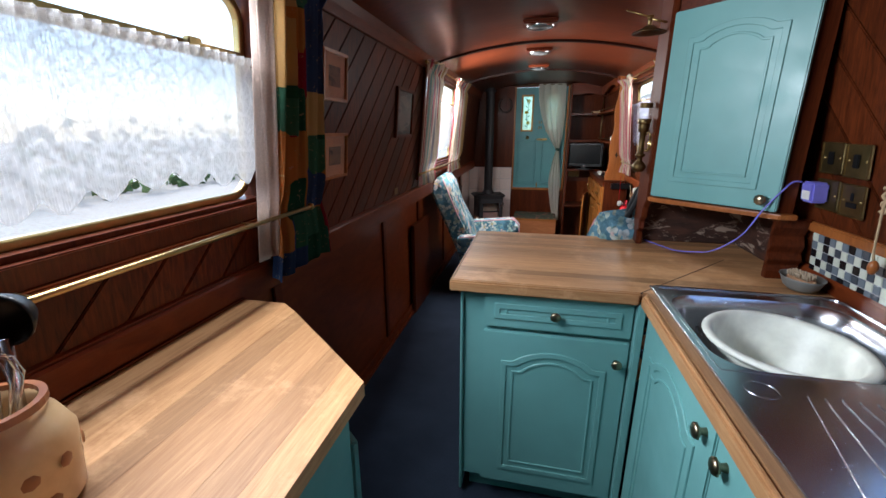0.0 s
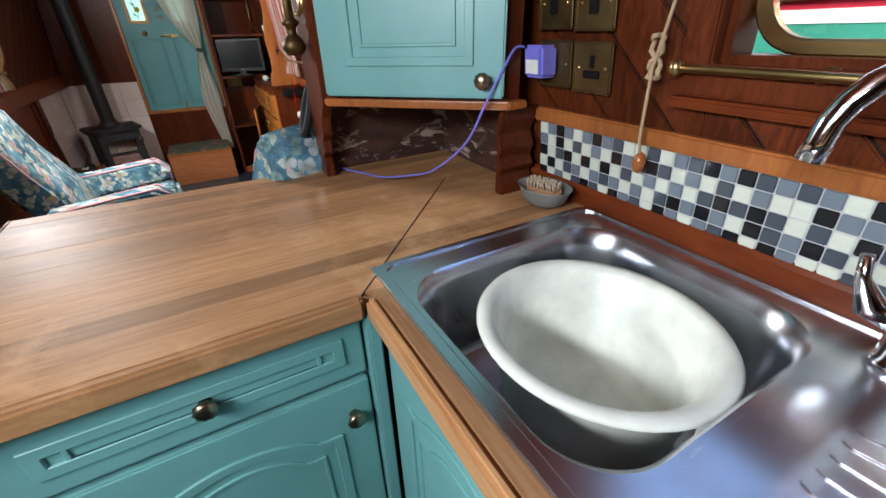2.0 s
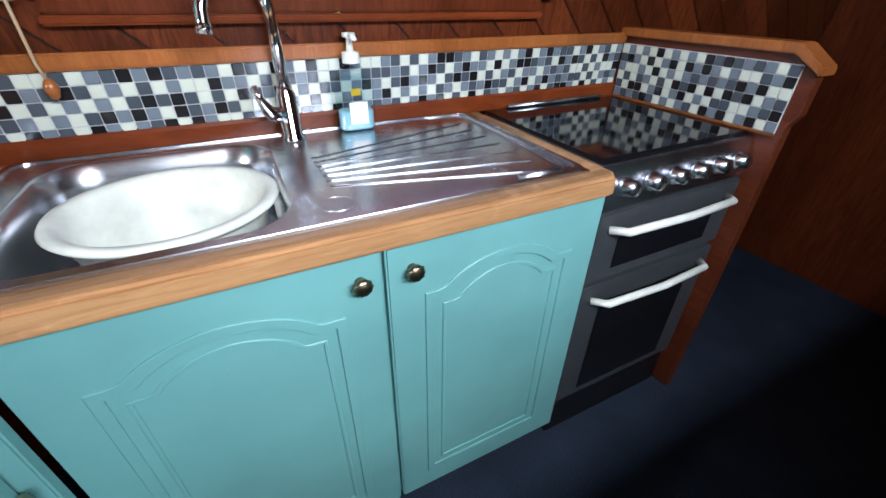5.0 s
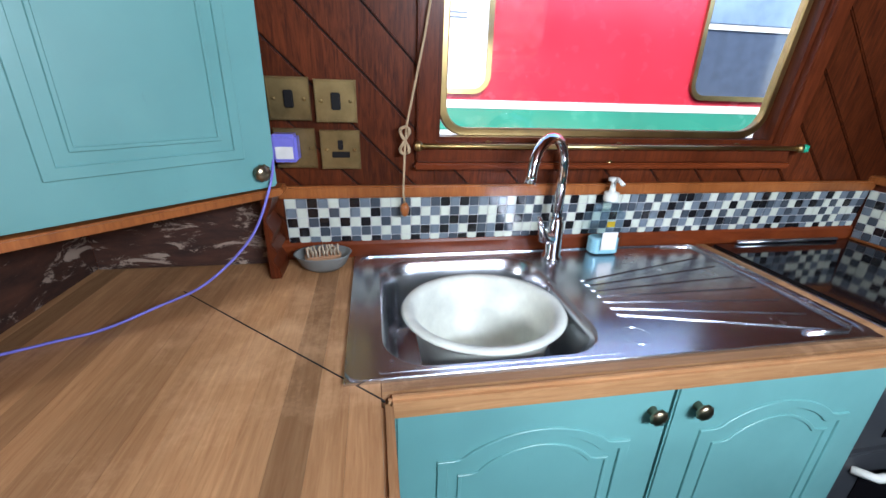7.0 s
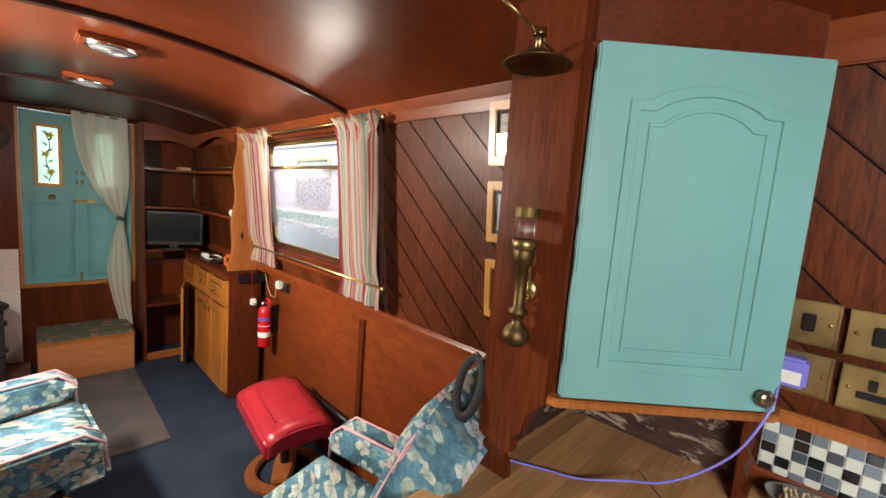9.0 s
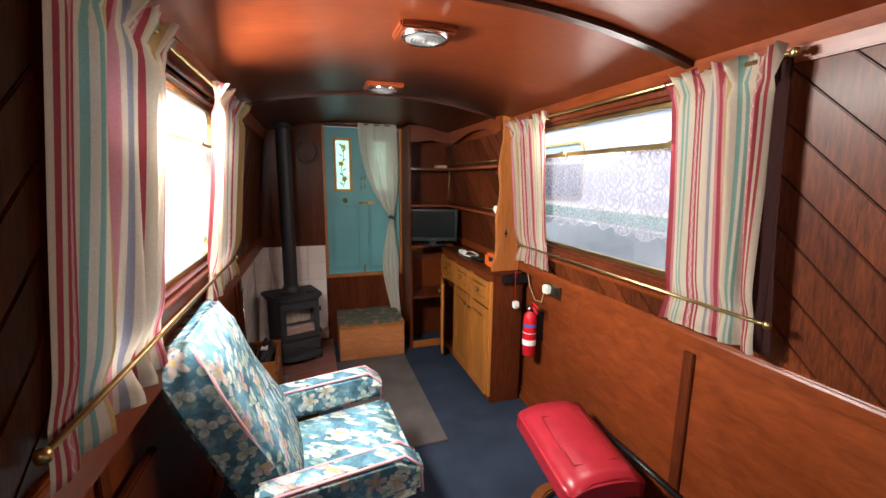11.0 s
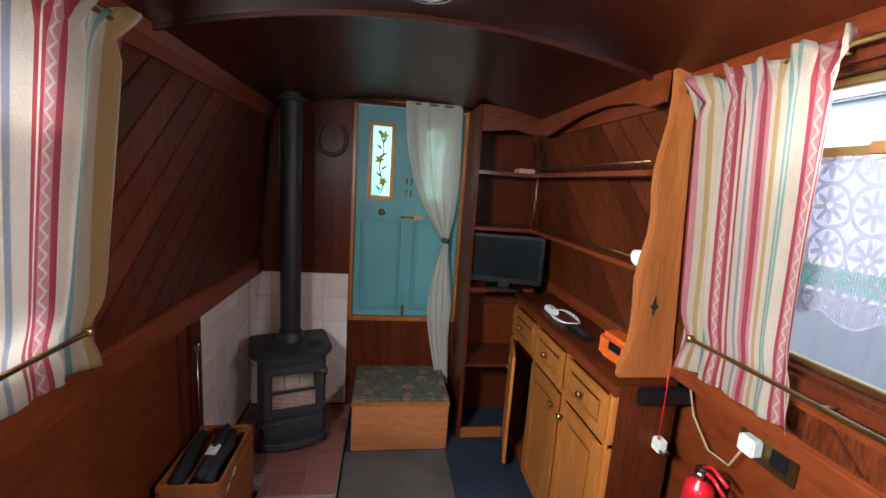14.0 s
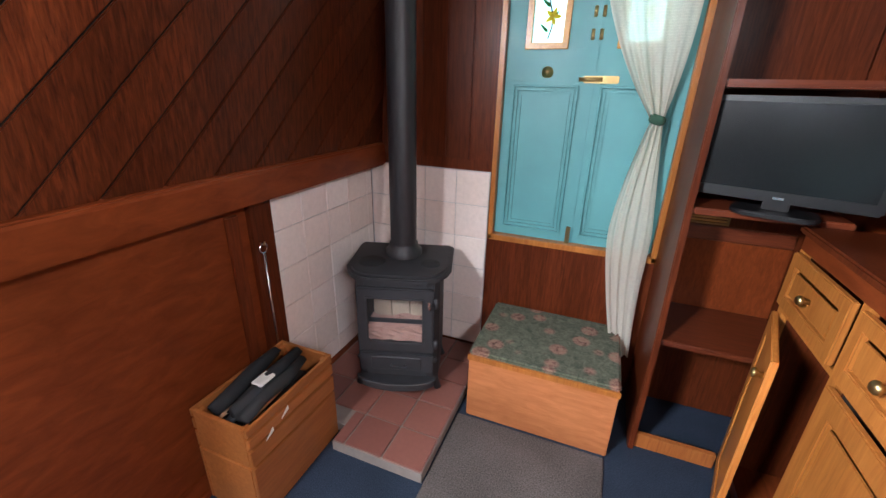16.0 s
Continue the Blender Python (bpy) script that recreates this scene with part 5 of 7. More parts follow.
part("grip", tube([(0, 0, 0.0), (0, 0, 0.11)], 0.008, 10), BLACK, whisk)
ladle = thing("ladle", "black nylon ladle standing in the jar", "ladle", Matrix.Translation((-0.685, 1.50, 0.925)) @ pose(0, 0, 0, -3, 3, 0))
part("stem", tube([(0, 0, 0), (0, 0, 0.20)], 0.006, 8), STEEL, ladle)
part("scoop", lathe([(0, -0.03), (0.022, -0.024), (0.034, -0.004), (0.036, 0.004), (0.032, 0.0), (0.02, -0.018), (0, -0.024)], 20, pose(0, 0, 0.225, 100, 0, 20)), BLACK, ladle)


# ---- pictures ----
def picture(name, side, y0, y1, z0, z1, frame_mat, mount_mat, print_, label, border=0.02, mount=0.03, group=""):
    m = lean(side)
    p = thing(name, label, "picture", group=group)
    w, h = y1 - y0, z1 - z0
    at = m @ Matrix.Translation((0, (y0 + y1) / 2, (z0 + z1) / 2))

    def rect(d):
        return [(w / 2 - d, h / 2 - d), (-w / 2 + d, h / 2 - d), (-w / 2 + d, -h / 2 + d), (w / 2 - d, -h / 2 + d)]

    part("frame", soften(ring(rect(0), rect(border), 0, 0.001, 0.018, m=at), 0.003, 2), frame_mat, p)
    part("mount", prism(rect(border - 0.001), 0, 0.002, 0.008, m=at), mount_mat, p)
    part("print", prism(rect(border + mount), 0, 0.008, 0.0095, m=at), print_, p)
    g = part("picture_glass", prism(rect(border), 0, 0.0115, 0.0125, m=at), GLASS, p)
    g.visible_shadow = False
    return p


DARKMOUNT = plain("dark_mount", (0.03, 0.03, 0.035), 0.8)
picture("framed_print", -1, 2.595, 2.79, 1.475, 1.65, PINE, MOUNT, PRINT_DARK, "small framed print with a brown-pink mount", 0.012, 0.04, "kitchen prints")
picture("framed_print", -1, 2.60, 2.80, 1.185, 1.36, PINE, MOUNT, PRINT_DARK, "small framed print with a brown-pink mount", 0.012, 0.04, "kitchen prints")
picture("dark_picture", -1, 3.41, 3.715, 1.33, 1.60, MAHOGANY_UP, plain("dark_board", (0.05, 0.03, 0.025), 0.6), PRINT_DARK, "dark wooden picture in deep shade", 0.018, 0.025)
for z0, z1, pr in ((1.593, 1.788, PRINT_BOAT), (1.349, 1.544, PRINT_BLUE), (1.093, 1.290, PRINT_BOAT)):
    picture("gilt_picture", 1, 3.11, 3.397, z0, z1, GILT, DARKMOUNT, pr, "landscape print in a broad golden wood frame", 0.028, 0.012, "gilt pictures")
for z in (1.318, 1.567):
    whole("stud", lathe([(0.012, 0), (0.012, 0.003), (0.006, 0.008), (0.010, 0.014), (0.009, 0.02), (0, 0.023)], 16, lean(1) @ Matrix.Translation((0, 3.27, z)) @ pose(0, 0, 0, 0, 90, 0)), BRASS, "small brass stud on the panelling", "stud")
whole("light_switch", block(0, 0.012, 3.48, 3.54, 0.885, 0.93, 0.003, m=Matrix.Translation((0, 0, 0.11)) @ lean(-1)), BRASS_DULL, "small brass plate on the panelling", "switch plate")

# ---- front doors ----
for n, (x0, x1) in enumerate(((-0.325, -0.012), (-0.008, 0.305))):
    d = thing("door_%d" % (n + 1), "teal painted panelled half of the front double door, closed", "door", kind="structure")
    w = x1 - x0
    y = Y1 - 0.012
    zc = 1.585
    bm = block(x0, x1, y, y + 0.03, 0.63, 1.36, 0.002)
    block(x0, x0 + 0.075, y, y + 0.03, 1.36, 1.89, 0, bm)
    block(x1 - 0.095, x1, y, y + 0.03, 1.36, 1.89, 0, bm)
    block(x0 + 0.075, x1 - 0.095, y, y + 0.03, 1.80, 1.89, 0, bm)
    part("leaf", bm, TEAL_DOOR, d)
    for z0, z1 in ((0.665, 1.235),):
        def rect(k):
            return [(x0 + 0.035 + k, z0 + k), (x1 - 0.035 - k, z0 + k), (x1 - 0.035 - k, z1 - k), (x0 + 0.035 + k, z1 - k)]
        bm = bmesh.new()
        for k in (0.0, 0.014, 0.028):
            soften(ring(rect(k), rect(k + 0.008), 1, y - 0.011 + k * 0.2, y + 0.001, bm=bm), 0.0015, 1)
        part("moulding", bm, TEAL_DOOR, d)
    bm = block(x0, x1, y - 0.006, y + 0.001, 1.248, 1.262, 0.002)
    part("mid_rail", bm, TEAL_DOOR, d)
    px0, px1 = x0 + 0.072, x1 - 0.095
    o = [(px0 - 0.004, 1.355), (px1 + 0.004, 1.355), (px1 + 0.004, 1.806), (px0 - 0.004, 1.806)]
    i = [(px0 + 0.018, 1.377), (px1 - 0.018, 1.377), (px1 - 0.018, 1.784), (px0 + 0.018, 1.784)]
    part("pane_frame", soften(ring(o, i, 1, y - 0.008, y + 0.02), 0.002, 1), GILT, d, "golden wooden bead round the pane")
    pane = part("pane", block(px0 + 0.016, px1 - 0.016, y + 0.010, y + 0.013, 1.375, 1.786), PANE, d, "greenish glass with painted daffodils")
    pane.visible_shadow = False
    cx = (px0 + px1) / 2
    part("stem", tube([(cx + 0.012 * math.sin(k * 1.1), y + 0.006, 1.39 + k * 0.037) for k in range(11)], 0.003, 6), STEM_BLACK, pane)
    rnd = random.Random(n)
    for k in range(9):
        z = 1.41 + k * 0.04
        a = 35 if k % 2 else -35
        part("leaf_shape", prism([(0, 0), (0.007, 0.012), (0.004, 0.034), (0, 0.042), (-0.004, 0.028), (-0.006, 0.010)], 1, 0.0, 0.002, m=Matrix.Translation((cx, y + 0.004, z)) @ pose(0, 0, 0, 0, a * 1.4, 0)), LEAF_GREEN, pane)
    for k, z in enumerate((1.46, 1.59, 1.73)):
        for q in range(5):
            part("petal", prism([(0, 0), (0.008, 0.012), (0.004, 0.026), (0, 0.030), (-0.004, 0.026), (-0.008, 0.012)], 1, 0.0, 0.002, m=Matrix.Translation((cx + 0.012 * (-1) ** k, y + 0.0005, z)) @ pose(0, 0, 0, 0, q * 72 + 20, 0)), PETAL_YELLOW, pane)
    for z in (1.40, 1.47):
        part("hinge", lathe([(0, -0.018), (0.006, -0.016), (0.006, 0.016), (0, 0.018)], 10, Matrix.Translation(((x1 - 0.012) if n == 0 else (x0 + 0.012), y - 0.006, z))), BRASS, d)
    if n == 0:
        bm = lathe([(0.021, 0), (0.021, 0.004), (0.012, 0.008), (0.010, 0.016), (0, 0.018)], 20, pose(-0.166, y, 1.278, 90, 0, 0))
        part("knob", bm, BRASS, d, "round brass lock knob")
    else:
        bm = block(-0.035, 0.085, y - 0.012, y - 0.001, 1.243, 1.268, 0.003)
        tube([(-0.05, y - 0.012, 1.256), (0.03, y - 0.012, 1.256)], 0.007, 8, bm)
        part("bolt", bm, BRASS, d, "brass slide bolt")
        part("lower_bolt", block(-0.022, -0.004, y - 0.012, y - 0.001, 0.62, 0.70, 0.003), BRASS_DULL, d)
bm = block(-0.345, -0.3255, Y1 - 0.045, Y1 + 0.02, 0.605, 1.90, 0.003)
block(0.3055, 0.325, Y1 - 0.045, Y1 + 0.02, 0.605, 1.90, 0.003, bm)
block(-0.345, 0.325, Y1 - 0.045, Y1 + 0.02, 0.603, 0.628, 0.003, bm)
whole("door_frame", bm, OAK, "narrow golden wooden frame round the front doors", "door frame", kind="structure")
whole("door_curtain_rod", tube([(-0.39, Y1 - 0.07, 1.915), (0.0, Y1 - 0.07, 1.915), (0.36, Y1 - 0.07, 1.912)], 0.006, 8), BRASS_DULL, "thin dark curtain rod above the doors", "curtain rod")

whole("door_meeting_strip", block(-0.024, 0.004, Y1 - 0.018, Y1 - 0.0125, 0.63, 1.89, 0.002), TEAL_DOOR, "narrow teal strip covering the joint of the doors", "trim", kind="structure")

# voile tied in the middle
b = bmesh.new()
uvl = b.loops.layers.uv.new("UVMap")
grid = []
NZ, NU = 60, 60
for j in range(NZ + 1):
    v = j / NZ
    z = 1.925 - v * (1.925 - 0.22)
    tie = 0.465
    if v < tie:
        k = v / tie
        half = 0.145 * (1 - k ** 2.6) + 0.020
        mid = 0.112 + 0.113 * k ** 1.8
    else:
        k = (v - tie) / (1 - tie)
        half = 0.020 + 0.062 * math.sin(min(1, k * 1.6) * math.pi / 2) * (1 - 0.75 * max(0, k - 0.45) / 0.55)
        mid = 0.225 - 0.02 * math.sin(k * math.pi) + 0.035 * k ** 2
    row = []
    for i in range(NU + 1):
        u = i / NU
        amp = 0.005 + 0.002 * math.sin(6 * u) + 0.008 * math.exp(-((v - tie) / 0.12) ** 2)
        yy = Y1 - 0.075 - amp * (math.sin(2 * math.pi * 3.6 * u + 1.5 * math.sin(3 * v)) + 0.35 * math.sin(2 * math.pi * 8.3 * u + 2.2 * math.sin(2 * v)))
        row.append((b.verts.new((mid + (u - 0.5) * 2 * half, yy - 0.05 * (v > 0.82) * (v - 0.82) / 0.18, z + 0.006 * math.sin(17 * u) * (v > 0.98))), u, v))
    grid.append(row)
for j in range(NZ):
    for i in range(NU):
        q = (grid[j][i], grid[j][i + 1], grid[j + 1][i + 1], grid[j + 1][i])
        f = b.faces.new([k[0] for k in q])
        f.smooth = True
        for lp, k in zip(f.loops, q):
            lp[uvl].uv = (k[1] * 0.5, k[2] * 2.2)
voile = thing("voile_curtain", "long cream voile curtain tied in the middle over the door", "curtain")
part("voile", b, VOILE, voile)
part("tie", lathe([(0.018, -0.016), (0.026, -0.010), (0.028, 0), (0.026, 0.010), (0.018, 0.016)], 16, Matrix.Translation((0.225, Y1 - 0.075, 1.925 - 0.465 * 1.705)) @ pose(0, 0, 0, 0, 15, 0)), GREEN_TIE, voile, "dark green tie")

# step box and mat
step = thing("step_box", "plywood step box with a patterned carpet top", "step box")
part("box", block(-0.276, 0.252, 6.325, 6.735, 0.0, 0.285, 0.004), BOXWOOD, step)
part("edge_strip", block(-0.280, 0.256, 6.318, 6.3248, 0.268, 0.292, 0.002), OAK, step, "narrow edge strip")
part("carpet_top", block(-0.278, 0.254, 6.325, 6.737, 0.2855, 0.305, 0.008), TAPESTRY, step, "faded floral carpet top")
whole("door_mat", block(-0.305, 0.245, 5.12, 6.312, 0.0, 0.010, 0.004), MAT_GREY, "grey-brown ribbed mat before the step", "mat")

# ---- stove corner ----
bm = block(-0.934, -0.312, 6.055, 6.735, 0.0, 0.040, 0.002)
block(-0.66, -0.312, 5.975, 6.055, 0.0, 0.040, 0.0, bm)
hearth = whole("hearth", bm, plain("hearth_mortar", (0.22, 0.19, 0.17), 0.9), "raised quarry tile hearth under the stove", "hearth", kind="structure")
T = 0.15
for i in range(5):
    for j in range(5):
        x1, y0 = -0.316 - i * T, 5.979 + j * T
        x0, y1 = max(x1 - T + 0.006, -0.932), min(y0 + T - 0.006, 6.733)
        if j == 0:
            x0 = max(x0, -0.657)
        if x1 - x0 > 0.03 and y1 - y0 > 0.02:
            part("quarry_tile", block(x0, x1, y0, y1, 0.0395, 0.047, 0.002), QUARRY, hearth)
TS = 0.148
sur = whole("tile_surround", block(-0.934, -0.9295, 6.10, 6.742, 0.047, 0.8845), GROUT, "cream-pink glazed tiles on the walls behind the stove", "tiles", kind="structure")
sb = whole("tile_surround", block(-0.926, -0.350, 6.742, 6.7495, 0.047, 0.894), GROUT, "cream-pink glazed tiles on the walls behind the stove", "tiles", kind="structure")
for j in range(6):
    z1 = 0.892 - j * TS
    z0 = max(z1 - TS + 0.003, 0.05)
    for i in range(5):
        y0 = 6.102 + i * TS
        y1 = min(y0 + TS - 0.003, 6.735)
        if y1 - y0 > 0.02:
            part("wall_tile", block(-0.9296, -0.923, y0, y1, z0, min(z1, 0.8835), 0.0015), STOVE_TILE, sur)
    for i in range(4):
        x1 = -0.352 - i * TS
        x0 = max(x1 - TS + 0.003, -0.918)
        if x1 - x0 > 0.02:
            part("wall_tile", block(x0, x1, 6.736, 6.742, z0, z1, 0.0015), STOVE_TILE, sb)

stove = thing("wood_stove", "black cast iron solid fuel stove with glazed door", "stove", pose(-0.622, 6.462, 0.047, 0, 0, 18))
SOOT_BLACK = plain("sooted_iron", (0.014, 0.014, 0.015), 0.75)
front_ = [(-0.168, -0.06), (-0.165, -0.135), (-0.145, -0.168), (-0.116, -0.176), (-0.116, -0.06)]
back_ = [(-0.168, -0.06), (0.168, -0.06), (0.165, 0.13), (-0.165, 0.13)]
bm = prism(back_, 2, 0.06, 0.50, 0.004)
prism(front_, 2, 0.06, 0.50, 0.004, bm)
prism([(-x, y) for x, y in reversed(front_)], 2, 0.06, 0.50, 0.004, bm)
block(-0.117, 0.117, -0.176, -0.06, 0.06, 0.235, 0, bm)
block(-0.117, 0.117, -0.176, -0.06, 0.445, 0.50, 0, bm)
part("body", bm, IRON, stove)
top = [(-0.205, -0.09), (-0.192, -0.135), (-0.165, -0.175), (-0.125, -0.198), (-0.08, -0.206), (0.08, -0.206), (0.125, -0.198), (0.165, -0.175), (0.192, -0.135), (0.205, -0.09), (0.205, 0.15), (-0.205, 0.15)]
part("top_plate", prism(top, 2, 0.502, 0.522, 0.005), IRON, stove)
part("top_rim", prism([(x * 0.94, y * 0.94) for x, y in top], 2, 0.5215, 0.530, 0.004), IRON, stove)
part("hot_plate", lathe([(0, 0.004), (0.05, 0.004), (0.053, 0)], 24, Matrix.Translation((-0.11, -0.07, 0.530))), SOOT_BLACK, stove)
part("hot_plate", lathe([(0, 0.004), (0.036, 0.004), (0.039, 0)], 24, Matrix.Translation((0.12, -0.07, 0.530))), SOOT_BLACK, stove)
o = [(-0.145, 0.20), (0.145, 0.20), (0.145, 0.478), (-0.145, 0.478)]
i = [(-0.108, 0.243), (0.108, 0.243), (0.108, 0.438), (-0.108, 0.438)]
door = part("stove_door", soften(ring(o, i, 1, -0.197, -0.1765), 0.005, 2), IRON, stove)
part("door_bead", soften(ring([(-0.112, 0.239), (0.112, 0.239), (0.112, 0.442), (-0.112, 0.442)], [(-0.104, 0.247), (0.104, 0.247), (0.104, 0.434), (-0.104, 0.434)], 1, -0.2005, -0.1965), 0.001, 1), IRON, door)
g = part("door_glass", block(-0.110, 0.110, -0.186, -0.183, 0.241, 0.440), GLASS, door)
g.visible_shadow = False
FIREBRICK = plain("fire_brick", (0.50, 0.42, 0.33), 0.9)
for x in (-0.109, -0.034, 0.041):
    part("fire_brick", block(x, x + 0.071, -0.075, -0.062, 0.245, 0.444, 0.003), FIREBRICK, stove)
part("fire_bar", block(-0.114, 0.114, -0.165, -0.155, 0.312, 0.330, 0.003), IRON, stove)
rnd = random.Random(3)
ash = block(-0.112, 0.112, -0.168, -0.08, 0.236, 0.300)
bmesh.ops.subdivide_edges(ash, edges=ash.edges[:], cuts=7, use_grid_fill=True)
for v in ash.verts:
    v.co += Vector((0, rnd.uniform(-0.006, 0.006), rnd.uniform(-0.010, 0.012) * (v.co.z > 0.25)))
part("ash_bed", ash, plain("pink_ash", (0.42, 0.27, 0.23), 0.95), stove, "pinkish ash and burnt embers")
part("handle", tube([(0.128, -0.197, 0.41), (0.132, -0.217, 0.41), (0.132, -0.222, 0.445)], 0.005, 8), CHROME, door)
for z in (0.24, 0.42):
    part("hinge", lathe([(0, -0.02), (0.010, -0.018), (0.010, 0.018), (0, 0.02)], 12, Matrix.Translation((0.155, -0.187, z))), IRON, stove)
part("ash_door", soften(block(-0.145, 0.145, -0.192, -0.1765, 0.10, 0.190), 0.005, 2), IRON, stove)
part("ash_panel", soften(block(-0.10, 0.10, -0.197, -0.1915, 0.115, 0.175), 0.003, 1), IRON, stove)
part("ash_knob", tube([(-0.02, -0.19, 0.14), (-0.02, -0.208, 0.14), (0.04, -0.208, 0.14), (0.04, -0.19, 0.14)], 0.005, 8), IRON, stove)
lip = [(-0.15, -0.17)] + [(0.155 * math.cos(a), -0.19 - 0.055 * math.sin(-a)) for a in [math.pi + k * math.pi / 10 for k in range(11)]] + [(0.15, -0.17)]
lip = [(x, -0.19 - abs(y + 0.19)) if -0.15 < x < 0.15 else (x, y) for x, y in lip]
part("ash_lip", prism(lip, 2, 0.045, 0.075, 0.005), IRON, stove)
part("ash_lip_rim", tube([(x, y, 0.078) for x, y in lip[1:-1]], 0.007, 8), IRON, stove)
for sx in (-1, 1):
    for y in (-0.13, 0.10):
        part("leg", tube([(sx * 0.14, y, 0.075), (sx * 0.155, y - 0.01, 0.03), (sx * 0.165, y - 0.015, 0.0)], 0.014, 8, taper=[0.02, 0.014, 0.016]), IRON, stove)
    part("vent_lever", lathe([(0, 0), (0.012, 0), (0.012, 0.01), (0, 0.012)], 12, pose(sx * 0.15, -0.16, 0.15, 90, 0, 0)), IRON, stove)
flue = thing("flue_pipe", "black flue pipe rising from the stove to the ceiling", "flue pipe", Matrix.Translation((-0.630, 6.49, 0.577)))
part("collar", lathe([(0.075, 0), (0.075, 0.02), (0.062, 0.03), (0.058, 0.05)], 28), FLUE, flue)
part("pipe", lathe([(0.053, 0.0), (0.053, 1.29)], 32), FLUE, flue)
part("ceiling_ring", lathe([(0.053, 1.25), (0.078, 1.252), (0.078, 1.268), (0.053, 1.27)], 28), FLUE, flue)

crate = thing("kindling_crate", "orange-brown wooden crate of kindling and tools beside the hearth", "crate")
x0, x1, y0, y1, h = -0.905, -0.690, 5.68, 6.05, 0.352
CRATE_WOOD = wood("crate_ply", (0.30, 0.10, 0.025), (0.44, 0.165, 0.045), (8, 1, 8), rough=0.4, coat=0.1, vary=0.25)
part("bottom", block(x0 + 0.0125, x1 - 0.0125, y0 + 0.0125, y1 - 0.0125, 0.0, 0.015), CRATE_WOOD, crate)
for x, xo in ((x0, x0 + 0.012), (x1 - 0.012, x1)):
    for za, zb, zc, zd in ((0.0, 0.0, 0.209, 0.192), (0.216, 0.200, 0.273, 0.260), (0.282, 0.271, 0.317, 0.309), (0.325, 0.317, h, h)):
        part("slat", prism([(y0, za), (y1, zb), (y1, zd), (y0, zc)], 0, x, xo, 0.002), CRATE_WOOD, crate)
for y in (y0, y1 - 0.012):
    for za, zb in ((0.0, 0.205), (0.212, h)):
        part("slat", block(x0 + 0.0125, x1 - 0.0125, y, y + 0.012, za, zb, 0.002), CRATE_WOOD, crate)
for x in (x0 + 0.014, x1 - 0.030):
    for y in (y0 + 0.014, y1 - 0.030):
        part("corner_batten", block(x, x + 0.016, y, y + 0.016, 0.015, h - 0.01), CRATE_WOOD, crate)
whole("log_heap", soften(block(x0 + 0.032, x1 - 0.034, y0 + 0.034, y1 - 0.034, 0.016, 0.285), 0.01), SHADE_BLACK, "dark logs filling the crate", "logs")
rnd = random.Random(12)
KINDLING = plain("split_kindling", (0.30, 0.17, 0.10), 0.85)
sticks = [("glove", BLACK_FABRIC, 0.026), ("kindling_stick", KINDLING, 0.007), ("kindling_stick", BRUSHWOOD, 0.006), ("hand_brush", GREY_PLASTIC, 0.017), ("kindling_stick", KINDLING, 0.007), ("glove", BLACK_FABRIC, 0.024), ("kindling_stick", BOXWOOD, 0.006), ("log", SOOT_BLACK, 0.024)]
for k, (name, mt, wide) in enumerate(sticks):
    x = x0 + 0.046 + 0.0165 * k
    y = y0 + 0.025 + rnd.uniform(0, 0.03)
    L = rnd.uniform(0.24, 0.28)
    zz = 0.292 + (k % 3) * 0.014 + (0.02 if wide > 0.02 else 0.0)
    pts = [(x, y, zz + wide * 0.6), (x + rnd.uniform(-0.008, 0.008), y + L * 0.3, zz + wide), (x + rnd.uniform(-0.01, 0.012), y + L * 0.65, zz + 0.014 + wide), (x + rnd.uniform(-0.012, 0.016), y + L, zz + 0.02 + wide)]
    bm = tube(pts, wide, 10, taper=[wide * 0.75, wide, wide * 0.9, wide * 0.6])
    for v in bm.verts:
        v.co += Vector((rnd.uniform(-1, 1), rnd.uniform(-1, 1), rnd.uniform(-1, 1))) * wide * 0.14
    whole(name, bm, mt, {"glove": "crumpled dark work glove lying in the crate", "hand_brush": "grey hand brush lying in the crate", "log": "charred dark log lying in the crate", "kindling_stick": "thin split stick lying in the crate"}[name], name.replace("_", " "))
whole("paper_tag", block(-0.79, -0.75, 5.80, 5.86, 0.382, 0.392, 0.003, m=Matrix.Identity(4)), WHITE_PAPER, "white paper packet lying on the kindling", "paper")
for y, z in ((5.735, 0.266), (5.80, 0.290)):
    whole("torn_label", prism([(y, z), (y + 0.032, z + 0.012), (y + 0.030, z + 0.026), (y + 0.006, z + 0.006)], 0, x1, x1 + 0.002), WHITE_PAPER, "torn white paper label stuck to the crate", "label")
poker = thing("poker", "thin steel poker hanging by its ring on the wall board", "poker")
bm = tube([(-0.906, 6.03, 0.70), (-0.906, 6.03, 0.45), (-0.906, 6.032, 0.30)], 0.004, 8)
part("rod", bm, STEEL, poker)
part("ring", tube([(-0.906, 6.03 + 0.016 * math.sin(a), 0.717 + 0.016 * math.cos(a)) for a in [k * 0.45 for k in range(15)]], 0.003, 6), STEEL, poker)
part("hook", tube([(-0.918, 6.03, 0.732), (-0.90, 6.03, 0.730), (-0.896, 6.03, 0.74)], 0.003, 6), BRASS, poker)
shoe = thing("horseshoe", "rusty horseshoe hanging on the front bulkhead", "horseshoe", pose(-0.462, Y1 - 0.052, 1.685, 0, 0, 0))
part("shoe", tube([(0.086 * math.sin(a) * (1 - 0.04 * abs(a)), 0, -0.090 * math.cos(a)) for a in [-2.5 + k * 0.2 for k in range(26)]], 0.012, 8), plain("rusty_iron", (0.07, 0.045, 0.035), 0.7), shoe)
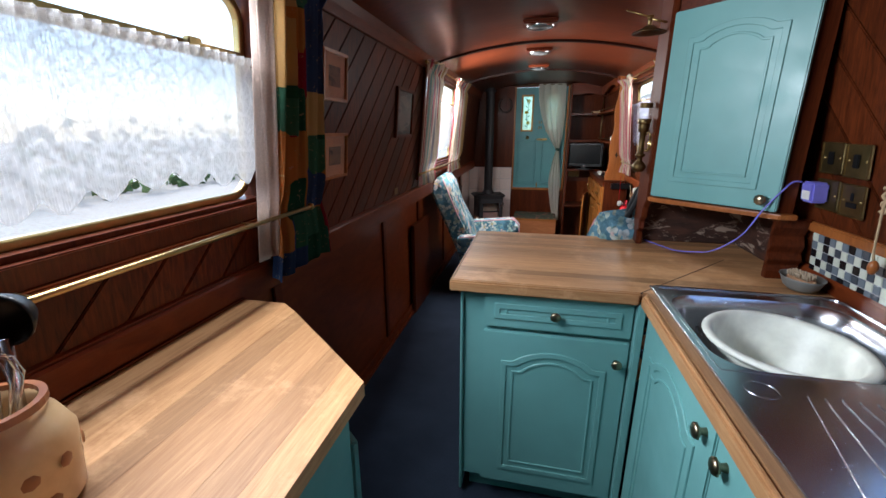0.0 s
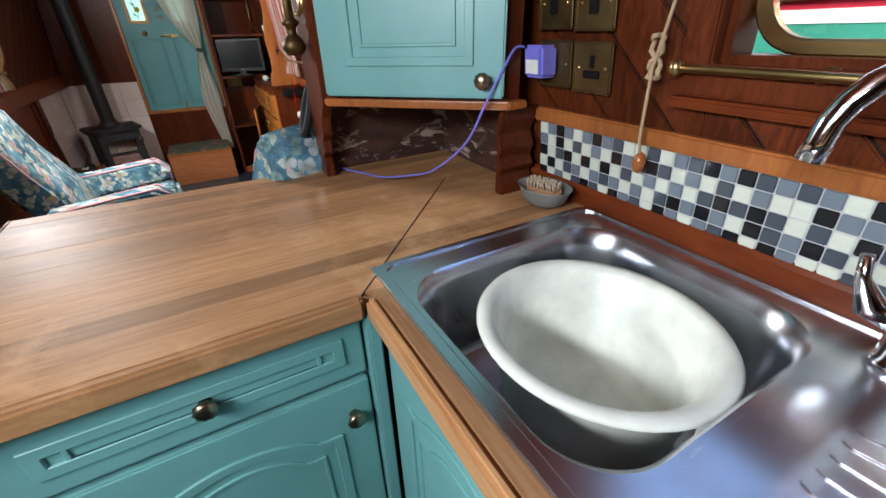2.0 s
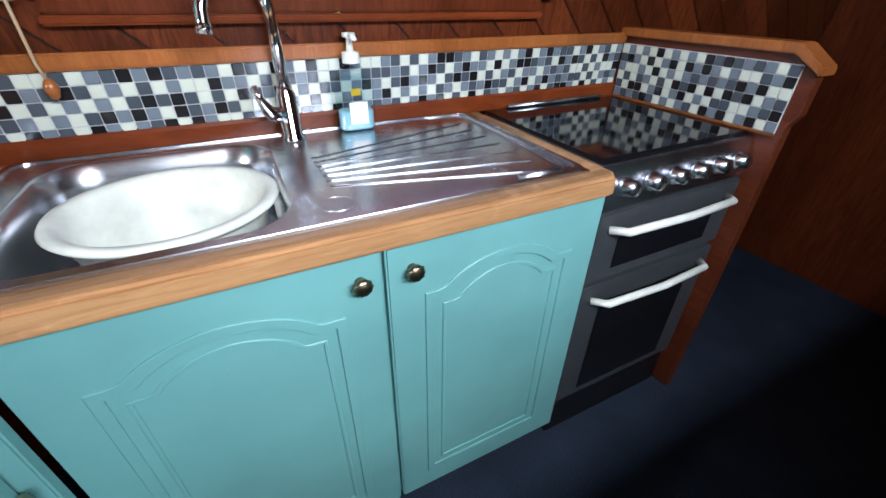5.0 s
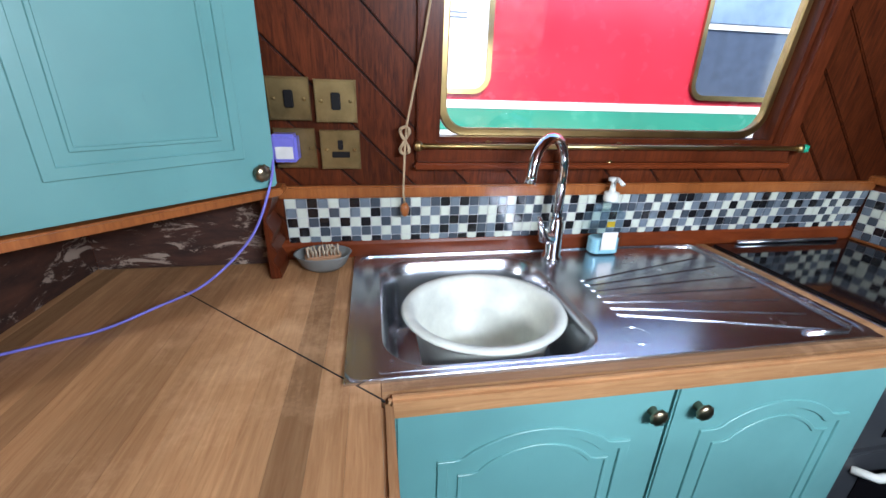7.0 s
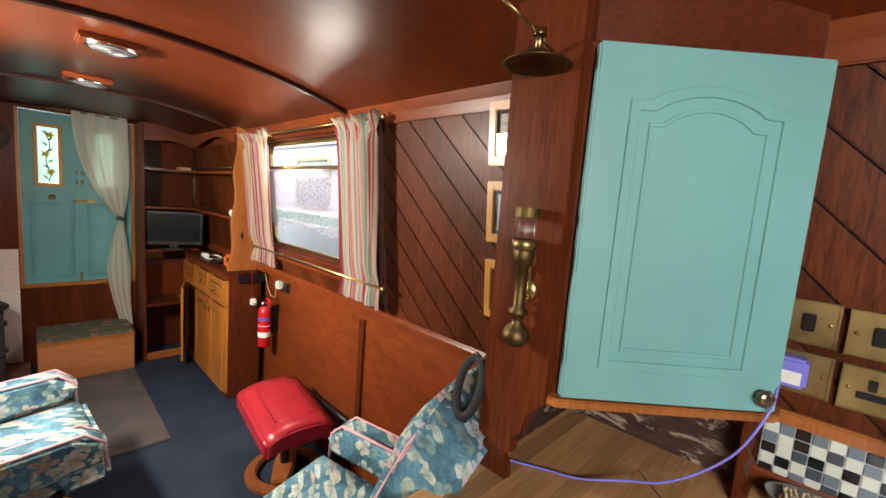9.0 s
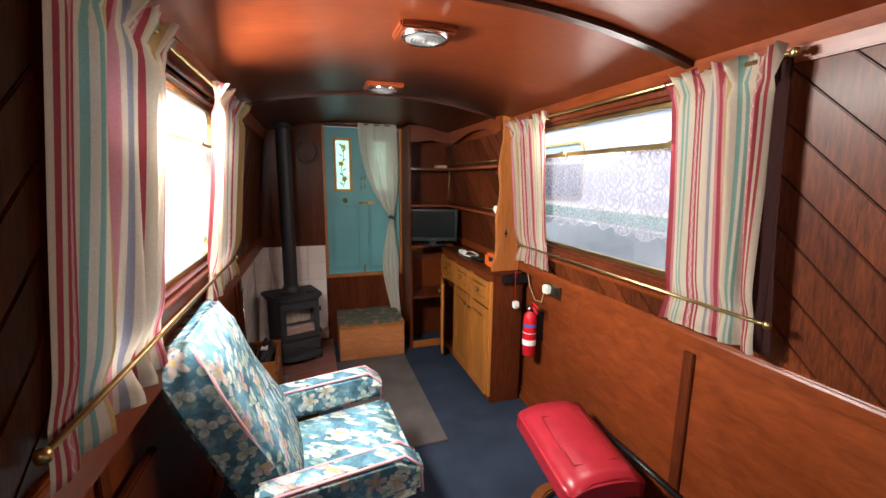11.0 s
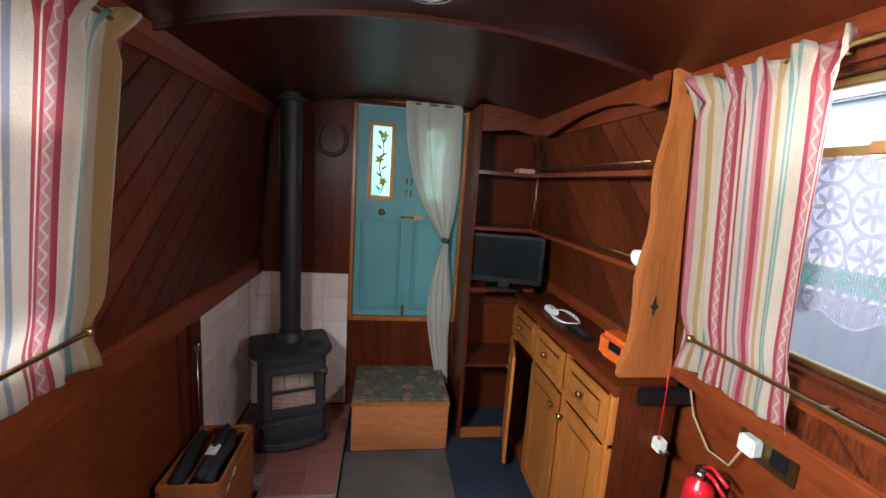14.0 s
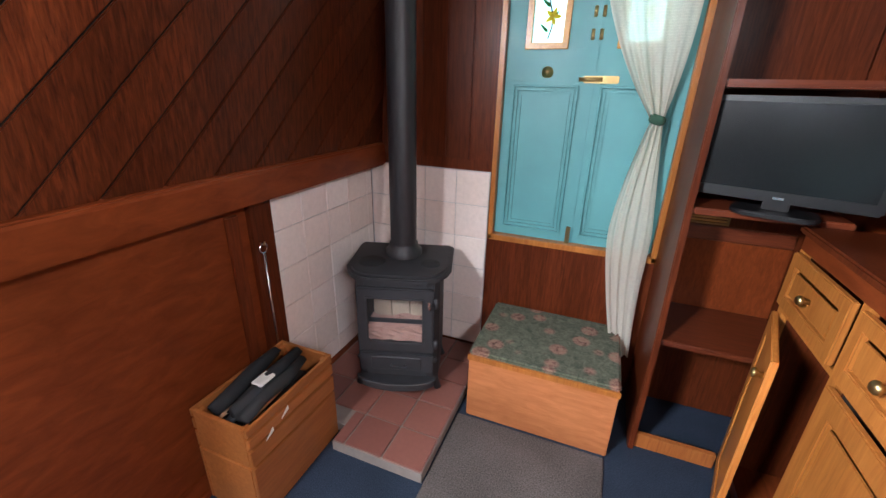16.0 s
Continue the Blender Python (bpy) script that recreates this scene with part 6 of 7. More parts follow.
part("nail", tube([(0, 0.016, -0.074), (0, -0.015, -0.072)], 0.003, 6), IRON, shoe)

# ---- front right: shelves and cupboard ----
shelves = thing("corner_shelves", "dark varnished open shelves built into the front corner", "shelving unit")
part("side", prism([(6.40, 0.0), (6.742, 0.0), (6.742, 1.90), (6.46, 1.90), (6.45, 1.5), (6.44, 0.9), (6.40, 0.45)], 0, 0.325, 0.345, 0.003), MAHOGANY_UP, shelves)
part("back", block(0.345, 0.74, 6.732, 6.742, 0.0, 1.90), MAHOGANY_UP, shelves)
for z, y in ((0.455, 6.42), (0.90, 6.44), (1.245, 6.45), (1.55, 6.455)):
    part("shelf", block(0.346, 0.72, y, 6.731, z - 0.010, z + 0.010, 0.004), MAHOGANY_X, shelves)
part("valance", prism([(0.346, 1.90), (0.72, 1.90), (0.72, 1.755), (0.62, 1.765), (0.52, 1.785), (0.42, 1.77), (0.346, 1.765)], 1, 6.46, 6.475, 0.003), MAHOGANY_X, shelves, "shaped board along the top")
part("foot", block(0.346, 0.60, 6.42, 6.44, 0.0, 0.06, 0.002), PINE, shelves)
vent = part("vent", soften(ring([(0.385, 0.79), (0.52, 0.79), (0.52, 0.875), (0.385, 0.875)], [(0.393, 0.798), (0.512, 0.798), (0.512, 0.867), (0.393, 0.867)], 1, 6.724, 6.7315), 0.001, 1), BRASS_DULL, shelves, "brass ventilator grille")
for k in range(6):
    part("vent_slat", block(0.392, 0.513, 6.725, 6.731, 0.800 + k * 0.0115, 0.8065 + k * 0.0115, 0.001), BRASS, vent)
part("back_rail", block(0.346, 0.72, 6.722, 6.7315, 0.735, 0.785, 0.002), MAHOGANY_X, shelves)
part("inner_panel", block(0.346, 0.72, 6.724, 6.7315, 0.466, 0.733, 0.001), MAHOGANY_FLAT, shelves)
part("corner_moulding", tube([(0.705, 6.52, 1.25), (0.70, 6.52, 1.4), (0.703, 6.52, 1.74)], 0.006, 8), BRASS_DULL, shelves)
ws = thing("wall_shelves", "dark varnished side shelves with thin rails above the cupboard", "shelves")
for z in (1.245, 1.55):
    part("shelf", block(wall_x(z) - 0.125, wall_x(z) - 0.002, 5.45, 6.45, z - 0.009, z + 0.009, 0.003), MAHOGANY_FLAT, ws)
    part("rail", tube([(wall_x(z) - 0.118, 5.45, z + 0.035), (wall_x(z) - 0.118, 6.45, z + 0.035)], 0.004, 8), BRASS_DULL, ws)
part("valance", prism([(5.45, 1.87), (6.46, 1.87), (6.46, 1.765), (6.33, 1.75), (6.2, 1.77), (6.0, 1.80), (5.8, 1.805), (5.62, 1.785), (5.52, 1.755), (5.45, 1.76)], 0, 0.660, 0.675, 0.003), MAHOGANY_FLAT, ws)
prof = [(0.812, 0.896), (0.622, 0.896), (0.626, 0.94), (0.646, 1.00), (0.650, 1.08), (0.646, 1.15), (0.640, 1.22), (0.648, 1.29), (0.662, 1.36), (0.664, 1.43), (0.654, 1.50), (0.652, 1.56), (0.662, 1.63), (0.674, 1.70), (0.676, 1.77), (0.668, 1.86), (0.732, 1.86)]
whole("shaped_upright", prism(prof, 1, 5.420, 5.446, 0.004), PINE, "tall orange-brown board with a wavy front edge", "upright")
# black piece laid on the face; the hole's shade is only its colour
whole("diamond_cutout", prism([(0.695, 1.138), (0.703, 1.146), (0.709, 1.172), (0.715, 1.146), (0.725, 1.138), (0.715, 1.130), (0.709, 1.105), (0.703, 1.130)], 1, 5.4175, 5.4215), SHADE_BLACK, "small dark star cut in the upright board", "cut-out")

unit = thing("low_cupboard", "golden wooden cupboard with drawers and one door ajar", "cupboard")
UX = 0.612
part("top", block(UX - 0.008, 0.83, 5.405, 6.44, 0.874, 0.894, 0.005), MAHOGANY_UP, unit, "dark red-brown top")
part("end_panel", block(UX + 0.015, 0.84, 5.41, 5.428, 0.0, 0.8735, 0.002), MAHOGANY_UP, unit)
part("end_panel", block(UX + 0.015, 0.84, 6.40, 6.418, 0.0, 0.8735, 0.002), MAHOGANY_UP, unit)
# back panel coloured void black: the cupboard's inner shade is put into its colour
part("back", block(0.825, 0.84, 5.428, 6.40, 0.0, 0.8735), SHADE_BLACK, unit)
part("bottom", block(UX + 0.015, 0.825, 5.428, 6.40, 0.05, 0.065), MAHOGANY_FLAT, unit)
part("plinth", block(UX + 0.025, UX + 0.04, 5.428, 6.40, 0.0, 0.05), MAHOGANY_FLAT, unit)
part("top_rail", block(UX, UX + 0.018, 5.41, 6.418, 0.833, 0.8735, 0.002), MAHOGANY_FLAT, unit)
part("mid_rail", block(UX, UX + 0.018, 5.41, 6.418, 0.650, 0.667, 0.001), OAK, unit)
ys = (5.41, 5.745, 6.082, 6.418)
for k, y in enumerate(ys):
    yy = min(max(y - 0.014, 5.41), 6.39)
    part("stile", block(UX + 0.0005, UX + 0.0185, yy, yy + 0.028, 0.05, 0.833, 0.001), OAK, unit)


def small_front(w, h, border):
    b = ring([(0, 0), (w, 0), (w, h), (0, h)], [(border, border), (w - border, border), (w - border, h - border), (border, h - border)], 1, -0.016, 0.0)
    soften(b, 0.003, 2)
    e = border + 0.006
    block(border - 0.001, w - border + 0.001, -0.004, -0.001, border - 0.001, h - border + 0.001, 0, b)
    prism([(e, e), (w - e, e), (w - e, h - e), (e, h - e)], 1, -0.013, -0.003, 0.006, b)
    return b


def unit_knob(m, parent):
    part("knob", lathe([(0, 0), (0.008, 0), (0.006, 0.010), (0.013, 0.015), (0.014, 0.020), (0.009, 0.026), (0, 0.027)], 16, m), BRASS, parent)


for k in range(3):
    w = ys[k + 1] - ys[k] - 0.03
    m = Matrix.Translation((UX, ys[k + 1] - 0.015, 0.673)) @ turn
    bm = small_front(w, 0.156, 0.035)
    bmesh.ops.transform(bm, matrix=m, verts=bm.verts)
    d = part("drawer", bm, OAK, unit)
    unit_knob(m @ pose(w / 2, -0.014, 0.078, 90, 0, 0), d)
    open_ = 16 if k == 2 else 0
    m = Matrix.Translation((UX, ys[k + 1] - 0.015, 0.060)) @ turn
    if open_:
        m = Matrix.Translation((UX, ys[k + 1] - 0.015, 0.060)) @ pose(0, 0, 0, 0, 0, -90 - open_)
    bm = small_front(w, 0.585, 0.055)
    bmesh.ops.transform(bm, matrix=m, verts=bm.verts)
    d = part("door", bm, OAK, unit, "door standing ajar" if open_ else "")
    unit_knob(m @ pose(w - 0.03 if k != 0 else 0.03, -0.016, 0.527, 90, 0, 0), d)

tv = thing("television", "small black flat screen television on the corner shelf", "television", pose(0.535, 6.445, 0.912, 0, 0, -17))
part("casing", soften(block(-0.205, 0.205, -0.018, 0.018, 0.035, 0.305), 0.006), BLACK, tv)
part("screen", block(-0.185, 0.185, -0.0195, -0.0175, 0.065, 0.29), SCREEN, tv, "dark glossy screen")
part("stand", soften(prism(rounded(0.20, 0.12, 0.04), 2, -0.0015, 0.012), 0.004), BLACK, tv)
part("neck", block(-0.03, 0.03, -0.01, 0.02, 0.01, 0.05, 0.004), BLACK, tv)
part("badge", block(-0.012, 0.012, -0.0198, -0.0178, 0.045, 0.051), STEEL, tv)
rad = thing("orange_radio", "orange plastic box radio on the cupboard top", "radio", pose(0.70, 5.535, 0.8945, 0, 0, 4))
part("case", soften(block(-0.04, 0.05, -0.075, 0.09, 0, 0.092), 0.016), ORANGE, rad)
part("grip", soften(block(-0.043, -0.038, -0.045, 0.02, 0.045, 0.075), 0.002), BLACK, rad)
part("back_cover", soften(block(0.0, 0.045, -0.077, -0.070, 0.01, 0.095), 0.002), BLACK, rad)
lead = thing("white_lead", "coiled white cable and plug lying on the cupboard", "cable", Matrix.Translation((0.70, 6.0, 0.8945)))
part("coil", tube([(0.05 * math.cos(a) * (1 + 0.2 * math.sin(2.3 * a)), 0.11 * math.sin(a), 0.010 + 0.004 * math.sin(3 * a)) for a in [k * 0.3 for k in range(52)]], 0.0028, 8), WHITE_PLASTIC, lead)
part("plug", soften(block(-0.05, -0.01, 0.03, 0.12, 0.0, 0.03), 0.006), WHITE_PLASTIC, lead)
whole("remote_control", soften(block(0.655, 0.700, 5.72, 5.88, 0.8945, 0.912), 0.005), BLACK, "black remote control lying on the cupboard", "remote control")
part("buttons", block(0.664, 0.691, 5.74, 5.86, 0.9118, 0.9135), GREY_PLASTIC, bpy.data.objects["remote_control"])
cup_ = thing("white_mug", "white cup hanging behind the wavy board", "mug", pose(0.672, 5.472, 1.282, 0, 0, 0) @ Matrix.Scale(0.8, 4))
part("mug", lathe([(0, -0.034), (0.018, -0.03), (0.031, -0.014), (0.035, 0.006), (0.032, 0.024), (0.028, 0.03), (0.026, 0.028), (0.03, 0.006), (0.02, -0.024), (0, -0.028)], 24), WHITE_PLASTIC, cup_)
whole("folded_box", soften(block(0.585, 0.675, 6.50, 6.60, 1.5605, 1.586), 0.004), plain("tan_card", (0.40, 0.26, 0.14), 0.8), "small tan cardboard box on the corner shelf", "box")
whole("white_bottle", lathe([(0, 0), (0.034, 0), (0.038, 0.008), (0.038, 0.16), (0.028, 0.19), (0.014, 0.205), (0.014, 0.235), (0, 0.236)], 20, Matrix.Translation((0.70, 6.17, 0.0655))), WHITE_PLASTIC, "white plastic bottle inside the open cupboard", "bottle")
reader = thing("socket_strip", "black plastic power strip fixed to the cupboard end", "power strip")
part("strip", soften(block(0.685, 0.872, 5.385, 5.4095, 0.817, 0.874), 0.006), BLACK, reader)
part("red_lead", tube([(0.765, 5.382, 0.95), (0.768, 5.380, 0.88), (0.770, 5.382, 0.70)], 0.002, 6), RED_PLASTIC, reader)
hook = thing("white_hook", "small white plug hanging on the cupboard end", "plug")
part("body", soften(block(0.765, 0.80, 5.37, 5.4095, 0.655, 0.70), 0.006), WHITE_PLASTIC, hook)
for x in (0.772, 0.792):
    part("pin", block(x - 0.003, x + 0.003, 5.352, 5.3705, 0.665, 0.672), BRASS, hook)
ds = thing("brass_double_socket", "double brass wall socket with a white plug", "socket")
part("plate", soften(block(0.8755, 0.8845, 5.05, 5.21, 0.792, 0.882), 0.003), BRASS_DULL, ds)
part("insert", block(0.873, 0.876, 5.07, 5.115, 0.812, 0.857, 0.001), BLACK, ds)
part("plug", soften(block(0.84, 0.8755, 5.135, 5.185, 0.812, 0.862), 0.006), WHITE_PLASTIC, ds)
part("lead", tube([(0.845, 5.17, 0.812), (0.85, 5.20, 0.745), (0.855, 5.28, 0.735), (0.86, 5.36, 0.80), (0.86, 5.39, 0.88)], 0.003, 8), ROPE, ds, "thin tan cable")

ext = thing("fire_extinguisher", "small red fire extinguisher hung on the panelling", "fire extinguisher", Matrix.Translation((0.795, 5.225, 0.408)))
part("cylinder", lathe([(0, 0), (0.035, 0), (0.040, 0.008), (0.040, 0.235), (0.034, 0.262), (0.016, 0.275), (0.014, 0.285)], 28), RED_PLASTIC, ext)
part("label", lathe([(0.0405, 0.07), (0.0405, 0.15)], 28), WHITE_PAPER, ext, "white instruction label")
part("text_panel", lathe([(0.0409, 0.105), (0.0409, 0.145)], 28), RED_PLASTIC, ext)
part("band", lathe([(0.0407, 0.185), (0.0407, 0.205)], 28), BLUE_PAPER, ext, "blue band")
part("head", lathe([(0.016, 0.28), (0.018, 0.285), (0.018, 0.31), (0.010, 0.315), (0, 0.316)], 16), BLACK, ext)
part("gauge", lathe([(0, 0), (0.012, 0), (0.012, 0.012), (0, 0.013)], 16, pose(-0.016, -0.008, 0.298, 90, 0, -40)), CHROME, ext)
bm = tube([(0, 0, 0.312), (0.0, -0.03, 0.335), (0.0, -0.085, 0.318)], 0.006, 8)
tube([(0, 0, 0.305), (0.0, -0.04, 0.306), (0.0, -0.08, 0.285)], 0.006, 8, bm)
part("lever", bm, RED_PLASTIC, ext)
part("wall_bracket", block(0.038, 0.089, -0.012, 0.012, 0.08, 0.27, 0.002), BLACK, ext)

# ---- seating ----


def cushion(w, d, h, r=0.03, puff=0.0, segs=3):
    b = block(-w / 2, w / 2, -d / 2, d / 2, 0, h)
    bmesh.ops.subdivide_edges(b, edges=b.edges[:], cuts=5, use_grid_fill=True)
    for v in b.verts:
        u, q = 2 * v.co.x / w, 2 * v.co.y / d
        v.co.z += puff * (1 - u * u) * (1 - q * q) * (1 if v.co.z > h / 2 else -1)
    soften(b, r, segs, 60)
    return smooth(b)


def piped(outline, m, parent):
    part("piping", tube([m @ Vector(p) for p in outline], 0.006, 6), PIPING, parent, "pink piping")


def recliner(name, m, label, strap=False):
    ch = thing(name, label, "armchair", m, group="floral armchairs")
    seat_m = pose(0, 0.05, 0.29, 5, 0, 0)
    bm = cushion(0.50, 0.54, 0.14, 0.045, 0.012)
    bmesh.ops.transform(bm, matrix=seat_m, verts=bm.verts)
    seat = part("seat", bm, FLORAL, ch)
    back_m = pose(0, -0.15, 0.37, 0, 0, 0) @ pose(0, 0, 0, 24, 0, 0)
    bm = block(-0.255, 0.255, -0.075, 0.065, 0, 0.68)
    bmesh.ops.subdivide_edges(bm, edges=bm.edges[:], cuts=6, use_grid_fill=True)
    for v in bm.verts:
        u, q = v.co.x / 0.255, v.co.z / 0.66
        if v.co.y > 0:
            v.co.y += 0.02 * (1 - u * u) + 0.03 * math.exp(-((q - 0.85) / 0.14) ** 2) * (1 - 0.6 * u * u) + 0.02 * math.exp(-((q - 0.3) / 0.2) ** 2)
        v.co.x *= 1 - 0.10 * max(0, q - 0.75) / 0.25
    soften(bm, 0.035, 3, 60)
    smooth(bm)
    bmesh.ops.transform(bm, matrix=back_m, verts=bm.verts)
    back = part("backrest", bm, FLORAL, ch)
    for yy in (0.054,):
        piped([(-0.247, yy, 0.02), (-0.247, yy, 0.48), (-0.230, yy, 0.63), (-0.205, yy, 0.662), (0.205, yy, 0.662), (0.230, yy, 0.63), (0.247, yy, 0.48), (0.247, yy, 0.02)], back_m, back)
    for s in (-1, 1):
        bm = block(-0.048, 0.048, -0.26, 0.26, 0.07, 0.22)
        bmesh.ops.subdivide_edges(bm, edges=bm.edges[:], cuts=5, use_grid_fill=True)
        for v in bm.verts:
            q = (v.co.y + 0.27) / 0.54
            if v.co.z > 0.145:
                v.co.z += 0.035 * q - 0.05 * max(0, q - 0.85) / 0.15
            else:
                v.co.z += 0.05 * q
        soften(bm, 0.032, 3, 60)
        smooth(bm)
        am = pose(s * 0.305, 0.03, 0.325)
        bmesh.ops.transform(bm, matrix=am, verts=bm.verts)
        arm = part("arm", bm, FLORAL, ch)
        for k in (-0.040, 0.040):
            piped([(k, -0.25, 0.21), (k, 0.0, 0.232), (k, 0.195, 0.246), (k, 0.248, 0.20), (k, 0.255, 0.10)], am, arm)
        # bent wooden side: a broad curved upright over a ring-shaped foot
        pts = [(s * 0.30, 0.17, 0.36), (s * 0.27, 0.08, 0.30), (s * 0.20, 0.0, 0.22), (s * 0.10, -0.04, 0.13)]
        bm = bmesh.new()
        for i in range(len(pts) - 1):
            a, c = Vector(pts[i]), Vector(pts[i + 1])
            tube([a, (a + c) / 2, c], 0.016, 8, bm)
        part("support", bm, BLACK, ch)
        prof = [(0.0, 0.41), (-0.14, 0.40), (-0.155, 0.33), (-0.13, 0.21), (-0.06, 0.12), (0.06, 0.0), (0.20, 0.0), (0.09, 0.12), (0.03, 0.20), (0.01, 0.27)]
        part("side_board", soften(prism(prof, 0, s * 0.335 - 0.012, s * 0.335 + 0.012), 0.006, 2), PINE, ch, "broad shaped wooden side board")
    outer = [(0.30 * math.cos(a), 0.30 * math.sin(a)) for a in [k * math.pi / 18 for k in range(36)]]
    inner = [(0.225 * math.cos(a), 0.225 * math.sin(a)) for a in [k * math.pi / 18 for k in range(36)]]
    part("base_ring", soften(ring(outer, inner, 2, 0.0, 0.035), 0.008, 2), BENTWOOD, ch, "round bent wooden base")
    for a in (0, 90):
        part("base_arm", soften(prism([(-0.25, -0.045), (0.25, -0.045), (0.25, 0.045), (-0.25, 0.045)], 2, 0.0355, 0.062, m=pose(0, 0, 0, 0, 0, a + 45)), 0.008, 2), BENTWOOD, ch)
    part("column", lathe([(0.05, 0.06), (0.05, 0.10), (0.035, 0.12), (0.035, 0.30)], 20), BLACK, ch)
    return ch


# the seats' poses: place, and degrees turned from facing the bow
recliner("armchair", pose(-0.425, 4.655, 0, 0, 0, -86), "reclining armchair in blue-green floral fabric with pink piping")
recliner("armchair", pose(0.352, 3.543, 0, 0, 0, 17), "reclining armchair in blue-green floral fabric, its back to the peninsula")
strap = thing("black_strap", "black looped strap hanging over the armchair's back", "strap")
bm = tube([(0.385 + 0.02 * math.cos(a), 3.108 - 0.030 * math.sin(a), 1.064 + 0.062 * math.cos(a)) for a in [k * 0.262 for k in range(25)]], 0.010, 8)
part("loop", bm, BLACK_FABRIC, strap)
part("tail", tube([(0.372, 3.112, 1.01), (0.366, 3.12, 0.95), (0.36, 3.13, 0.88), (0.36, 3.14, 0.78), (0.365, 3.15, 0.62)], 0.03, 10, taper=[0.014, 0.028, 0.036, 0.034, 0.028]), BLACK_FABRIC, strap)
part("hook", tube([(0.40, 3.0765, 1.14), (0.402, 3.10, 1.125), (0.405, 3.112, 1.138)], 0.004, 8), BRASS_DULL, strap)

stool = thing("footstool", "red leather footstool on a round bent wooden base", "footstool", pose(0.61, 4.49, 0, 0, 0, -4))
bm = block(-0.17, 0.17, -0.24, 0.24, 0.0, 0.085)
bmesh.ops.subdivide_edges(bm, edges=bm.edges[:], cuts=6, use_grid_fill=True)
for v in bm.verts:
    u = v.co.y / 0.25
    v.co.z += 0.018 * (1 - (v.co.x / 0.17) ** 2) * (v.co.z > 0.05) - 0.02 * max(0, abs(v.co.x) / 0.17 - 0.6) / 0.4
soften(bm, 0.025, 3, 60)
bmesh.ops.transform(bm, matrix=pose(0, 0, 0.285, 7, 0, 0), verts=bm.verts)
part("cushion", smooth(bm), LEATHER, stool, "shiny red leather cushion")
part("seam", tube([pose(0, 0, 0.285, 7, 0, 0) @ Vector(p) for p in ((-0.10, -0.14, 0.1005), (0.10, -0.14, 0.1005), (0.10, 0.14, 0.1005), (-0.10, 0.14, 0.1005), (-0.10, -0.14, 0.1005))], 0.002, 6), LEATHER, stool)
BENT_RED = wood("red_bent_wood", (0.26, 0.075, 0.022), (0.46, 0.16, 0.05), (3, 3, 3), rough=0.3, coat=0.3)
part("base_ring", soften(ring([(0.19 * math.cos(k * 0.1745), 0.19 * math.sin(k * 0.1745) - 0.03) for k in range(36)], [(0.135 * math.cos(k * 0.1745), 0.135 * math.sin(k * 0.1745) - 0.03) for k in range(36)], 2, 0.0, 0.035), 0.008, 2), BENT_RED, stool)
part("base_arm", soften(prism([(-0.15, -0.04), (0.0, -0.055), (0.15, -0.04), (0.15, 0.04), (0.0, 0.055), (-0.15, 0.04)], 2, 0.0355, 0.062, m=pose(0, -0.03, 0, 0, 0, 60)), 0.008, 2), BENT_RED, stool)
part("column", tube([(0, -0.03, 0.05), (0, -0.02, 0.16), (0.0, 0.0, 0.265)], 0.022, 12), BLACK, stool)
part("bracket", block(-0.10, 0.10, -0.12, 0.14, 0.255, 0.278, 0.004, m=Matrix.Translation((0, 0, 0.0))), BENT_RED, stool)
whole("black_bar", tube([(0.83, 4.72, 0.30), (0.835, 4.40, 0.30), (0.83, 4.15, 0.30)], 0.012, 8), BLACK, "thin black bar along the lower panelling", "bar")
whole("folded_table", soften(block(-0.916, -0.890, 3.95, 4.42, 0.0, 0.70), 0.006), MAHOGANY_UP, "flat folded dark wooden table leaning on the panelling", "folding table")


# ---- ceiling lamps ----
for y, r in ((3.70, 0.062), (4.50, 0.062), (5.30, 0.060)):
    lp = thing("ceiling_lamp", "round ceiling lamp, unlit, on a wooden pad", "ceiling lamp", Matrix.Translation((-0.068, y, 1.938)), group="ceiling lamps")
    part("pad", soften(block(-0.092, 0.092, -0.070, 0.070, -0.0222, 0.004), 0.006), CEILING, lp)
    part("rim", lathe([(r + 0.012, -0.022), (r + 0.013, -0.028), (r + 0.008, -0.033), (r, -0.031), (r, -0.022)], 36), CHROME, lp)
    part("diffuser", lathe([(r, -0.030), (r * 0.8, -0.032), (r * 0.12, -0.034), (0.006, -0.034), (0.005, -0.038), (0, -0.039)], 36), LAMP_GLASS, lp, "dull grey unlit diffuser")
    for k in range(3):
        q = r * (0.35 + 0.2 * k)
        part("rib", tube([(q * math.cos(i * 0.2618), q * math.sin(i * 0.2618), -0.0335) for i in range(25)], 0.0015, 5), LAMP_GLASS, lp)

# ---- outside ----
bm = bmesh.new()
bmesh.ops.create_grid(bm, x_segments=60, y_segments=60, size=400)
whole("ground", bm, WATER, "dark still canal water", "water", kind="structure", m=Matrix.Translation((0, 0, -0.2)))
bank = bmesh.new()
block(-60, -1.25, -60, 70, -0.6, 0.25, 0, bank)
whole("towpath", bank, GRAVEL, "pale gravel towpath along the mooring", "path", kind="structure")
nb = thing("moored_narrowboat", "red and green moored narrowboat with cream lines and gold windows", "boat")
HX = 1.72
part("hull", block(HX - 0.22, HX + 1.7, -7, 13, -0.45, 0.70, 0.01), HULL_BLACK, nb)
part("gunwale", block(HX - 0.20, HX + 1.68, -7, 13, 0.70, 0.80, 0.01), HULL_BLACK, nb)
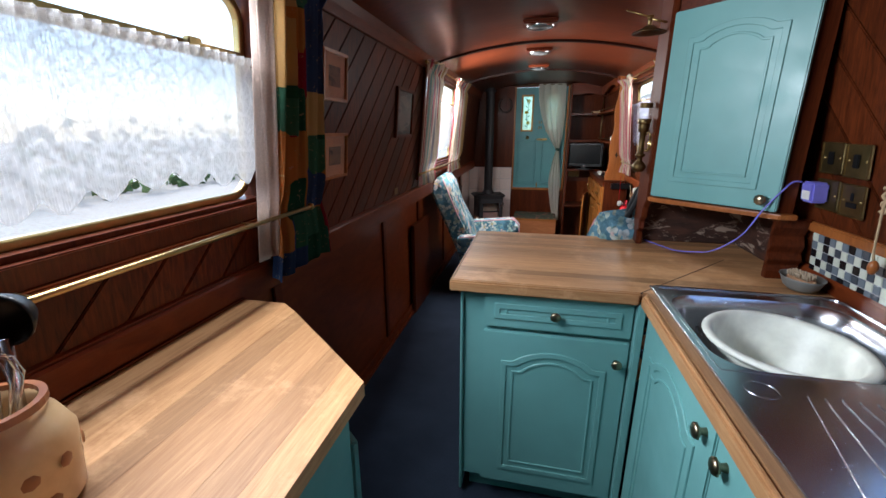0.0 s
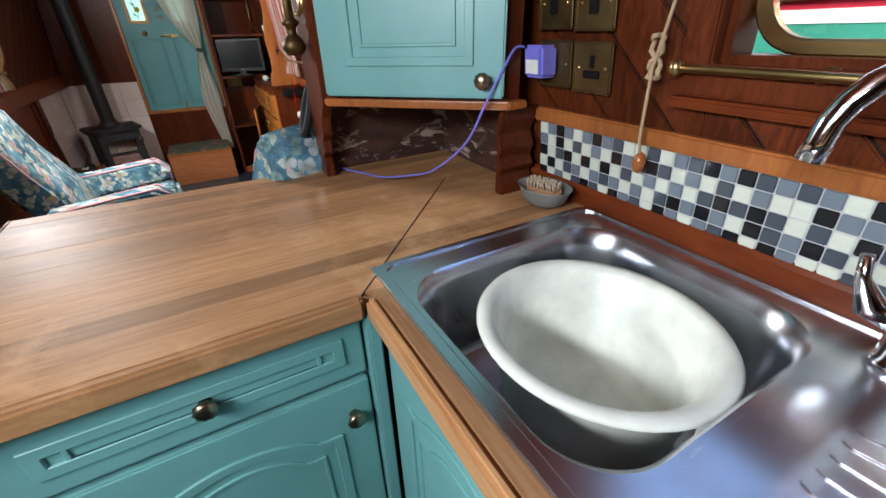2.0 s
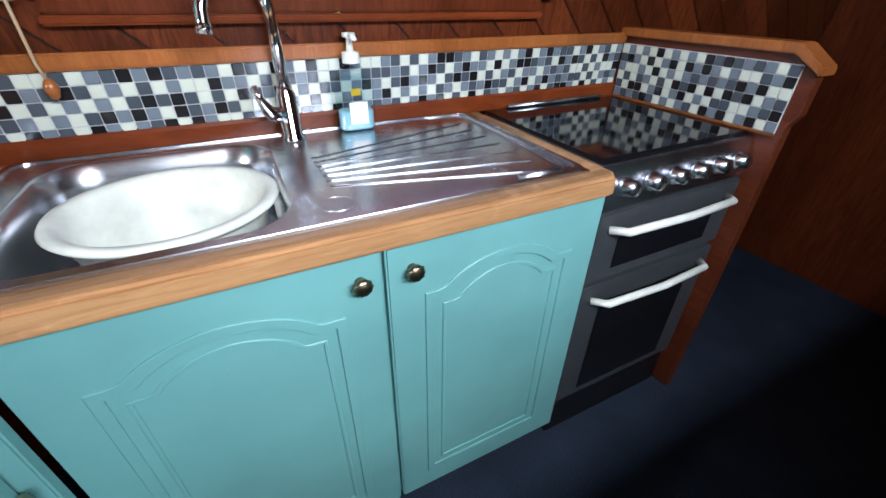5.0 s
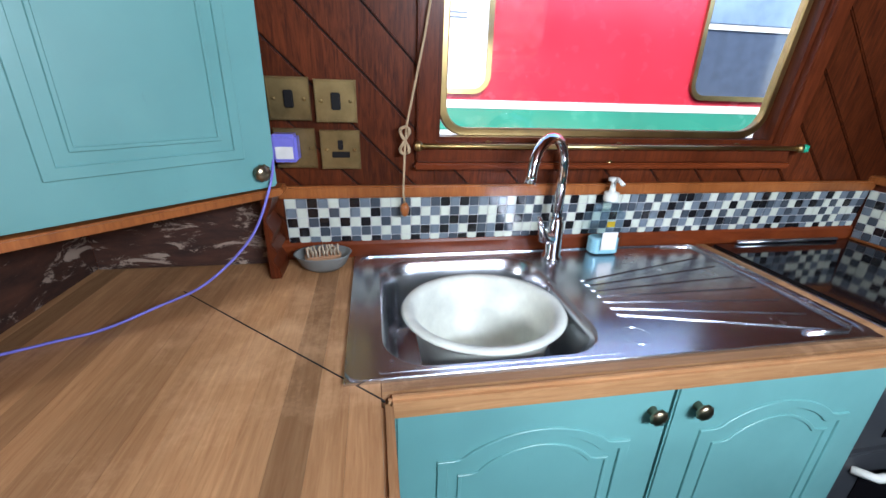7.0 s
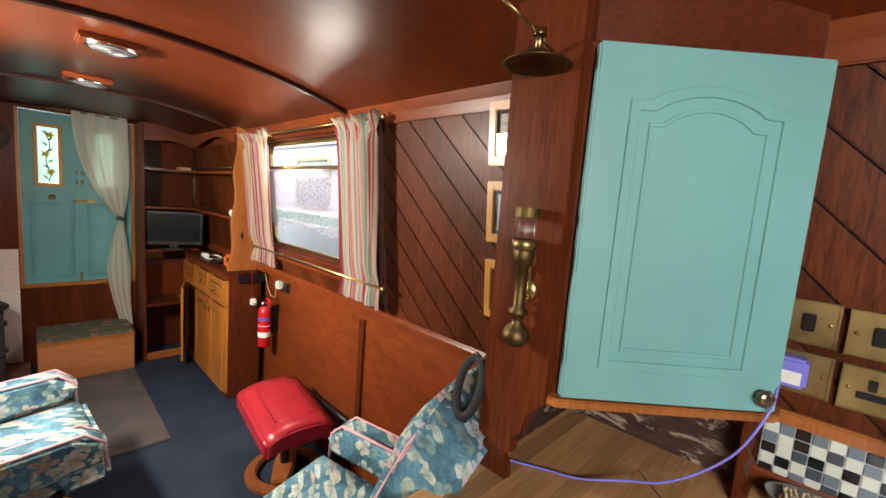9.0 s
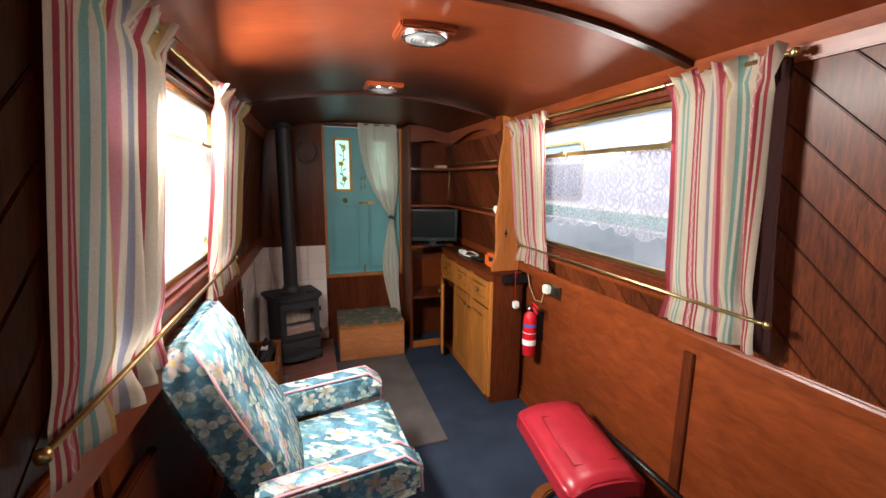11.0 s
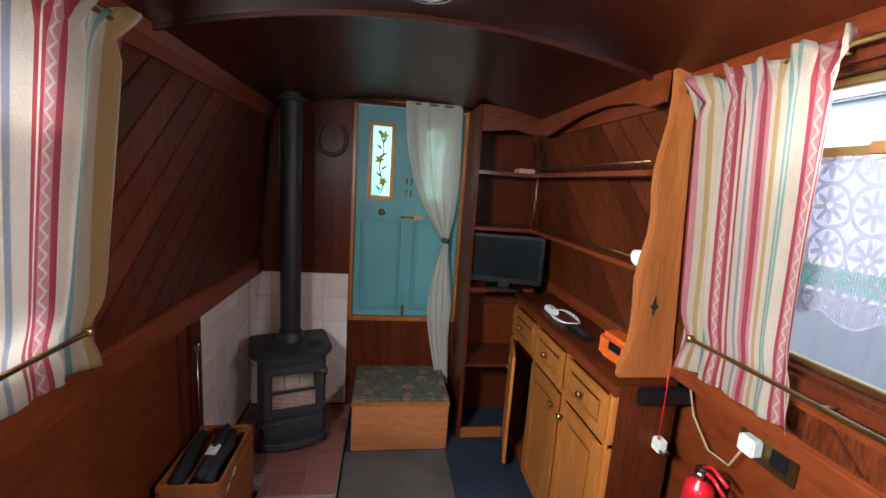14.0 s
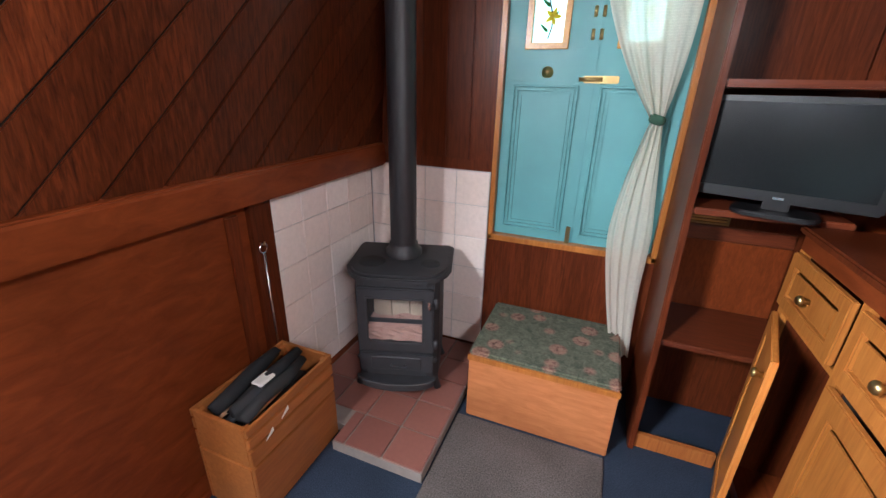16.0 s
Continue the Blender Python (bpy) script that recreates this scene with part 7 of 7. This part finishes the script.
part("cabin_lower", block(HX, HX + 1.4, -6, 12, 0.80, 1.145, 0.0), HULL_CREAM, nb)
part("green_band", block(HX - 0.002, HX + 1.4, -6, 12, 1.145, 1.24, 0.0), HULL_GREEN, nb)
part("cream_line", block(HX - 0.004, HX + 1.4, -6, 12, 1.24, 1.276, 0.0), HULL_CREAM, nb)
part("red_panel", block(HX - 0.001, HX + 1.4, -6, 2.88, 1.255, 1.92, 0.0), HULL_RED, nb, "glossy red cabin side")
part("grey_panel", block(HX - 0.001, HX + 1.4, 2.88, 12, 1.255, 1.92, 0.0), HULL_PALE, nb, "pale lavender-grey cabin side")
part("grey_lower_panel", block(HX - 0.003, HX + 0.01, -6, 2.879, 0.80, 1.12, 0.0), HULL_PALE, nb, "pale grey lower cabin side")
part("dark_lower_panel", block(HX - 0.006, HX + 0.01, 2.88, 12, 0.80, 1.13, 0.0), HULL_GREY, nb, "grey lower cabin side")
part("roof", block(HX - 0.03, HX + 1.45, -6.1, 12.1, 1.92, 1.99, 0.01), HULL_CREAM, nb)
BLIND = plain("white_blind", (0.82, 0.82, 0.80), 0.8)
# the sky's reflection in these panes is painted as a pale blue base colour
SKY_PANE = plain("sky_reflection_pane", (0.20, 0.27, 0.34), 0.1)
for y, w, h, blind in ((0.585, 0.58, 0.56, False), (2.335, 0.90, 0.56, True), (4.4, 0.7, 0.50, False), (6.4, 0.7, 0.50, False), (-1.4, 0.6, 0.50, False)):
    zc = 1.30 + h / 2
    o, i = rounded(w, h, 0.08), rounded(w - 0.045, h - 0.045, 0.06)
    at = Matrix.Translation((0, y, zc))
    wf = part("window_frame", ring(o, i, 0, HX - 0.015, HX + 0.002, m=at), BRASS, nb, "gold-coloured rounded frame")
    part("window_pane", prism(rounded(w - 0.04, h - 0.04, 0.062), 0, HX - 0.006, HX - 0.003, m=at), BLIND if blind else FAR_PANE, wf)
    if blind:
        for y0, y1, mt in ((2.285, 2.62, FAR_PANE), (2.095, 2.275, SKY_PANE)):
            part("blind_opening", block(HX - 0.009, HX - 0.0055, y0, y1, 1.332, 1.548), mt, wf)
        part("blind_bar", block(HX - 0.011, HX - 0.0085, 2.095, 2.275, 1.49, 1.502), FAR_PANE, wf)
        for z in (1.60, 1.618):
            part("blind_slat", block(HX - 0.008, HX - 0.0055, 2.0, 2.70, z, z + 0.004), HULL_GREY, wf)
    else:
        part("hopper_pane", block(HX - 0.008, HX - 0.0055, y - w / 2 + 0.03, y + w / 2 - 0.03, 1.64, zc + h / 2 - 0.04), SKY_PANE, wf)
        part("hopper_bar", block(HX - 0.012, HX - 0.0075, y - w / 2 + 0.024, y + w / 2 - 0.024, 1.612, 1.634), HULL_CREAM, wf, "pale bar below the hopper")
hedge = bmesh.new()
rnd = random.Random(4)
for i in range(2600):
    x, y = rnd.uniform(-9, -7), rnd.uniform(-14, 22)
    z = 0.25 + abs(rnd.gauss(0, 0.55))
    s = rnd.uniform(0.05, 0.16)
    q = Euler([rnd.uniform(0, 6.28) for _ in range(3)]).to_matrix()
    v = [hedge.verts.new(Vector((x, y, z)) + q @ Vector(c) * s) for c in ((-1, -0.5, 0), (0, -0.8, 0.2), (1, 0, 0), (0, 0.8, 0.2), (-0.8, 0.4, 0))]
    hedge.faces.new(v)
whole("hedge", hedge, LEAFY, "green hedge beyond the towpath", "hedge", kind="stuff")

# ---- pieces of the walls, last ----
for item in MOSAICS:
    mosaic_set(*item)
for wall, side, which in PLANKS:
    cells = wall_cells(WIN[which], 0.945, 1.80)
    pitch = 0.096 * math.sqrt(2)
    for cell in cells:
        n0, n1 = math.floor((cell[2] - cell[1]) / pitch) - 1, math.ceil((cell[3] - cell[0]) / pitch) + 1
        for k in range(n0, n1):
            poly = strip_in(cell, k * pitch + 0.0026, (k + 1) * pitch - 0.0026)
            if poly:
                part("plank", prism(poly, 0, -0.0085, 0.0, 0.0025, m=lean(side)), MAHOGANY, wall)
